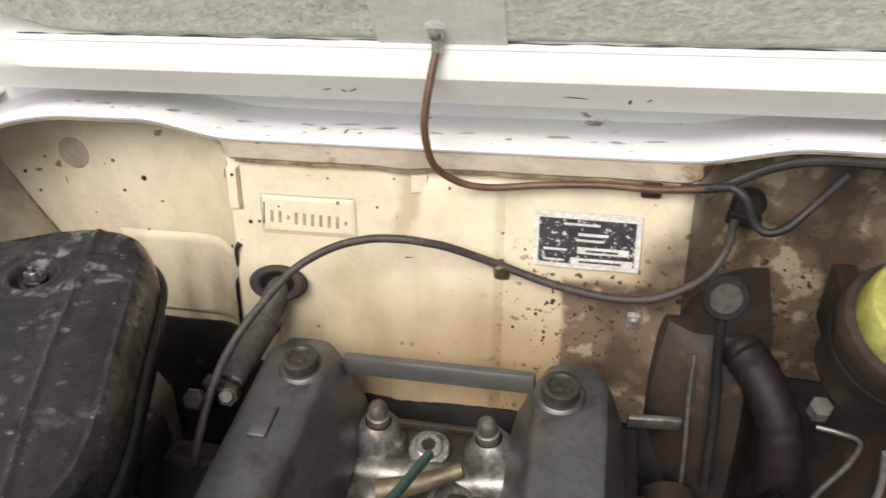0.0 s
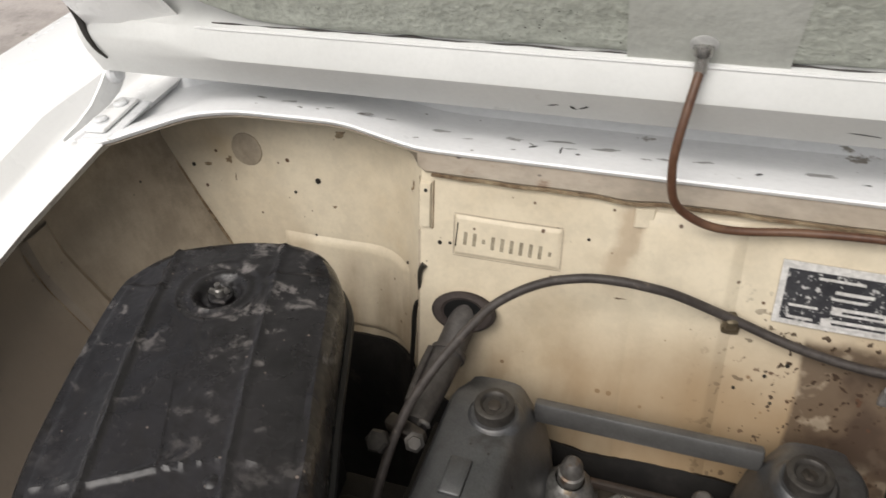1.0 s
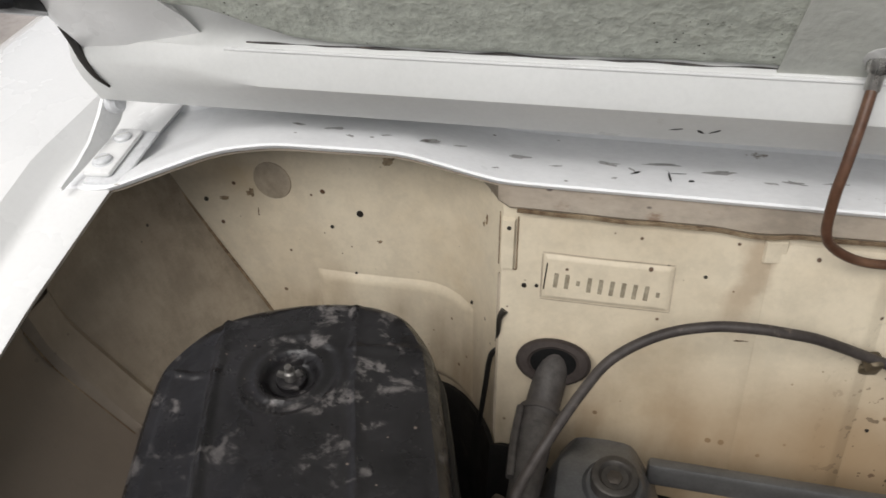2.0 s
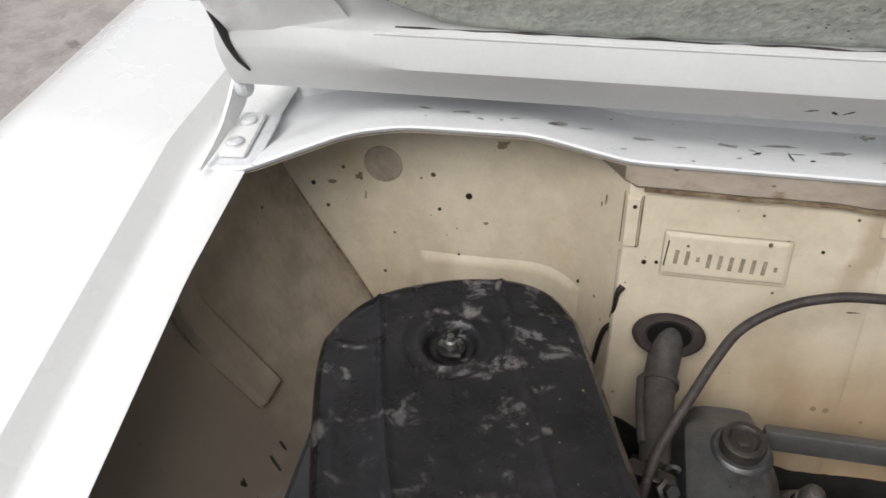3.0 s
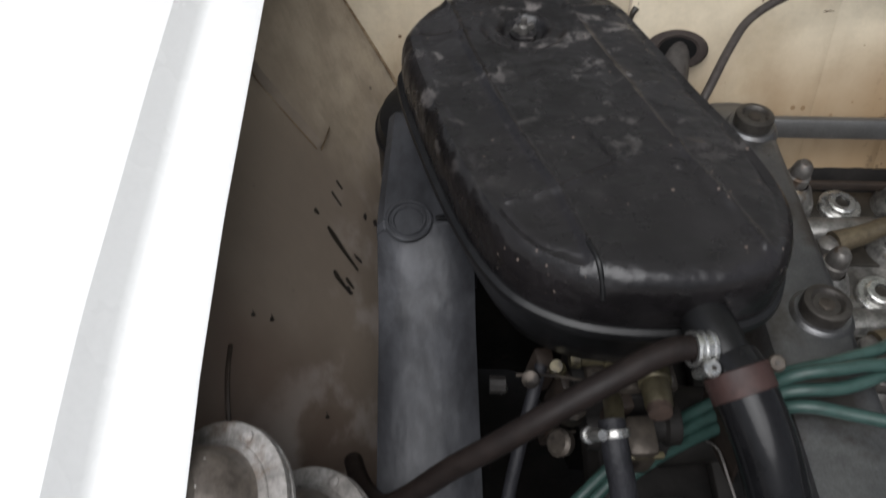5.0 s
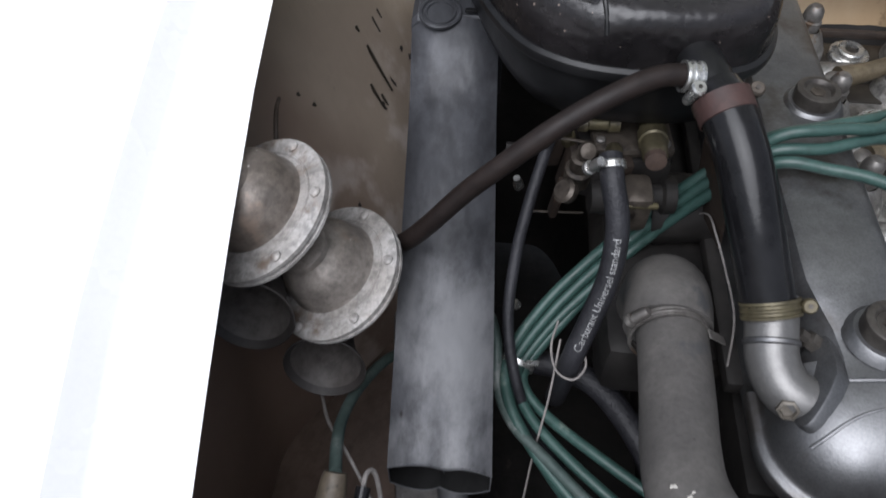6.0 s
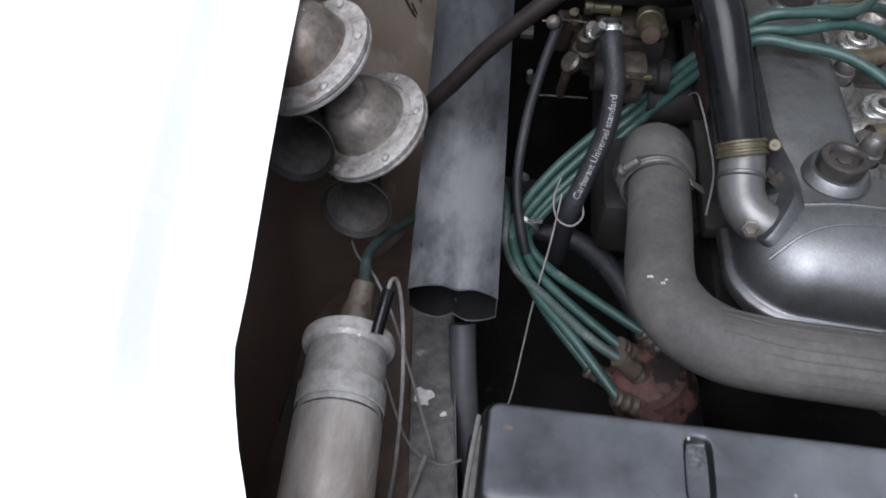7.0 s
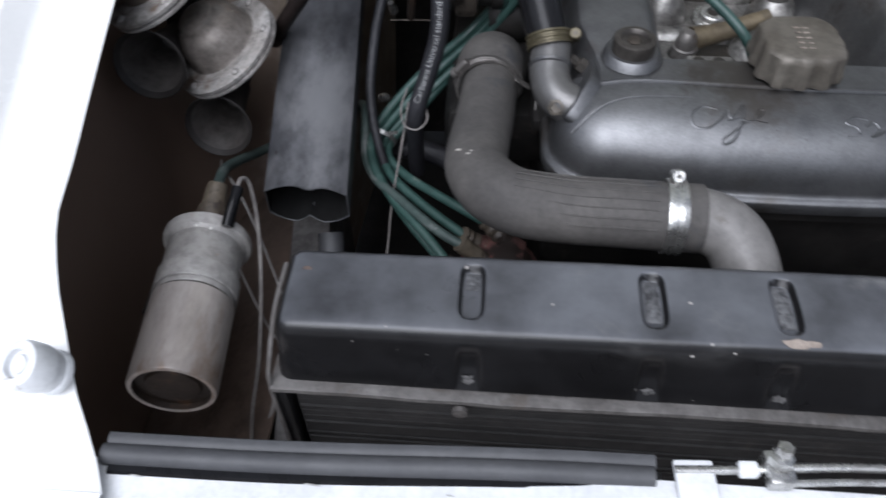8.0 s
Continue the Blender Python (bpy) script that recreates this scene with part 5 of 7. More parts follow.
def tank_loop(x):
    e = min(max(0.0, (x - RX0) / 0.009), max(0.0, (RX1 - x) / 0.009), 1.0)
    d = 0.008 * (1 - math.sqrt(1 - (1 - e) ** 2))
    z0 = 0.776 + 0.004 * ((x - RX0) / 0.3 if x < -0.09 else 1)
    prof = [(-0.228 - d, 0.735), (-0.2275 - d, 0.765 - d), (-0.2285 - d, z0 - 0.006 - d), (-0.2305 - d * 0.6, z0 - 0.002 - d)]
    prof += [(y, z0 - 0.0006 - 0.0010 * ease(-y, 0.255, 0.276) - d - 0.0050 * slot_dip(x, y)) for y in (-0.2345, -0.2355, -0.2370, -0.2385, -0.2405, -0.2435, -0.2500, -0.2570, -0.2640, -0.2675, -0.2700, -0.2718, -0.2732, -0.2745)]
    prof += [(-0.2798 + d * 0.3, z0 - 0.0022 - d), (-0.2830 + d * 0.5, z0 - 0.0042 - d), (-0.2850 + d * 0.6, z0 - 0.0085 - d * 0.8), (-0.2858 + d * 0.6, z0 - 0.0130 - d * 0.6)]
    prof += [(y + d * 0.8 + 0.0045 * front_dip(x, z) * s, z) for y, z, s in ((-0.2868, z0 - 0.018, 0.5), (-0.2882, z0 - 0.024, 1), (-0.2910, 0.747, 0.8), (-0.2935, 0.740, 0.45), (-0.2945, 0.736, 0.0))]
    return [Vector((x, y, z + 0.0004 * noise.noise(Vector((x * 45, y * 45, 3))))) for y, z in prof]


xs = sorted(set([round(q, 5) for q in spans(RX0, RX1, 150)] + [q for k in (0.0004, 0.0010, 0.0018, 0.0030, 0.0045, 0.0065) for q in (RX0 + k, RX1 - k)] + [round(c + s, 5) for c in SLOTS for s in (-0.0078, -0.0070, -0.0062, -0.0054, -0.0046, 0.0046, 0.0054, 0.0062, 0.0070, 0.0078)]))
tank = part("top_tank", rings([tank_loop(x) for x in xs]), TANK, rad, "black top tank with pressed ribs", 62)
for n, c in enumerate(SLOTS):
    z0 = 0.776 + 0.004 * ((c - RX0) / 0.3 if c < -0.09 else 1)
    part("slot_dust", sheet(lambda u, v: Vector((c - 0.0040 + 0.008 * u + 0.0004 * math.sin(v * 19 + n), -0.2400 - (0.012 if n == 0 else 0.028) * v, z0 - 0.0052 + (0.0014 + 0.0007 * noise.noise(Vector((u * 3, v * 9, n)))) * math.sin(math.pi * min(1, max(0, u))) * math.sin(math.pi * v) ** 0.4)), spans(0, 1, 7), spans(0, 1, 14)), DUST, tank, "caked dust in the pressed slot")
part("tank_flange", rings([[Vector((x, y, z + 0.0012 * math.sin(x * 31) + 0.001 * noise.noise(Vector((x * 40, y, 0))))) for y, z in ((-0.2245, 0.7295), (-0.2245, 0.7335), (-0.2965, 0.7345), (-0.3005, 0.7335), (-0.301, 0.7310), (-0.298, 0.7295))] for x in spans(RX0 - 0.004, RX1 + 0.004, 90)]), SOLDER, rad, "dull soldered flange under the tank")
part("side_edge", tube([(RX0 - 0.002, -0.236, 0.768), (RX0 - 0.004, -0.262, 0.762), (RX0 - 0.0045, -0.286, 0.748), (RX0 - 0.004, -0.298, 0.732), (RX0 - 0.003, -0.300, 0.66), (RX0 - 0.003, -0.300, 0.45)], 0.0014, 8, 6), SOLDER, rad)
part("core", block((RX1 - RX0 - 0.012, 0.062, 0.43), (MID, -0.262, 0.512), (0, 0, 0), 0.003), CORE, rad)
fin_mesh = None
for i in range(60):
    z = 0.719 - i * 0.0068
    if fin_mesh is None:
        fin = part("fin", block((RX1 - RX0 - 0.016, 0.0022, 0.0014), (MID, -0.2926, z), (4, 0, 0), 0), CORE, rad)
        fin_mesh, z_first = fin.data, z
    else:
        fin = new("fin", fin_mesh)
        fin.parent = rad
        fin.matrix_parent_inverse = rad.matrix_basis.inverted()
        fin.matrix_basis = pose(0, 0.0008 * math.sin(i * 2.3), z - z_first, 0, 0.05 * math.sin(i * 1.7), 0)
part("side_channel", block((0.010, 0.07, 0.43), (RX0 - 0.002, -0.262, 0.512), (0, 0, 0), 0.002), BLACK_CLEAN, rad)
part("side_channel", block((0.010, 0.07, 0.43), (RX1 + 0.002, -0.262, 0.512), (0, 0, 0), 0.002), BLACK_CLEAN, rad)
for x, y, z, r, mt in ((-0.379, -0.246, 0.7745, 0.0035, COPPER), (-0.29, -0.2805, 0.7732, 0.0026, COPPER)):
    part("paint_chip", lathe([(r, -0.001), (r * 0.9, 0.0004), (0, 0.0005)], (x, y, z), (0, -0.4, 1), 9), mt, tank)
part("bare_patch", smear((-0.113, -0.2795, 0.7785), (1, 0, 0), (0, 0.75, 0.62), 0.025, 0.0095, 3.3), BARE, tank, "patch where the paint has worn to pale metal")
for n, c in enumerate(SLOTS):
    part("rib_dust", smear((c, -0.2915, 0.7425), (1, 0, 0), (0, 0.42, 0.90), 0.0105, 0.0085, n + 1.7), BARE_DUST, tank, "pale dust caught at the foot of the pressed rib")
part("drain_screw", lathe([(0.0045, 0), (0.0045, 0.003), (0, 0.004)], (-0.288, -0.300, 0.7235), (0, -1, 0), 10), SOLDER, rad)

# ---- engine: block, cam cover, valley ----
engine = thing("engine", (MID, 0.12, 0.40), "grey cast aluminium twin-cam engine head and dark block", "engine")
part("block", block((0.30, 0.47, 0.34), (MID, 0.15, 0.47), (0, 0, 0), 0.012), DARK_METAL, engine, "oily dark engine block")
# Dull aluminium in shadow; the shade is put into its dark colour.
part("head", block((0.325, 0.475, 0.075), (MID, 0.148, 0.640), (0, 0, 0), 0.006), DARK_METAL, engine, "aluminium cylinder head, coloured dark for the shade below the cover")


def bank_loop(y, x0, side):
    """Section of one cam bank: flat top, sloped inner wall, cut-back outer shoulder at the front."""
    end = ease(y, 0.366, 0.393)
    zt = 0.786 - 0.006 * end - 0.0095 * ease(-y, -0.02, 0.056)
    w = 0.031 - 0.009 * end - 0.014 * ease(-y, -0.01, 0.045) * (1 if side < 0 else 0.3)
    v = 0.024 - 0.007 * end
    pts = [(-0.051 + 0.012 * end, 0.705), (-0.049 + 0.012 * end, 0.728), (-w - 0.010, 0.757), (-w - 0.0035, zt - 0.008), (-w, zt - 0.0025), (-w + 0.006, zt), (0, zt + 0.001), (v - 0.006, zt), (v - 0.001, zt - 0.0022), (v + 0.0030, zt - 0.0075), (v + 0.010, 0.757), (v + 0.020, 0.735), (v + 0.026, 0.700)]
    return [Vector((x0 + (a if side < 0 else -a), y, z)) for a, z in pts]


cover = thing("cam_cover", (MID, 0.12, 0.72), "grey cast aluminium twin cam cover with large round bolts", "cam cover")
bys = spans(-0.060, 0.335, 26) + [0.352, 0.366, 0.374, 0.380, 0.385, 0.389, 0.3915]
for side, x0 in ((-1, -0.185), (1, 0.045)):
    part("cam_bank", rings([bank_loop(y, x0, side) for y in bys]), ALLOY, cover)
    part("bank_flange", block((0.022, 0.42, 0.0125), (x0 + side * 0.0500, 0.178, 0.7060), (0, 0, 0), 0.003), DARK_METAL, cover)
part("emboss", block((0.017, 0.032, 0.006), (-0.1905, 0.292, 0.7870), (0, 0, 0), 0.0022), ALLOY, cover)


def bridge_plan(side, front, z, k=10):
    """Plan loop of the cover's front end: rounded front corners and a slightly bowed front."""
    x0, x1, y0, y1, r = -0.2405 + side, 0.1005 - side, -0.1185 + front, -0.045, max(0.014, 0.040 - side * 0.4)
    pts = [(x1, max(y1, y0 + r + 0.012)), (x1, y0 + r + 0.008), (x1, y0 + r + 0.004)]
    arc = [math.pi / 2 * q / k for q in range(k + 1)]
    pts += [(x1 - r + r * math.cos(a), y0 + r - r * math.sin(a)) for a in arc]
    pts += [(x1 - r + (x0 + r - x1 + r) * q / 16, y0) for q in range(1, 16)]
    pts += [(x0 + r - r * math.sin(a), y0 + r - r * math.cos(a)) for a in arc]
    pts += [(x0, y0 + r + 0.004), (x0, y0 + r + 0.008), (x0, max(y1, y0 + r + 0.012))]
    bow = lambda x, y: 0.0085 * max(0, 1 - ((x - MID) / 0.165) ** 2) * ease(0.0 - y, 0.0, 0.09)
    return [Vector((x, y - bow(x, y), z)) for x, y in pts]


FACE = ((0.006, 0.006, 0.7135), (0.0005, 0.0005, 0.7165), (0, 0, 0.7195), (0, 0, 0.7250), (0.0012, 0.0012, 0.7268), (0.0040, 0.0040, 0.7275), (0.0054, 0.0056, 0.7285), (0.0062, 0.0066, 0.7320), (0.0072, 0.0080, 0.7390), (0.0088, 0.0102, 0.7460), (0.0115, 0.0138, 0.7530), (0.0155, 0.0190, 0.7592), (0.0210, 0.0255, 0.7645), (0.0280, 0.0325, 0.7685), (0.0360, 0.0400, 0.7716), (0.0460, 0.0475, 0.7740), (0.0560, 0.0530, 0.7756), (0.0640, 0.0570, 0.7764), (0.0760, 0.0610, 0.7768))
front_bm = rings([bridge_plan(*q) for q in FACE])
front_skin = BVHTree.FromBMesh(front_bm)


def on_cover(x, y, off=0.0):
    hit = front_skin.ray_cast(Vector((x, y, 0.85)), Vector((0, 0, -1)))[0]
    return Vector((x, y, (hit.z if hit else 0.77) + off))


part("front_bridge", front_bm, ALLOY, cover, "broad front end of the cam cover with a raised flowing emblem", 50)
part("gasket_line", rings([bridge_plan(0.010, 0.010, 0.7000), bridge_plan(0.008, 0.008, 0.7020), bridge_plan(0.008, 0.008, 0.7140)]), DARK_METAL, cover, "dark gasket edge")
part("raised_web", tube([on_cover(x, y, 0.0002) for x, y in ((-0.2215, -0.0925), (-0.2150, -0.0890), (-0.2070, -0.0840), (-0.1980, -0.0795), (-0.1880, -0.0765), (-0.1760, -0.0750), (-0.1600, -0.0745), (-0.1400, -0.0742))], 0.0013, 8, 4, lambda s: 1 - 0.75 * s), ALLOY, cover)
part("ridge_edge", tube([on_cover(x, -0.0600 - 0.004 * ease(x, -0.2, -0.05), 0.0002) for x in spans(-0.205, 0.065, 12)], 0.0016, 8, 3), ALLOY, cover)
# flowing emblem shapes, not lettered
EMBLEM = (((0.020, 0.004), (0.010, 0.002), (0.002, 0.010), (0.004, 0.019), (0.014, 0.020), (0.024, 0.012), (0.028, 0.004), (0.030, 0.012), (0.036, 0.006), (0.040, 0.0), (0.038, 0.014), (0.033, 0.027), (0.026, 0.031), (0.024, 0.028), (0.032, 0.022), (0.044, 0.012)), ((0.028, 0.014), (0.036, 0.012), (0.044, 0.014), (0.050, 0.010), (0.054, 0.004), (0.050, 0.004), (0.048, 0.012), (0.056, 0.014)))
EMBLEM_2 = (((0.016, 0.004), (0.006, 0.003), (0.001, 0.008), (0.008, 0.011), (0.010, 0.016), (0.002, 0.018)), ((0.014, 0.010), (0.020, 0.006), (0.024, 0.012), (0.018, 0.018), (0.030, 0.012), (0.038, 0.008), (0.036, 0.016), (0.048, 0.012)))
for x0, y0, strokes in ((-0.1430, -0.0795, EMBLEM), (-0.0380, -0.0830, EMBLEM_2)):
    for pts in strokes:
        part("emblem_stroke", tube([on_cover(x0 + a * 0.95, y0 - b * 0.85, -0.0003) for a, b in pts], 0.0010, 6, 5), ALLOY, cover)
part("front_lug", block((0.036, 0.020, 0.020), (-0.117, -0.022, 0.757), (0, 0, 0), 0.003), ALLOY_BRIGHT, cover, "bright machined lug at the valley's front")
for dx in (-0.009, 0.006):
    part("lug_hole", lathe([(0.0045, 0), (0.0045, 0.0006), (0, 0.0006)], (-0.117 + dx, -0.020, 0.7670), (0, 0, 1), 14), GREASE_SHADE, cover)


def cap_bolt(x, y, z):
    b = part("cap_bolt", lathe([(0.0, -0.002), (0.0152, -0.002), (0.0156, 0.0080), (0.0150, 0.0098), (0.0134, 0.0106), (0.0108, 0.0106), (0.0098, 0.0096), (0.0088, 0.0078), (0, 0.0072)], (x, y, z), (0, 0, 1), 28), BOLT_DARK, cover, "blackened round cap bolt")
    part("bolt_boss", lathe([(0.0225, -0.006), (0.0200, -0.0015), (0.0180, 0.0002), (0.0150, 0.0002)], (x, y, z), (0, 0, 1), 28, False), ALLOY, b, "worn boss")
    part("hex_key", lathe([(0.0054, 0.004), (0.0054, 0.0082), (0.0042, 0.0088), (0, 0.0088)], (x, y, z), (0, 0, 1), 6), CARB, b)


for y in (0.353, 0.161, -0.034):
    cap_bolt(-0.179, y, 0.789 - (0.005 if y < 0 else 0))
    cap_bolt(0.039, y, 0.789 - (0.005 if y < 0 else 0))
# valley between the cams
part("valley_floor", block((0.150, 0.392, 0.014), (MID, 0.140, 0.688), (0, 0, 0), 0.003), ALLOY_BRIGHT, cover, "bright aluminium plug valley")
part("rear_bar", block((0.172, 0.010, 0.019), (MID, 0.386, 0.7600), (-14, 0, 0), 0.003), BAR, cover, "machined rear cross bar")
part("rear_slot_edge", block((0.120, 0.006, 0.008), (MID, 0.364, 0.712), (0, 0, 0), 0.002), BROWN_OILY, cover)
# Solid block, black to paint the shade of the rear gap.
part("rear_pit_shade", block((0.130, 0.034, 0.05), (MID, 0.357, 0.670), (0, 0, 0), 0.002), GREASE_SHADE, cover, "black block standing in for the shaded gap behind the valley")
for k, y in enumerate((0.334, 0.232, 0.130, 0.028)):
    for sx in (-1, 1):
        x = MID + sx * 0.050
        yy = y + 0.022 - (0.0 if sx < 0 else 0.004)
        n = part("dome_nut", lathe([(0.0, 0.0), (0.0105, 0.0), (0.0105, 0.009), (0.0088, 0.010), (0.0088, 0.015), (0.0078, 0.020), (0.005, 0.0235), (0, 0.0245)], (x, yy, 0.722), (-0.08 * sx, 0, 1), 16), DULL_BOLT, cover, "dull dome nut")
        part("boss_cone", lathe([(0.027, -0.034), (0.0240, -0.018), (0.0165, -0.004), (0.0118, 0.0005)], (x, yy, 0.722), (-0.08 * sx, 0, 1), 22, False), ALLOY_BRIGHT, n)
    s0 = part("socket_screw", lathe([(0.0, 0.0), (0.0185, -0.004), (0.0185, 0.003), (0.0170, 0.0045), (0.0130, 0.0045), (0.0122, 0.0085), (0.0106, 0.0095), (0.0066, 0.0095), (0.0060, 0.004), (0, 0.004)], (MID - 0.004, y + 0.016, 0.697), (0, -0.1, 1), 28), STEEL, cover, "steel socket screw on a washer")
    part("socket_hole", lathe([(0.0058, 0.0), (0.0058, 0.0055), (0, 0.0055)], (MID - 0.004, y + 0.016, 0.699), (0, -0.1, 1), 6), GREASE_SHADE, s0)
    part("web", tube([(MID - 0.070, y - 0.006, 0.684), (MID - 0.030, y - 0.008, 0.688), (MID + 0.02, y - 0.008, 0.690), (MID + 0.072, y - 0.006, 0.692)], 0.015, 18, 5), ALLOY_BRIGHT, cover, "rounded bright casting web")
    # Black slab on the floor paints the shade of a recess.
    part("pit_shade", block((0.100, 0.030, 0.010), (MID + 0.006, y - 0.038, 0.6925), (0, 0, 0), 0.004), GREASE_SHADE, cover, "black slab standing in for a shaded plug recess")
    w = part("plug_well", lathe([(0.021, -0.012), (0.021, 0.006), (0.019, 0.010), (0.016, 0.0105), (0.0145, 0.004), (0, 0.002)], (MID + 0.024, y - 0.036, 0.694), (0.35, 0.1, 1), 26), ALLOY_BRIGHT, cover, "raised plug well")
    part("plug_cap", tube([(MID - 0.034, y - 0.044, 0.715), (MID - 0.024, y - 0.041, 0.716), (MID - 0.004, y - 0.034, 0.7175), (MID + 0.018, y - 0.026, 0.722), (MID + 0.034, y - 0.020, 0.726)], 0.0085, 16, 5, lambda s: 1.25 - 0.5 * s), BRASS, w, "yellowed plug connector")
    part("cap_nut", lathe([(0.0, 0.0), (0.0100, 0.0), (0.0105, 0.006), (0.0085, 0.012), (0.004, 0.0145), (0, 0.015)], (MID - 0.036, y - 0.046, 0.706), (-0.2, 0, 1), 14), DULL_BOLT, w)
# breather elbow at the front corner of the cover
elbow = part("breather_elbow", tube([(-0.2365, -0.012, 0.780), (-0.2372, -0.030, 0.771), (-0.2368, -0.044, 0.7635), (-0.2325, -0.056, 0.7585), (-0.2240, -0.063, 0.7555), (-0.2120, -0.066, 0.7530)], 0.0150, 24, 6), BAR, cover, "cast alloy breather elbow")
part("elbow_bead", lathe([(0.0148, -0.002), (0.0160, -0.001), (0.0160, 0.001), (0.0148, 0.002)], (-0.2373, -0.036, 0.7680), (0.01, 0.85, 0.45), 24, False), ALLOY, elbow)
el_l = Vector((-0.022, -0.069, -0.010)).normalized()
el_n = Vector((-0.82, 0.15, 0.52))
el_n = (el_n - el_l * el_n.dot(el_l)).normalized()
el_s = el_l.cross(el_n)
part("elbow_flange", rings([[Vector((-0.2150, -0.0560, 0.7625)) + el_n * h + el_l * (0.0310 * g * math.cos(a)) + el_s * (0.0170 * g * math.sin(a) * (1 - 0.35 * abs(math.cos(a)))) for a in [2 * math.pi * q / 36 for q in range(36)]] for h, g in ((-0.006, 1.0), (0.0015, 1.0), (0.0032, 0.97), (0.0036, 0.90))]), ALLOY, elbow, "oval flange bolted to the cover")
part("elbow_bolt", lathe([(0.0, 0), (0.0062, 0), (0.0062, 0.007), (0.0046, 0.0076), (0.0040, 0.0055), (0, 0.0055)], (-0.2315, -0.070, 0.7580), (-0.25, -0.80, 0.50), 6), CAP_METAL, elbow, "dull rusty bolt end")
part("flange_stud", lathe([(0.0, 0), (0.0058, 0), (0.0058, 0.008), (0.0035, 0.009), (0.0035, 0.015), (0, 0.015)], (-0.2100, -0.0335, 0.7650), el_n, 6), BOLT_DARK, elbow)
# oil filler cap
cap = thing("oil_filler_cap", (-0.0655, -0.0385, 0.776), "weathered brownish metal oil filler cap with a scalloped rim", "oil cap")


def cap_loop(z, r, amp):
    """A rounded square with eight shallow finger lobes."""
    size = lambda a: r * (1 - 0.065 * math.cos(4 * a - 0.25)) + amp * max(-0.6, min(0.5, math.cos(12 * a + 0.4)))
    return [Vector((-0.0655 + size(a) * math.cos(a), -0.0385 + size(a) * math.sin(a), z)) for a in [2 * math.pi * k / 96 for k in range(96)]]


part("neck", lathe([(0.030, -0.075), (0.026, -0.02), (0.026, 0.016), (0, 0.016)], (-0.0655, -0.0385, 0.766), (0, 0, 1), 28), ALLOY, cap)
part("cap_body", rings([cap_loop(0.7790, 0.0300, 0.0024), cap_loop(0.7800, 0.0312, 0.0030), cap_loop(0.7850, 0.0314, 0.0030), cap_loop(0.7880, 0.0306, 0.0022), cap_loop(0.7970, 0.0302, 0.0014), cap_loop(0.8005, 0.0294, 0.0008), cap_loop(0.8024, 0.0276, 0.0003), cap_loop(0.8032, 0.0245, 0), cap_loop(0.8030, 0.015, 0), cap_loop(0.8030, 0.002, 0)]), CAP_METAL, cap)
for dx in (-0.004, 0.002):
    for k in range(5):
        part("raised_mark", block((0.0042, 0.0012, 0.0008), (-0.0645 + dx, -0.052 + 0.006 * k, 0.8033), (0, 0, 4), 0.0003, 1), BARE, cap)

# carburettors and manifold deep beside the head
carbs = thing("carburettor_pair", (-0.32, 0.15, 0.66), "oily twin carburettors under the air cleaner", "carburettor")
for y in (0.095, 0.245):
    part("float_bowl", block((0.066, 0.050, 0.040), (-0.314, y + 0.028, 0.758), (0, 0, 4), 0.008), DARK_METAL, carbs)
    part("jet_tower", lathe([(0.0, 0), (0.010, 0), (0.010, 0.014), (0.0075, 0.016), (0.0075, 0.028), (0.0055, 0.030), (0, 0.030)], (-0.344, y + 0.008, 0.752), (0, -0.2, 1), 14), CARB, carbs)
    part("barrel", lathe([(0.0, -0.03), (0.013, -0.03), (0.014, -0.01), (0.011, 0.0), (0.011, 0.02), (0.014, 0.022), (0.014, 0.03), (0, 0.03)], (-0.305, y + 0.002, 0.746), (1, 0.1, 0), 18), DARK_METAL, carbs)
    part("top_cover", block((0.056, 0.038, 0.009), (-0.310, y + 0.024, 0.782), (0, 0, 4), 0.004), CARB, carbs)
    for dx, dy in ((-0.022, -0.012), (0.022, -0.012), (-0.022, 0.013), (0.022, 0.013)):
        part("cover_screw", lathe([(0, 0), (0.0034, 0), (0.0034, 0.0022), (0.0022, 0.003), (0, 0.003)], (-0.310 + dx, y + 0.024 + dy, 0.7862), (0, 0, 1), 8), DULL_BOLT, carbs)
    part("throat", lathe([(0.0, 0), (0.026, 0), (0.028, 0.006), (0.025, 0.05), (0, 0.05)], (-0.285, y + 0.02, 0.715), (1, 0, 0.1), 20), DARK_METAL, carbs)
    part("fuel_union", lathe([(0.0, 0), (0.0085, 0), (0.0085, 0.012), (0.0102, 0.013), (0.0102, 0.024), (0.0090, 0.025), (0.0085, 0.040), (0.0072, 0.042), (0, 0.042)], (-0.298, y + 0.028, 0.792), (-0.03, -0.97, 0.12), 12), OLIVE, carbs, "olive brass fuel union")
    part("mixture_screw", lathe([(0, 0), (0.0055, 0), (0.0055, 0.010), (0.0040, 0.012), (0.0040, 0.020), (0, 0.020)], (-0.352, y + 0.026, 0.772), (-0.2, -0.4, 0.9), 10), OLIVE, carbs)
part("union_nut", lathe([(0.0, 0), (0.0075, 0), (0.0070, 0.005), (0, 0.006)], (-0.2993, 0.0822, 0.7971), (-0.03, -0.97, 0.12), 14), COPPER, carbs, "rusty copper union nut")
part("fuel_elbow", tube([(-0.325, 0.090, 0.792), (-0.328, 0.076, 0.806), (-0.330, 0.062, 0.812)], 0.0058, 12, 5), OLIVE, carbs)
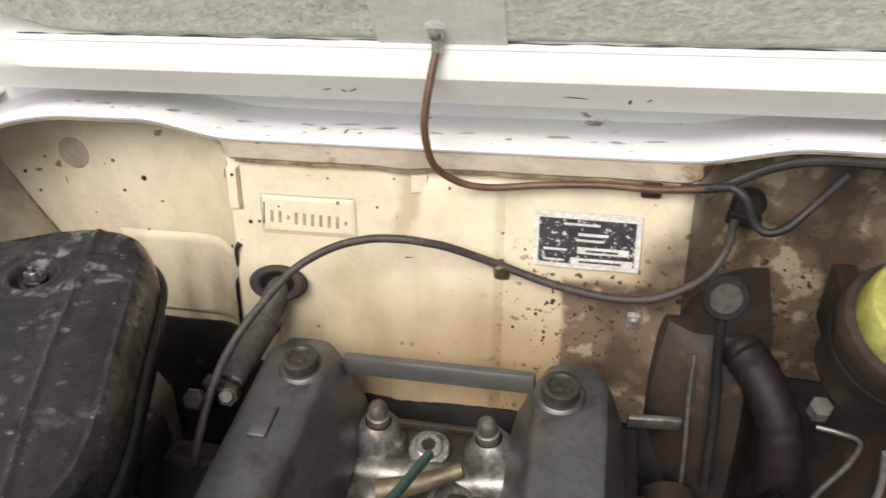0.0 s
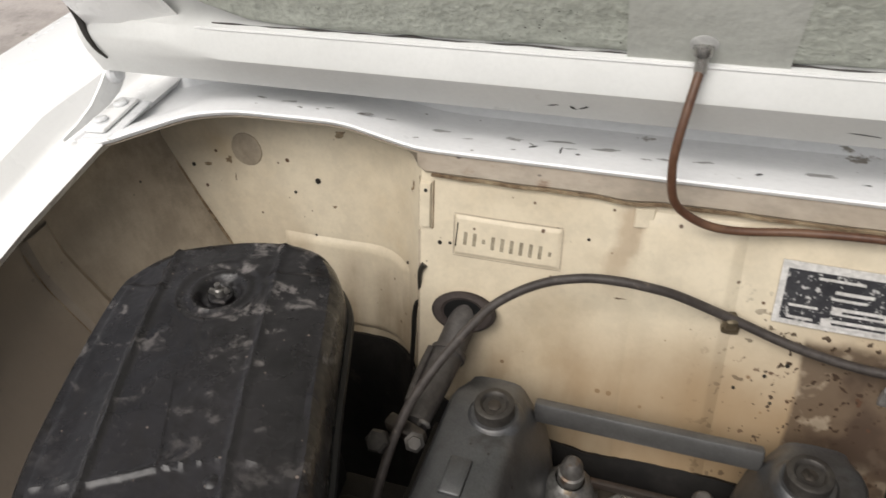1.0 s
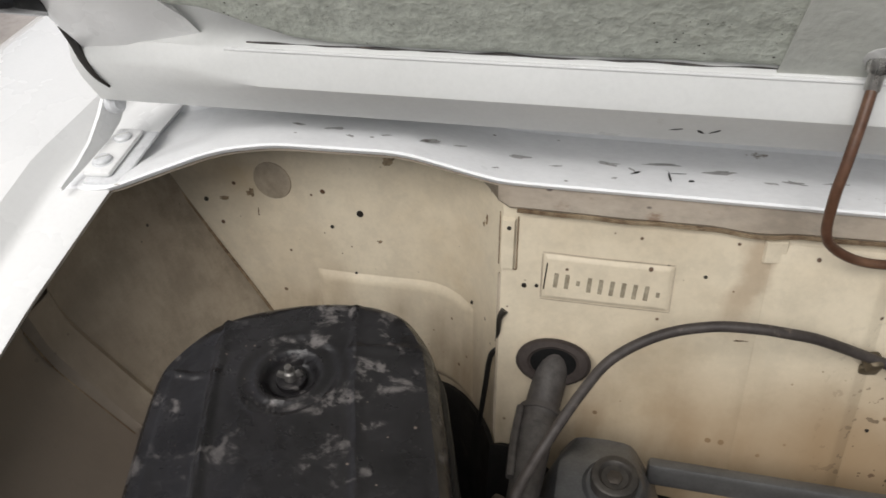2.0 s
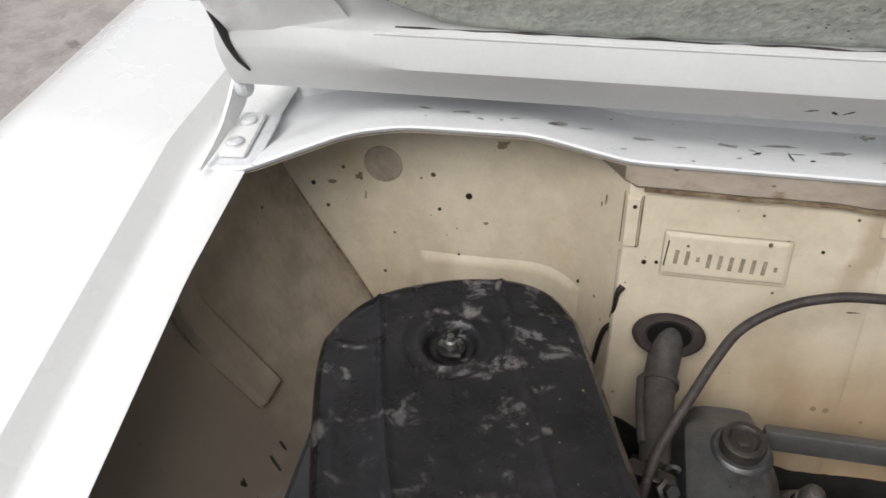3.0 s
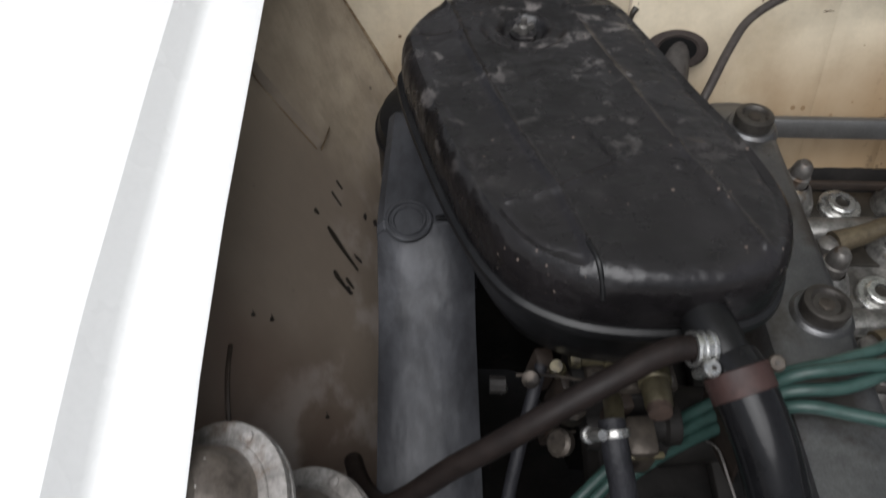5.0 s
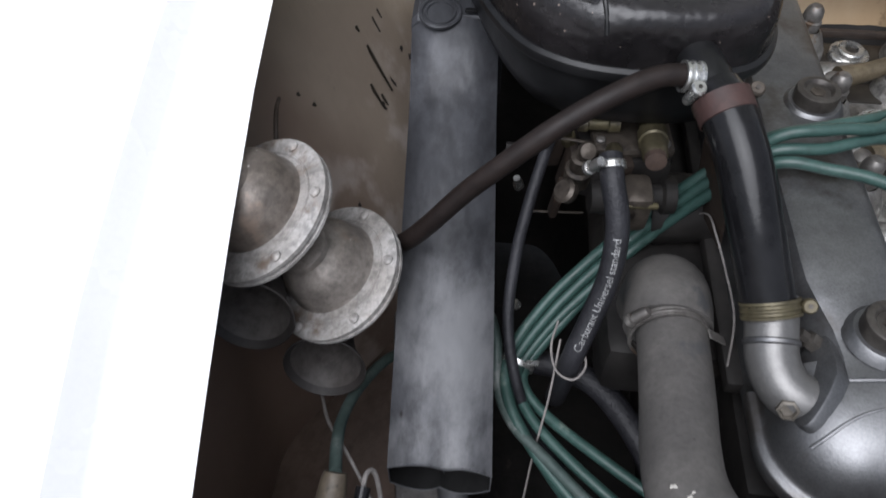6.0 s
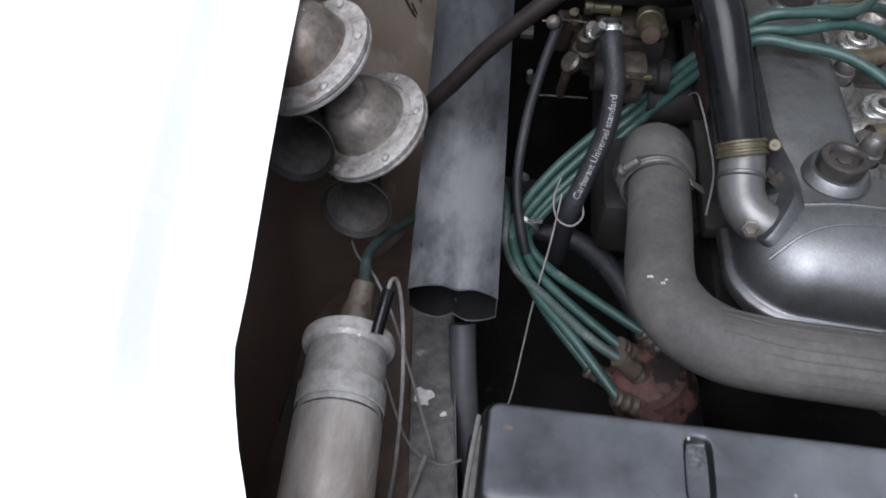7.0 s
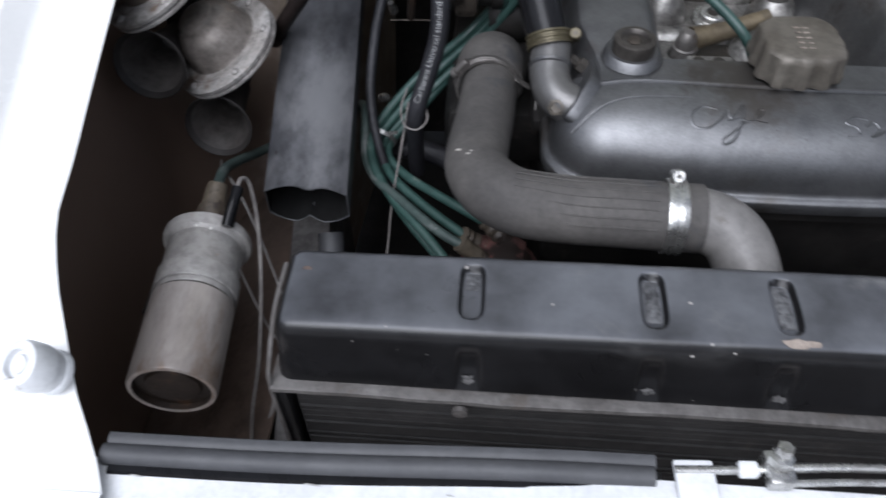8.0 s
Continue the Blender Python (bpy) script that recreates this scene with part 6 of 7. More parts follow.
part("banjo", lathe([(0.0, 0), (0.0080, 0), (0.0088, 0.006), (0.0065, 0.008), (0, 0.008)], (-0.352, 0.072, 0.770), (-0.6, -0.3, 0.6), 14), CARB, carbs)
part("linkage_rod", tube([(-0.380, 0.112, 0.780), (-0.36, 0.110, 0.784), (-0.338, 0.106, 0.785)], 0.0010, 6, 4), CARB, carbs)
part("linkage_rod", tube([(-0.378, 0.112, 0.706), (-0.355, 0.112, 0.707), (-0.333, 0.114, 0.706)], 0.0010, 6, 4), CARB, carbs)
part("brass_tee", lathe([(0, -0.014), (0.0062, -0.014), (0.0066, -0.008), (0.0052, -0.007), (0.0052, 0.006), (0.0066, 0.007), (0.0066, 0.014), (0, 0.014)], (-0.334, 0.118, 0.793), (1, 0.05, 0.02), 14), OLIVE, carbs, "dull brass fuel tee")
part("olive_body", block((0.020, 0.026, 0.036), (-0.306, 0.078, 0.758), (6, 0, 4), 0.005), CARB, carbs, "oily brass-toned pump body")
part("body_rib", block((0.027, 0.004, 0.004), (-0.306, 0.0655, 0.768), (6, 0, 4), 0.0012), OLIVE, carbs)
part("side_plate", block((0.003, 0.050, 0.060), (-0.252, 0.090, 0.760), (0, -8, 12), 0.001), BROWN_OILY, carbs, "brown bracket plate beside the hose")
for x, y, z, sx, sy, sz in ((-0.362, 0.128, 0.762, 0.012, 0.018, 0.030), (-0.350, 0.118, 0.750, 0.008, 0.014, 0.045), (-0.318, 0.098, 0.768, 0.016, 0.012, 0.024), (-0.356, 0.100, 0.735, 0.006, 0.010, 0.040)):
    part("throttle_bracket", block((sx, sy, sz), (x, y, z), (8, 5, 12), 0.002), BROWN_OILY, carbs)
part("link_ball", lathe([(0, 0), (0.0055, 0.001), (0.0070, 0.005), (0.0055, 0.009), (0, 0.010)], (-0.342, 0.098, 0.784), (0.1, -0.7, 0.7), 14), CARB, carbs)
part("link_joint", lathe([(0, 0), (0.0058, 0), (0.0058, 0.007), (0.004, 0.008), (0, 0.008)], (-0.370, 0.112, 0.778), (-0.2, -0.7, 0.7), 10), CARB, carbs)
part("linkage_knob", lathe([(0, 0), (0.006, 0), (0.006, 0.010), (0, 0.010)], (-0.386, 0.112, 0.768), (-1, 0, 0), 10), DARK_METAL, carbs)
part("manifold", block((0.10, 0.34, 0.06), (-0.270, 0.165, 0.665), (0, 0, 0), 0.015), DARK_METAL, carbs)
part("bright_screw", lathe([(0, 0), (0.0045, 0), (0.0045, 0.006), (0.003, 0.010), (0.003, 0.014), (0, 0.014)], (-0.382, 0.160, 0.684), (-0.2, -0.3, 1), 10), STEEL, carbs)
part("bright_screw", lathe([(0, 0), (0.0045, 0), (0.0045, 0.006), (0.003, 0.010), (0, 0.010)], (-0.384, 0.060, 0.655), (0.6, -0.5, 0.5), 10), STEEL, carbs)

# ---- distributor ----
dist = thing("distributor", (-0.285, -0.13, 0.55), "dull red distributor with green leads plugged in", "distributor")
DA = Vector((-0.45, 0.05, 0.89)).normalized()
part("body", lathe([(0.0, 0), (0.026, 0), (0.031, 0.03), (0.031, 0.05), (0.028, 0.055), (0, 0.055)], Vector((-0.272, -0.112, 0.624)) - DA * 0.075, DA, 24), DARK_METAL, dist)
part("cap", lathe([(0.0, -0.022), (0.034, -0.022), (0.034, -0.012), (0.031, -0.006), (0.031, 0.004), (0.027, 0.010), (0.020, 0.013), (0, 0.014)], Vector((-0.272, -0.112, 0.624)), DA, 26), RED_CAP, dist, "dull red plastic cap")
TOWERS = [Vector(q) + Vector((0.004, -0.004, -0.008)) for q in ((-0.2985, -0.1090, 0.6240), (-0.2800, -0.1350, 0.6330), (-0.2850, -0.0930, 0.6380), (-0.2650, -0.0930, 0.6450), (-0.2790, -0.1130, 0.6380))]
for q in TOWERS:
    part("terminal", lathe([(0.0, -0.014), (0.0090, -0.014), (0.0082, 0.004), (0.0070, 0.008), (0, 0.008)], q, (-0.62, 0.05, 0.55), 16), RED_CAP, dist)

# ---- hoses and clamps ----


def worm_clamp(parent, at, axis, r, width=0.009, screw=(0, 0, 1), mat=None, label="bright worm-drive hose clamp"):
    """A grooved band round a hose with its screw housing and slotted screw."""
    mat = mat or STEEL
    a = Vector(axis).normalized()
    w = width / 2
    prof = [(r - 0.0005, -w), (r + 0.0014, -w), (r + 0.0016, -w * 0.7), (r + 0.0008, -w * 0.55), (r + 0.0008, -w * 0.25), (r + 0.0015, -w * 0.1), (r + 0.0015, w * 0.1), (r + 0.0008, w * 0.25), (r + 0.0008, w * 0.55), (r + 0.0016, w * 0.7), (r + 0.0014, w), (r - 0.0005, w)]
    band = part("hose_clamp", lathe(prof, at, a, 36, False), mat, parent, label)
    s = Vector(screw)
    s = (s - a * s.dot(a)).normalized()
    c = Vector(at) + s * (r + 0.0036)
    side = a.cross(s)
    part("clamp_screw", join(lathe([(0, -0.0075), (0.0030, -0.0075), (0.0034, -0.006), (0.0034, 0.0035), (0.0026, 0.004), (0.0026, 0.005), (0.0046, 0.0055), (0.0046, 0.0085), (0.0036, 0.0098), (0, 0.0098)], c, side, 14)), mat, band)
    part("screw_slot", lathe([(0.0014, 0.0), (0.0014, 0.0005), (0, 0.0005)], c + side * 0.0098, side, 6), BOLT_DARK, band)
    return band


top_hose = thing("radiator_hose", (-0.285, -0.10, 0.72), "dusty grey rubber top radiator hose bent round to the tank", "hose")
part("hose", tube([(-0.281, 0.004, 0.724), (-0.282, -0.022, 0.727), (-0.284, -0.056, 0.730), (-0.2875, -0.094, 0.736), (-0.287, -0.122, 0.742), (-0.276, -0.146, 0.747), (-0.256, -0.160, 0.749), (-0.228, -0.1645, 0.750), (-0.195, -0.166, 0.7505), (-0.160, -0.1675, 0.751), (-0.142, -0.168, 0.751)], 0.0225, 26, 7), RUBBER_GREY, top_hose)
part("hose_end_dome", tube([(-0.2830, 0.0, 0.7235), (-0.2815, 0.018, 0.7240), (-0.2805, 0.033, 0.715), (-0.2805, 0.037, 0.696), (-0.2805, 0.037, 0.66)], 0.0288, 26, 6), RUBBER_GREY, top_hose, "rounded rubber elbow end")
worm_clamp(top_hose, (-0.2835, -0.006, 0.7245), (0.03, -1, 0.06), 0.0245, 0.007, (-0.75, 0.1, 0.6), DULL_BOLT, "dull worm-drive hose clamp")
part("clamp_tongue", block((0.016, 0.007, 0.0016), (-0.2555, -0.011, 0.7330), (0, 38, 8), 0.0006, 1), DULL_BOLT, top_hose, "loose end of the clamp band")
worm_clamp(top_hose, (-0.160, -0.1675, 0.751), (1, -0.04, 0.0), 0.0232, 0.012, (0, 0.75, 0.9))
part("tank_neck", tube([(-0.150, -0.168, 0.751), (-0.134, -0.170, 0.7495), (-0.119, -0.178, 0.7430), (-0.110, -0.196, 0.729), (-0.107, -0.222, 0.712), (-0.106, -0.24, 0.70)], 0.0207, 24, 6), NECK, top_hose, "grey metal neck into the tank")
for x, y, z in ((-0.2905, -0.1285, 0.7655), (-0.2865, -0.1275, 0.7658), (-0.293, -0.131, 0.7652), (-0.2835, -0.1300, 0.7655), (-0.300, -0.125, 0.7625)):
    part("paint_fleck", smear((x, y, z - 0.0004), (1, 0.3, 0.05), (-0.3, 1, -0.1), 0.0058, 0.0042, x * 310), PRINT_PALE, top_hose)
# faint moulded ribs along the bent part of the hose
for k in range(7):
    a = -0.5 + 0.28 * k
    q = [(-0.262 + 0.0 * k, -0.158 - 0.0225 * math.sin(a) * 0.9, 0.749 + 0.0228 * math.cos(a)), (-0.228, -0.1645 - 0.0226 * math.sin(a), 0.750 + 0.0226 * math.cos(a)), (-0.195, -0.166 - 0.0226 * math.sin(a), 0.7505 + 0.0226 * math.cos(a)), (-0.172, -0.167 - 0.0225 * math.sin(a), 0.7508 + 0.0225 * math.cos(a))]
    part("moulded_rib", tube(q, 0.0006, 6, 3), RUBBER_GREY, top_hose)

breather = thing("breather_hose", (-0.26, 0.02, 0.82), "shiny black breather hose from air cleaner to cam cover", "hose")
part("hose", tube([(-0.2785, 0.074, 0.858), (-0.2735, 0.060, 0.856), (-0.264, 0.036, 0.842), (-0.254, 0.010, 0.817), (-0.244, -0.010, 0.791), (-0.239, -0.019, 0.779)], 0.0155, 22, 8), RUBBER_BLACK, breather)
part("tape_ring", lathe([(0.0157, -0.007), (0.0168, -0.0065), (0.0168, 0.0065), (0.0157, 0.007)], (-0.2745, 0.0625, 0.8565), (0.32, -0.85, -0.40), 24, False), TAPE, breather, "brown tape ring")
worm_clamp(breather, (-0.2385, -0.0195, 0.779), (0.18, -0.72, -0.62), 0.0158, 0.010, (0.9, 0.1, 0.25), OLIVE, "dull brownish hose clamp")
worm_clamp(breather, (-0.276, 0.066, 0.857), (0.32, -0.85, -0.40), 0.0150, 0.006, (0.9, 0.3, 0.2), CARB, "dull hose clamp")

heater_hose = thing("vent_hose", (-0.38, 0.03, 0.80), "perished brown-black rubber hose crossing over the duct", "hose")
part("hose", tube([(-0.2880, 0.077, 0.866), (-0.312, 0.072, 0.869), (-0.342, 0.058, 0.862), (-0.370, 0.048, 0.846), (-0.396, 0.042, 0.823), (-0.420, 0.040, 0.797), (-0.443, 0.037, 0.768), (-0.458, 0.040, 0.747), (-0.4685, 0.052, 0.728), (-0.4790, 0.070, 0.712), (-0.488, 0.095, 0.69)], 0.0066, 18, 7), RUBBER_BROWN, heater_hose)
worm_clamp(heater_hose, (-0.2945, 0.0755, 0.867), (-1, -0.14, 0.15), 0.0078, 0.011, (-0.1, -0.9, -0.35))

fuel = thing("fuel_hose", (-0.335, 0.02, 0.76), "black braided fuel hose with white lettering", "hose")
fuel_pts = [(-0.3318, 0.064, 0.813), (-0.3300, 0.048, 0.806), (-0.3242, 0.032, 0.785), (-0.3250, 0.016, 0.756), (-0.3330, 0.001, 0.728), (-0.341, -0.012, 0.705), (-0.344, -0.014, 0.68), (-0.345, 0.0, 0.62)]
part("hose", tube(fuel_pts, 0.0076, 16, 8), FUEL_RUBBER, fuel)
worm_clamp(fuel, (-0.3312, 0.057, 0.8110), (0.1, -0.85, -0.5), 0.0077, 0.0045, (-1, -0.25, 0.3))
# lettering along the hose
fr = frames_along(smooth_path(fuel_pts[1:7], 30))
lens = [0.0]
for a, b in zip(fr, fr[1:]):
    lens.append(lens[-1] + (b[0] - a[0]).length)


def on_hose(s, h):
    """Length s from the lower end, h across, on the side that faces forward and up."""
    s = lens[-1] - s
    i = max(0, min(len(fr) - 2, next((k for k in range(len(lens) - 1) if lens[k + 1] >= s), len(fr) - 2)))
    q, t, _, _ = fr[i]
    q = q + t * (s - lens[i])
    face = Vector((-0.12, -0.75, 0.66))
    face = (face - t * face.dot(t)).normalized()
    side = face.cross(t)
    a = h / 0.0081
    return q + 0.0081 * (face * math.cos(a) - side * math.sin(a))


bm = lettering("Carburant Universel standard", 0.0074)
wid = max(v.co.x for v in bm.verts)
for v in bm.verts:
    v.co = on_hose(0.030 + v.co.x * 0.082 / wid, (v.co.y - 0.0026))
part("lettering", bm, PRINT, fuel, "small white printed letters")

vac = thing("vacuum_hose", (-0.385, 0.04, 0.70), "thin grey-black vacuum hose beside the duct", "hose")
part("hose", tube([(-0.364, 0.120, 0.779), (-0.370, 0.100, 0.772), (-0.378, 0.074, 0.752), (-0.384, 0.050, 0.725), (-0.386, 0.020, 0.690), (-0.378, -0.008, 0.66), (-0.362, -0.030, 0.625), (-0.33, -0.05, 0.58)], 0.0042, 12, 7), FUEL_RUBBER, vac)

lower = thing("water_hose", (-0.33, -0.07, 0.58), "dark rubber water hose low in the bay", "hose")
part("hose", tube([(-0.390, 0.040, 0.610), (-0.365, 0.032, 0.618), (-0.338, 0.026, 0.620), (-0.312, 0.012, 0.620), (-0.289, -0.018, 0.618), (-0.272, -0.048, 0.608), (-0.262, -0.07, 0.59)], 0.0098, 16, 7), FUEL_RUBBER, lower)
low2 = thing("water_hose", (-0.40, -0.12, 0.50), "dark rubber hose running down past the duct", "hose")
part("hose", tube([(-0.418, -0.065, 0.60), (-0.412, -0.10, 0.57), (-0.402, -0.14, 0.53), (-0.386, -0.175, 0.50), (-0.36, -0.20, 0.46)], 0.0115, 16, 7), RUBBER_SEAL, low2)

# ---- ignition leads ----
def lead(tower, pts, label="green rubber ignition lead", r=0.0041, mat=None):
    """A lead from a distributor tower, with its pale boot at the lower end."""
    foot = tower
    ob = thing("ignition_lead", foot, label, "ignition lead", "ignition leads")
    part("lead", tube(pts, r, 12, 8), mat or GREEN, ob)
    d = (Vector(pts[0]) - Vector(foot)).normalized()
    a = Vector(foot)
    part("boot", tube([a, a + d * 0.008, a + d * 0.016, Vector(pts[0]) + d * 0.004], 0.0068, 14, 4, lambda s: 1.15 - 0.12 * s + 0.10 * math.sin(s * 22)), PALE_BOOT, ob, "yellowed brass-coloured boot")
    return ob


tie_at = Vector((-0.378, 0.009, 0.650))
OVER = (
    [(-0.345, -0.074, 0.630), (-0.368, -0.044, 0.640), (-0.381, -0.018, 0.646), (-0.379, 0.008, 0.653), (-0.355, 0.042, 0.668), (-0.325, 0.070, 0.688), (-0.296, 0.092, 0.706), (-0.262, 0.098, 0.752), (-0.226, 0.094, 0.796), (-0.19, 0.096, 0.801), (-0.15, 0.112, 0.799), (-0.105, 0.135, 0.775), (-0.068, 0.118, 0.745)],
    [(-0.330, -0.096, 0.642), (-0.362, -0.058, 0.645), (-0.382, -0.022, 0.651), (-0.383, 0.010, 0.658), (-0.360, 0.046, 0.674), (-0.328, 0.076, 0.694), (-0.298, 0.098, 0.712), (-0.262, 0.104, 0.758), (-0.226, 0.104, 0.799), (-0.188, 0.112, 0.806), (-0.148, 0.130, 0.802), (-0.10, 0.18, 0.775), (-0.066, 0.212, 0.745)],
    [(-0.334, -0.064, 0.642), (-0.362, -0.034, 0.642), (-0.375, -0.010, 0.645), (-0.373, 0.010, 0.648), (-0.350, 0.040, 0.662), (-0.320, 0.066, 0.682), (-0.292, 0.088, 0.702), (-0.258, 0.092, 0.750), (-0.224, 0.086, 0.794), (-0.19, 0.080, 0.798), (-0.155, 0.070, 0.797), (-0.12, 0.050, 0.785), (-0.088, 0.020, 0.768), (-0.072, 0.008, 0.745)],
    [(-0.320, -0.056, 0.645), (-0.352, -0.028, 0.640), (-0.370, -0.006, 0.642), (-0.368, 0.012, 0.646), (-0.345, 0.040, 0.660), (-0.318, 0.068, 0.680), (-0.290, 0.092, 0.700), (-0.256, 0.100, 0.752), (-0.224, 0.100, 0.803), (-0.186, 0.104, 0.811), (-0.146, 0.120, 0.806), (-0.09, 0.22, 0.775), (-0.062, 0.312, 0.745)],
)
STARTS = ((-0.3140, -0.1090, 0.6220), (-0.2950, -0.1380, 0.6330), (-0.2950, -0.0980, 0.6420), (-0.2770, -0.0880, 0.6480))
for tower, start, pts in zip(TOWERS, STARTS, OVER):
    lead(tower, [start] + pts)
lead(TOWERS[4], [(-0.2960, -0.1150, 0.650), (-0.318, -0.100, 0.650), (-0.352, -0.066, 0.648), (-0.378, -0.038, 0.646), (-0.390, -0.010, 0.650), (-0.393, 0.02, 0.664), (-0.402, 0.05, 0.655), (-0.42, 0.055, 0.630), (-0.448, 0.042, 0.615), (-0.474, 0.016, 0.632), (-0.489, -0.020, 0.650), (-0.493, -0.055, 0.672), (-0.4905, -0.083, 0.690), (-0.4860, -0.108, 0.7000)], "dusty green rubber lead running under the duct to the coil", mat=GREEN_DUSTY)
tie = thing("cable_tie", tie_at, "bright metal tie round the green leads", "cable tie")
part("band", lathe([(0.0125, -0.002), (0.0135, -0.002), (0.0135, 0.002), (0.0125, 0.002)], tie_at + Vector((0.001, -0.002, 0.002)), (0.3, 0.9, 0.35), 20, False), STEEL, tie)
part("tail", block((0.010, 0.004, 0.0012), tie_at + Vector((0.012, -0.006, 0.012)), (10, -20, -15), 0.0004, 1), STEEL, tie)

# ---- small wires ----
def wire(name, pts, r, mat, label, category="wire"):
    ob = thing(name, pts[0], label, category)
    part("strand", tube(pts, r, 8, 6), mat, ob)
    return ob


wire("wire_hook", [(-0.352, 0.012, 0.705), (-0.356, -0.004, 0.697), (-0.352, -0.020, 0.692), (-0.341, -0.026, 0.692), (-0.333, -0.018, 0.695), (-0.334, -0.008, 0.700)], 0.0008, WIRE_GREY, "thin bent wire hook round the fuel hose")
wire("thin_wire", [(-0.350, 0.0, 0.70), (-0.355, -0.03, 0.67), (-0.362, -0.055, 0.63), (-0.366, -0.075, 0.59), (-0.372, -0.105, 0.55), (-0.388, -0.14, 0.51), (-0.40, -0.16, 0.47)], 0.0008, WIRE_GREY, "thin grey wire hanging down from the leads")
wire("wire_loop", [(-0.352, -0.125, 0.56), (-0.356, -0.138, 0.555), (-0.350, -0.150, 0.552), (-0.340, -0.142, 0.556), (-0.338, -0.132, 0.56)], 0.0008, WIRE_GREY, "small loop of thin bare wire")
wire("coil_wire", [(-0.467, -0.121, 0.706), (-0.4655, -0.110, 0.709), (-0.461, -0.108, 0.700), (-0.456, -0.126, 0.672), (-0.452, -0.160, 0.640), (-0.452, -0.20, 0.60), (-0.456, -0.23, 0.57), (-0.46, -0.26, 0.52)], 0.0016, WIRE_GREY, "grey wire leading down from the coil")
wire("coil_wire", [(-0.516, -0.030, 0.650), (-0.503, -0.06, 0.668), (-0.486, -0.085, 0.682), (-0.470, -0.105, 0.668), (-0.456, -0.125, 0.64), (-0.440, -0.15, 0.60), (-0.425, -0.175, 0.565)], 0.0012, WIRE_GREY, "thin brown-grey wire passing the coil")
wire("coil_wire", [(-0.462, -0.165, 0.668), (-0.455, -0.170, 0.63), (-0.448, -0.174, 0.60), (-0.438, -0.178, 0.585), (-0.42, -0.18, 0.575), (-0.405, -0.176, 0.58)], 0.0011, WIRE_GREY, "thin wire twisted to the rail")
wire("split_cable", [(-0.432, -0.178, 0.585), (-0.438, -0.195, 0.572), (-0.443, -0.215, 0.560), (-0.449, -0.24, 0.54), (-0.452, -0.27, 0.51)], 0.0024, WIRE_GREY, "frayed pale wire tied to the rail")
wire("thin_wire", [(-0.290, 0.105, 0.685), (-0.274, 0.107, 0.70), (-0.258, 0.103, 0.72), (-0.2515, 0.086, 0.743), (-0.2500, 0.062, 0.748), (-0.2450, 0.040, 0.740), (-0.2410, 0.007, 0.730), (-0.244, -0.02, 0.71)], 0.0008, WIRE_GREY, "thin pale wire passing behind the hose elbow")
wire("wall_wire", [(-0.556, 0.115, 0.80), (-0.548, 0.085, 0.815), (-0.543, 0.060, 0.81), (-0.540, 0.045, 0.79)], 0.0016, BROWN_OILY, "thin brown horn wire on the inner wing")

# chassis rail under the duct, with a pale blob of sealant
rail = thing("chassis_rail", (-0.435, -0.14, 0.30), "dusty dark chassis rail below the duct", "chassis rail")
part("rail_top", block((0.038, 0.48, 0.26), (-0.4385, -0.10, 0.43), (0, 0, 8), 0.003), RAIL, rail)
part("rail_lip", block((0.0016, 0.48, 0.012), (-0.4200, -0.0975, 0.563), (0, 0, 8), 0.0005, 1), SOLDER, rail)
part("flaked_paint", smear((-0.421, -0.275, 0.5606), (0.2, 1, 0), (1, -0.2, 0), 0.075, 0.026, 6.0), SOLDER, rail, "flaked grey paint at the rail's front")
part("sealant_blob", smear((-0.4440, -0.117, 0.5606), (1, 0.2, 0), (-0.2, 1, 0.1), 0.022, 0.022, 4.0), PAPER_WHITE, rail)
part("sealant_blob", smear((-0.4250, -0.130, 0.5606), (1, 0.2, 0), (-0.2, 1, 0.1), 0.009, 0.007, 9.0), PAPER_WHITE, rail)
lump = thing("bracket_foot", (-0.415, -0.31, 0.62), "grey rounded bracket beside the radiator", "bracket")
part("foot", lathe([(0.024, -0.05), (0.024, 0.0), (0.021, 0.005), (0.010, 0.008), (0, 0.0085)], (-0.418, -0.326, 0.668), (0, 0, 1), 20), RAIL, lump)
part("stay", block((0.03, 0.04, 0.26), (-0.43, -0.315, 0.49), (0, 0, 0), 0.004), RAIL, lump)

# ---- front edge: seal, bump stop, latch rod ----
seal = thing("rubber_seal", (-0.33, -0.346, 0.742), "grey-black rubber sealing strip on the slam panel lip", "rubber seal")


def seal_line(x):
    f = (x + 0.47) / 0.285
    return -0.3425 + 0.0070 * f - 0.0012 * math.sin(f * 5) + 0.0004 * noise.noise(Vector((x * 12, 0, 0))), 0.7455 + 0.0007 * math.sin(f * 4) - 0.0012 * ease(f, 0.85, 1.0)


def seal_part(x, prof):
    y0, z0 = seal_line(x)
    return [Vector((x, y0 + a, z0 + b)) for a, b in prof]


BULB = [(-0.0058 + 0.0058 * math.cos(a), -0.0042 + 0.0060 * math.sin(a)) for a in [2 * math.pi * k / 18 for k in range(18)]]
LIP = [(-0.0022, -0.014), (0.0040, -0.014), (0.0056, -0.006), (0.0056, -0.0012), (0.0046, 0.0002), (0.0022, 0.0004), (-0.0004, -0.0004), (-0.0020, -0.0022)]
FOOT = [(-0.0158, -0.0060), (-0.0146, -0.0042), (-0.0100, -0.0036), (-0.0030, -0.0040), (-0.0030, -0.0080), (-0.0148, -0.0080)]
seal_xs = spans(-0.4715, -0.1865, 44)
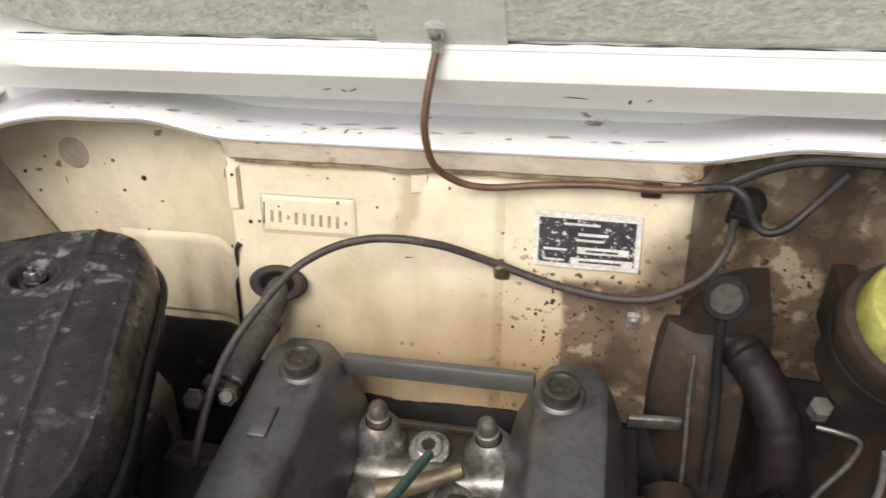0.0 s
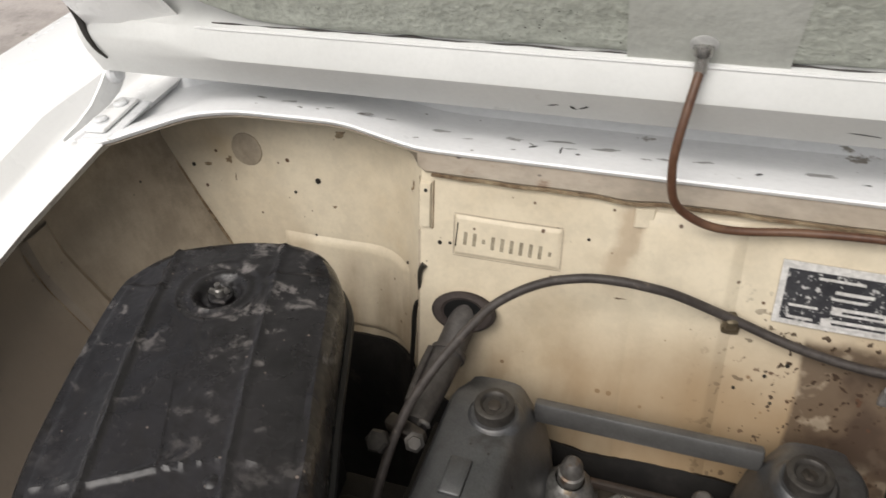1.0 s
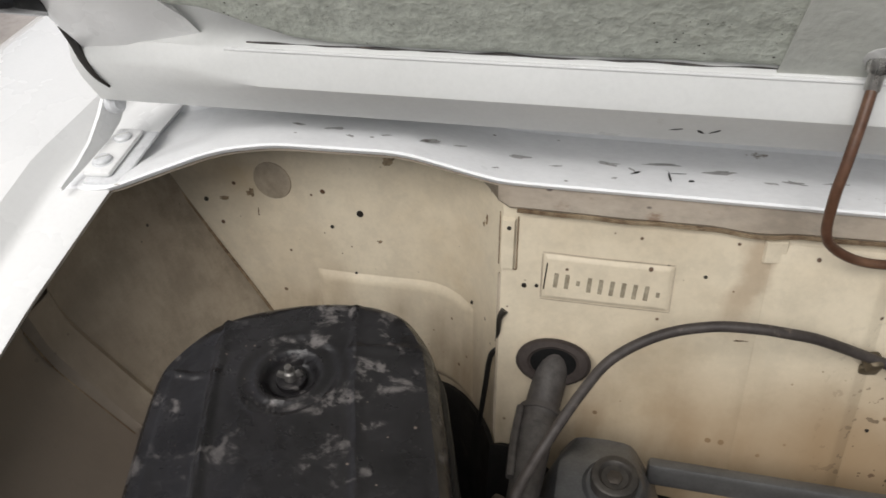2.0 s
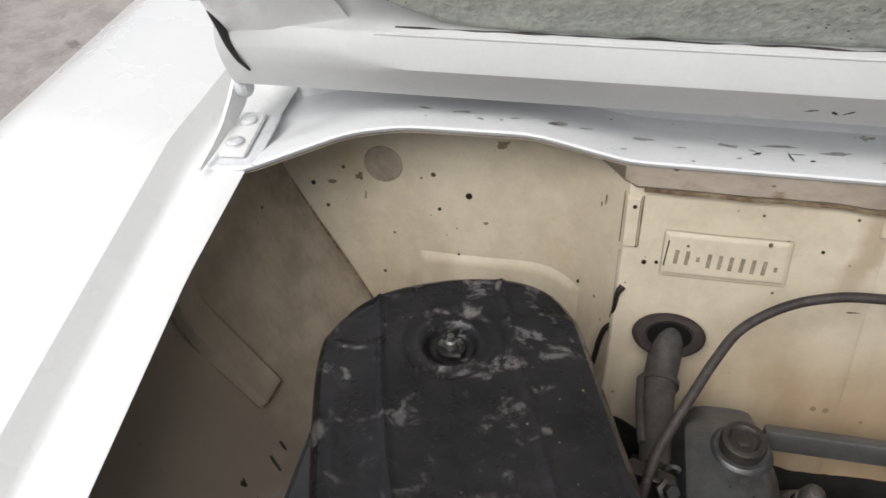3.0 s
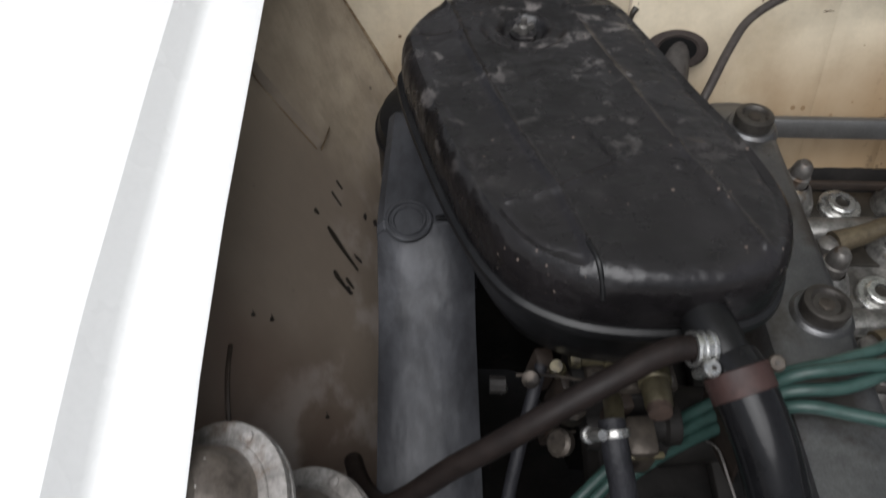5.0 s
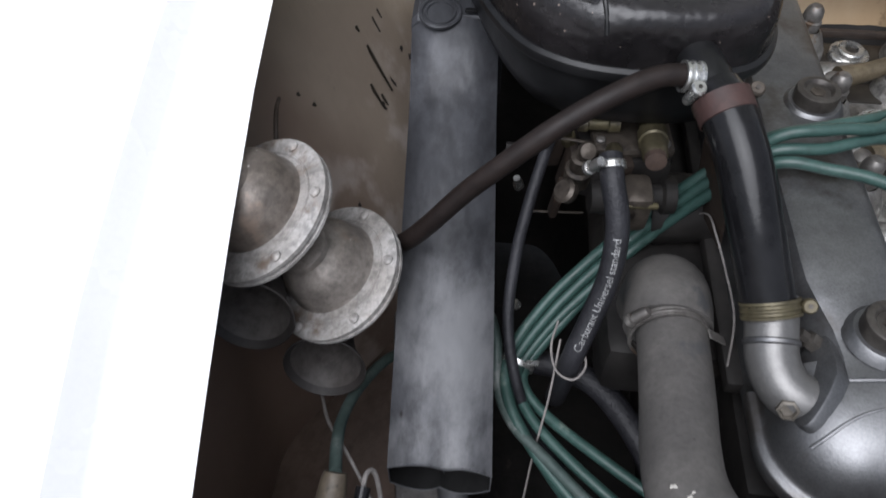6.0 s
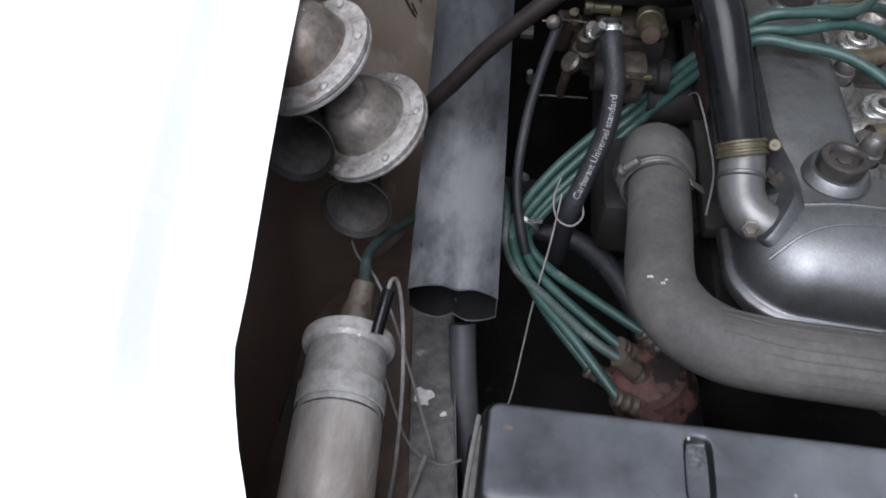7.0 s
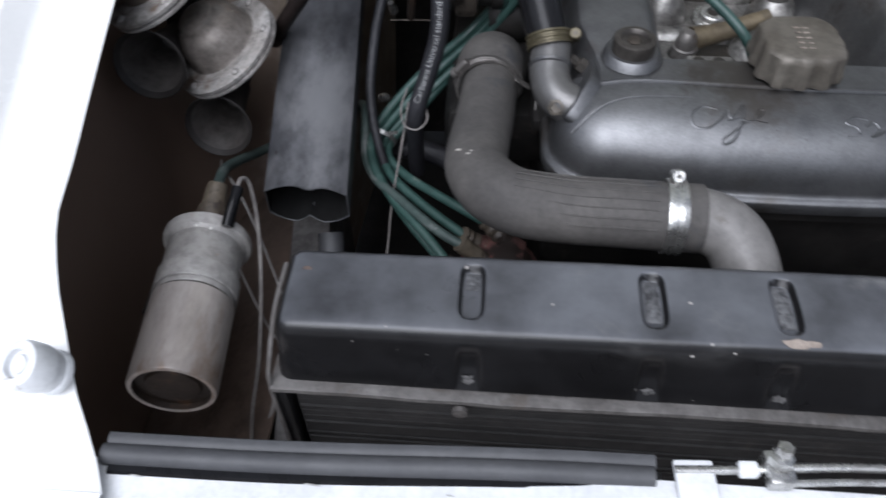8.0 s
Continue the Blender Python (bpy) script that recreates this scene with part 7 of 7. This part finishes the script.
part("bulb", rings([seal_part(x, BULB) for x in seal_xs]), RUBBER_SEAL, seal, "rounded rubber bulb")
part("lip", rings([seal_part(x, LIP) for x in [q + 0.001 for q in seal_xs]]), RUBBER_SEAL, seal, "thin upright sealing lip")
part("foot", rings([seal_part(x, FOOT) for x in [q + 0.004 for q in seal_xs]]), RUBBER_BLACK, seal, "thin dark foot of the seal")
stop = thing("bump_stop", (-0.503, -0.320, 0.770), "white painted adjustable bonnet bump stop", "bump stop")
sn = Vector((-0.30, -0.34, 0.89)).normalized()
sb = Vector((-0.4985, -0.3200, 0.7730))
part("post", lathe([(0.0, 0.0), (0.0108, 0.0), (0.0112, 0.005), (0.0124, 0.007), (0.0130, 0.010), (0.0130, 0.019), (0.0120, 0.0222), (0.0096, 0.0232), (0.0076, 0.0229), (0.0070, 0.0195), (0, 0.0195)], sb, sn, 30), WHITE_WORN, stop)
part("collar", lathe([(0.0, -0.003), (0.0116, -0.003), (0.0120, -0.001), (0.0114, 0.0010), (0, 0.0012)], sb, sn, 28), WHITE_WORN, stop)
part("inner_stud", lathe([(0.0, 0.016), (0.0050, 0.016), (0.0050, 0.0212), (0.0042, 0.0218), (0, 0.0218)], sb, sn, 16), WHITE_WORN, stop)
latch = thing("bonnet_latch_rod", (-0.12, -0.343, 0.745), "bright bonnet latch rods joined by a bolted clip", "latch rod")
part("rod", tube([(-0.178, -0.347, 0.7445), (-0.150, -0.345, 0.7445), (-0.128, -0.343, 0.745), (-0.08, -0.340, 0.7465), (0.05, -0.336, 0.748), (0.25, -0.336, 0.748)], 0.0024, 10, 6), STEEL, latch)
part("rod", tube([(-0.120, -0.350, 0.7445), (-0.08, -0.347, 0.745), (0.0, -0.345, 0.7455), (0.25, -0.346, 0.7455)], 0.0018, 10, 6), STEEL, latch)
part("clip", block((0.013, 0.018, 0.010), (-0.1275, -0.345, 0.7475), (0, 0, 4), 0.0015), STEEL, latch)
part("bolt_head", lathe([(0, 0), (0.0065, 0), (0.0065, 0.005), (0.0042, 0.006), (0.0042, 0.012), (0, 0.0125)], (-0.1275, -0.343, 0.752), (0, 0.25, 1), 6), STEEL, latch)
part("end_plate", block((0.020, 0.022, 0.004), (-0.168, -0.352, 0.7435), (0, 0, 3), 0.0012), WHITE_WORN, latch)
part("collar", block((0.010, 0.008, 0.006), (-0.1415, -0.3445, 0.7450), (0, 0, 3), 0.0015), WHITE_WORN, latch)

latch.matrix_basis = Matrix.Translation((0.001, 0.0090, 0.0010)) @ latch.matrix_basis

# ---- bulkhead fittings ----
pipe = thing("heater_pipe", (-0.235, 0.40, 0.79), "grey metal heater pipe passing through the bulkhead grommet", "pipe")
OVAL = Matrix.Translation(on_wall(-0.2295, 0.8025, 0.007)) @ Matrix.Scale(0.62, 4, Vector((0, 0.62, 0.78)).normalized()) @ Matrix.Translation(-on_wall(-0.2295, 0.8025, 0.007))


def squeezed(bm):
    bm.transform(OVAL)
    return bm


part("grommet", squeezed(lathe([(0.0, -0.002), (0.0275, -0.002), (0.0275, 0.004), (0.0250, 0.0060), (0.0190, 0.0066), (0.0172, 0.0050), (0, 0.0046)], on_wall(-0.2295, 0.8025, 0.007), (0.05, -0.78, 0.62), 30)), GROMMET, pipe, "matt brown rubber grommet")
# Black disc painted as the shade in the grommet's hole.
part("grommet_hole", squeezed(lathe([(0.0168, 0.0), (0.0168, 0.0052), (0, 0.0052)], on_wall(-0.2295, 0.8025, 0.007), (0.05, -0.78, 0.62), 26)), SHADE_BLACK, pipe)
part("tube", tube([(-0.2265, 0.455, 0.804), (-0.2300, 0.430, 0.795), (-0.2340, 0.404, 0.7840), (-0.2350, 0.390, 0.782)], 0.0125, 20, 5), PIPE_DARK, pipe)
sleeve = part("sleeve", tube([(-0.2342, 0.406, 0.7830), (-0.2350, 0.395, 0.7815), (-0.2360, 0.362, 0.7805), (-0.2368, 0.330, 0.7815)], 0.0145, 22, 6, lambda q: 1.0 - 0.28 * q), PIPE_DARK, pipe, "grey rubber sleeve")
part("sleeve_rim", lathe([(0.0142, -0.0025), (0.0155, -0.002), (0.0155, 0.002), (0.0142, 0.0025)], (-0.2343, 0.404, 0.7830), (-0.06, -0.98, -0.15), 22, False), PIPE_DARK, sleeve)
part("sleeve_seam", tube([(-0.2480, 0.402, 0.7900), (-0.2485, 0.375, 0.7890), (-0.2465, 0.345, 0.7890)], 0.0030, 8, 4), PIPE_DARK, sleeve, "raised moulding seam")
part("end_clip", block((0.034, 0.012, 0.013), (-0.2400, 0.322, 0.784), (6, 0, -18), 0.003), CARB, pipe)
part("clip_bolt", lathe([(0, -0.006), (0.0060, -0.006), (0.0060, 0), (0.0095, 0.0), (0.0095, 0.006), (0.0075, 0.0085), (0, 0.009)], (-0.2545, 0.306, 0.786), (-0.1, -0.6, 0.8), 6), BOLT_DARK, pipe)
part("clip_nut", lathe([(0, -0.004), (0.008, -0.004), (0.008, 0.005), (0.0050, 0.006), (0.0050, 0.013), (0, 0.013)], (-0.2300, 0.314, 0.784), (0.3, -0.6, 0.75), 6), BOLT_DARK, pipe)
part("clip_loop", tube([(-0.2300, 0.326, 0.790), (-0.2270, 0.324, 0.797), (-0.2225, 0.324, 0.795), (-0.2225, 0.326, 0.789)], 0.0016, 8, 5), DULL_BOLT, pipe)

stub = thing("bent_pipe_hook", (-0.285, 0.47, 0.77), "thin dark bent pipe hooked beside the bulkhead", "pipe")
part("tube", tube([(-0.262, 0.452, 0.790), (-0.268, 0.448, 0.797), (-0.276, 0.446, 0.794), (-0.280, 0.446, 0.780), (-0.283, 0.444, 0.755), (-0.29, 0.44, 0.70)], 0.0022, 10, 6), DARK_METAL, stub)

cable = thing("speedometer_cable", (-0.02, 0.45, 0.83), "black sheathed cable arching across the bulkhead", "cable")
part("sheath", tube([(-0.262, 0.255, 0.70), (-0.2520, 0.280, 0.752), (-0.2455, 0.305, 0.783), (-0.2380, 0.328, 0.805), (-0.2243, 0.3496, 0.826), (-0.205, 0.382, 0.8440), (-0.188, 0.4035, 0.855), (-0.160, 0.418, 0.8665), (-0.130, 0.424, 0.8735), (-0.1035, 0.4255, 0.8750), (-0.0826, 0.428, 0.8715), (-0.061, 0.434, 0.8625), (-0.022, 0.4445, 0.8395), (0.025, 0.440, 0.826), (0.073, 0.436, 0.820), (0.109, 0.436, 0.824), (0.143, 0.442, 0.842), (0.160, 0.456, 0.862), (0.168, 0.485, 0.872)], 0.0036, 12, 7), CABLE_WORN, cable)
part("cable_clip", block((0.010, 0.012, 0.012), (-0.022, 0.4455, 0.836), (15, 0, 15), 0.003), BRASS, cable, "rusty cable clip")
part("paint_chip", smear(on_wall(-0.033, 0.828, 0.0008), (1, 0, 0.1), (0, 0.25, 1), 0.010, 0.022, 2.0), PAPER_WHITE, cable, "pale chip of bare paint")
part("clip_foot", block((0.014, 0.004, 0.012), on_wall(-0.021, 0.824, 0.002), (16, 0, 10), 0.0012), BRASS, cable)

washer = thing("washer_tube", (-0.07, 0.46, 0.95), "amber washer tube hanging from the bonnet to the bulkhead", "tube")
part("tube", tube([(-0.0705, 0.473, 1.022), (-0.0735, 0.462, 1.006), (-0.077, 0.451, 0.985), (-0.0785, 0.447, 0.965), (-0.0755, 0.449, 0.938), (-0.066, 0.454, 0.922), (-0.048, 0.458, 0.911), (-0.025, 0.462, 0.9075), (0.013, 0.466, 0.910), (0.060, 0.466, 0.913), (0.105, 0.465, 0.9125), (0.150, 0.470, 0.914)], 0.0031, 12, 7), BROWN_TUBE, washer)
part("nozzle", lathe([(0, -0.006), (0.0042, -0.006), (0.0042, 0.004), (0.0060, 0.005), (0.0066, 0.008), (0.0066, 0.012), (0.004, 0.013), (0.0, 0.013)], (-0.0705, 0.4735, 1.0255), (0, 0.10, 1), 14), STEEL, washer, "metal spray nozzle")
part("nozzle_base", lathe([(0.009, 0), (0.009, 0.002), (0.006, 0.003), (0, 0.003)], (-0.0705, 0.4755, 1.0385), (0, -0.88, -0.47), 14), GREY_PAD, washer)
part("lip_cable", tube([(0.120, 0.468, 0.9125), (0.146, 0.470, 0.914), (0.164, 0.474, 0.921), (0.186, 0.478, 0.930), (0.215, 0.480, 0.936), (0.26, 0.480, 0.936), (0.34, 0.478, 0.935)], 0.0040, 10, 6), CABLE, washer, "black tube along the cowl lip")
part("tube_tail", tube([(0.146, 0.470, 0.914), (0.158, 0.466, 0.917), (0.168, 0.460, 0.911), (0.176, 0.456, 0.894), (0.186, 0.452, 0.887), (0.200, 0.452, 0.893), (0.216, 0.460, 0.908), (0.240, 0.48, 0.925)], 0.0036, 12, 6), CABLE, washer, "black tube tail")
part("tube_clip", block((0.016, 0.007, 0.014), on_wall(0.098, 0.908, 0.005), (15, 0, 0), 0.002), BROWN_OILY, washer)

# maker's plate: plain worn plate with unreadable rows as bars
plate = thing("data_plate", on_wall(0.05, 0.86, 0.002), "worn black and silver maker's data plate riveted to the bulkhead", "data plate")


def plate_pt(u, v, off):
    p = on_wall(0.0055 + 0.0885 * u, 0.8365 + 0.0475 * v + 0.0012 * (0.5 - u), off)
    return p


part("plate_metal", sheet(lambda u, v: plate_pt(u, v, 0.0015), spans(0, 1, 8), spans(0, 1, 4), 0.0012), PLATE_METAL, plate)
part("black_field", sheet(lambda u, v: plate_pt(0.05 + 0.90 * u, 0.10 + 0.80 * v, 0.0034), spans(0, 1, 8), spans(0, 1, 4), 0.0004), PLATE_BLACK, plate, "worn black enamel field")
for u0, u1, v0, v1 in ((0.42, 0.90, 0.30, 0.42), (0.36, 0.94, 0.10, 0.22), (0.28, 0.62, 0.80, 0.84), (0.42, 0.70, 0.62, 0.67), (0.40, 0.66, 0.52, 0.56), (0.10, 0.32, 0.33, 0.37), (0.10, 0.30, 0.14, 0.18)):
    part("bar", sheet(lambda u, v: plate_pt(u0 + (u1 - u0) * u, v0 + (v1 - v0) * v, 0.0042), spans(0, 1, 4), [0, 1], 0.0003), PLATE_METAL, plate)
for u0, v0, w in ((0.50, 0.36, 0.30), (0.44, 0.16, 0.40)):
    part("bar", sheet(lambda u, v: plate_pt(u0 + w * u, v0 - 0.018 + 0.036 * v, 0.0048), spans(0, 1, 4), [0, 1], 0.0002), PLATE_BLACK, plate)

# ---- brake side of the bay ----
res = thing("brake_reservoir", (0.245, 0.35, 0.83), "dirty brake fluid reservoir with a yellowed cap", "reservoir")
rn = (0.10, -0.30, 0.95)
part("cup", lathe([(0.0, -0.05), (0.038, -0.05), (0.044, -0.04), (0.046, 0.0), (0.050, 0.012), (0.052, 0.022), (0.050, 0.028), (0, 0.028)], (0.268, 0.362, 0.866), rn, 34), BROWN_OILY, res, "dirty brown reservoir cup")
part("cap", lathe([(0.0, 0.026), (0.0425, 0.026), (0.0435, 0.029), (0.0430, 0.044), (0.041, 0.048), (0.030, 0.050), (0, 0.050)], (0.268, 0.362, 0.866), rn, 30), YELLOW, res, "yellowed plastic cap")
part("strap", lathe([(0.0468, -0.012), (0.049, -0.012), (0.049, -0.002), (0.0468, -0.002)], (0.268, 0.362, 0.866), rn, 30, False), DARK_METAL, res)
part("mount", block((0.02, 0.10, 0.06), (0.255, 0.42, 0.82), (0, 0, 0), 0.004), BROWN_OILY, res)

lever = thing("throttle_lever", (0.158, 0.40, 0.80), "oily steel throttle lever with a round eye", "lever")
part("eye", lathe([(0.0125, -0.004), (0.0165, -0.004), (0.0180, -0.002), (0.0180, 0.002), (0.0165, 0.004), (0.0125, 0.004), (0.0125, -0.004)], (0.156, 0.402, 0.861), (0.1, -0.9, 0.4), 26, False), DARK_METAL, lever)
part("eye_core", lathe([(0, -0.003), (0.0128, -0.003), (0.0128, 0.002), (0, 0.002)], (0.156, 0.402, 0.861), (0.1, -0.9, 0.4), 20), PIPE_DARK, lever)
part("rod", tube([(0.156, 0.400, 0.846), (0.158, 0.394, 0.81), (0.161, 0.385, 0.775), (0.163, 0.375, 0.735), (0.164, 0.36, 0.68)], 0.0042, 12, 5), DARK_METAL, lever)
part("side_rod", tube([(0.142, 0.40, 0.800), (0.142, 0.385, 0.76), (0.145, 0.37, 0.70), (0.146, 0.36, 0.64)], 0.0020, 10, 5), DULL_BOLT, lever)

box = thing("pedal_box", (0.20, 0.43, 0.70), "oily brown pedal box bulging from the bulkhead", "pedal box")
part("housing", rings([[Vector((x, y, z)) for x, y in ((0.116 - 0.012 * f, 0.46), (0.124 - 0.014 * f, 0.436 - 0.03 * f), (0.142, 0.424 - 0.05 * f), (0.185, 0.422 - 0.05 * f), (0.206, 0.436 - 0.03 * f), (0.215, 0.54))] for z, f in ((0.800, 0.0), (0.794, 0.18), (0.775, 0.45), (0.74, 0.75), (0.68, 0.95), (0.55, 1.0))]), BROWN_OILY, box)
part("rust_bracket", block((0.012, 0.006, 0.022), on_wall(0.094, 0.794, 0.004), (15, 0, 0), 0.002), HORN, box)
part("bracket_bolt", lathe([(0, 0), (0.0035, 0), (0.0035, 0.003), (0, 0.004)], on_wall(0.094, 0.798, 0.008), (0, -1, 0.3), 8), STEEL, box)
booster = thing("rubber_bellows", (0.205, 0.34, 0.72), "black rubber bellows and hoses below the reservoir", "hose")
part("bellows", tube([(0.178, 0.412, 0.800), (0.192, 0.385, 0.794), (0.206, 0.360, 0.772), (0.212, 0.345, 0.735), (0.210, 0.34, 0.68)], 0.017, 20, 7, lambda s: 1 + 0.05 * math.sin(s * 70)), RUBBER_BROWN, booster)
part("hose", tube([(0.19, 0.30, 0.76), (0.205, 0.29, 0.745), (0.212, 0.28, 0.71), (0.21, 0.27, 0.64)], 0.011, 16, 6), RUBBER_BLACK, booster)
pipe2 = thing("brake_pipe", (0.25, 0.34, 0.78), "thin steel brake pipes below the reservoir", "pipe")
part("tube", tube([(0.226, 0.345, 0.792), (0.240, 0.342, 0.792), (0.256, 0.340, 0.786), (0.252, 0.335, 0.765), (0.238, 0.33, 0.735), (0.228, 0.325, 0.70)], 0.0020, 10, 6), DULL_BOLT, pipe2)
part("tube", tube([(0.27, 0.33, 0.79), (0.275, 0.325, 0.75), (0.270, 0.32, 0.70)], 0.0026, 10, 6), RAIL, pipe2)
part("union", lathe([(0, 0), (0.008, 0), (0.008, 0.012), (0, 0.012)], (0.226, 0.352, 0.800), (0, -0.3, 1), 6), DULL_BOLT, pipe2)
arm = thing("wiper_link", (0.185, 0.45, 0.86), "black bracket and wiring on the bulkhead", "bracket")
part("body", lathe([(0, 0), (0.014, 0), (0.016, 0.006), (0.012, 0.014), (0, 0.015)], on_wall(0.182, 0.868, 0.0), (0, -1, 0.2), 18), DARK_METAL, arm)
part("tab", block((0.030, 0.010, 0.014), on_wall(0.180, 0.858, 0.008), (12, 12, 0), 0.003), DARK_METAL, arm)
exhaust = thing("exhaust_manifold", (0.15, 0.2, 0.60), "rusty dark exhaust manifold beside the head", "manifold")
part("log", tube([(0.135, 0.36, 0.66), (0.14, 0.25, 0.655), (0.14, 0.10, 0.65), (0.135, 0.0, 0.64), (0.13, -0.05, 0.60)], 0.024, 18, 6), BROWN_OILY, exhaust)
for y in (0.33, 0.23, 0.13, 0.03):
    part("runner", tube([(0.09, y, 0.67), (0.115, y, 0.668), (0.14, y - 0.005, 0.655)], 0.017, 16, 5), BROWN_OILY, exhaust)
part("heat_shield", block((0.045, 0.006, 0.016), (0.118, 0.385, 0.728), (10, 0, 4), 0.002), DULL_BOLT, exhaust, "dull metal bar")
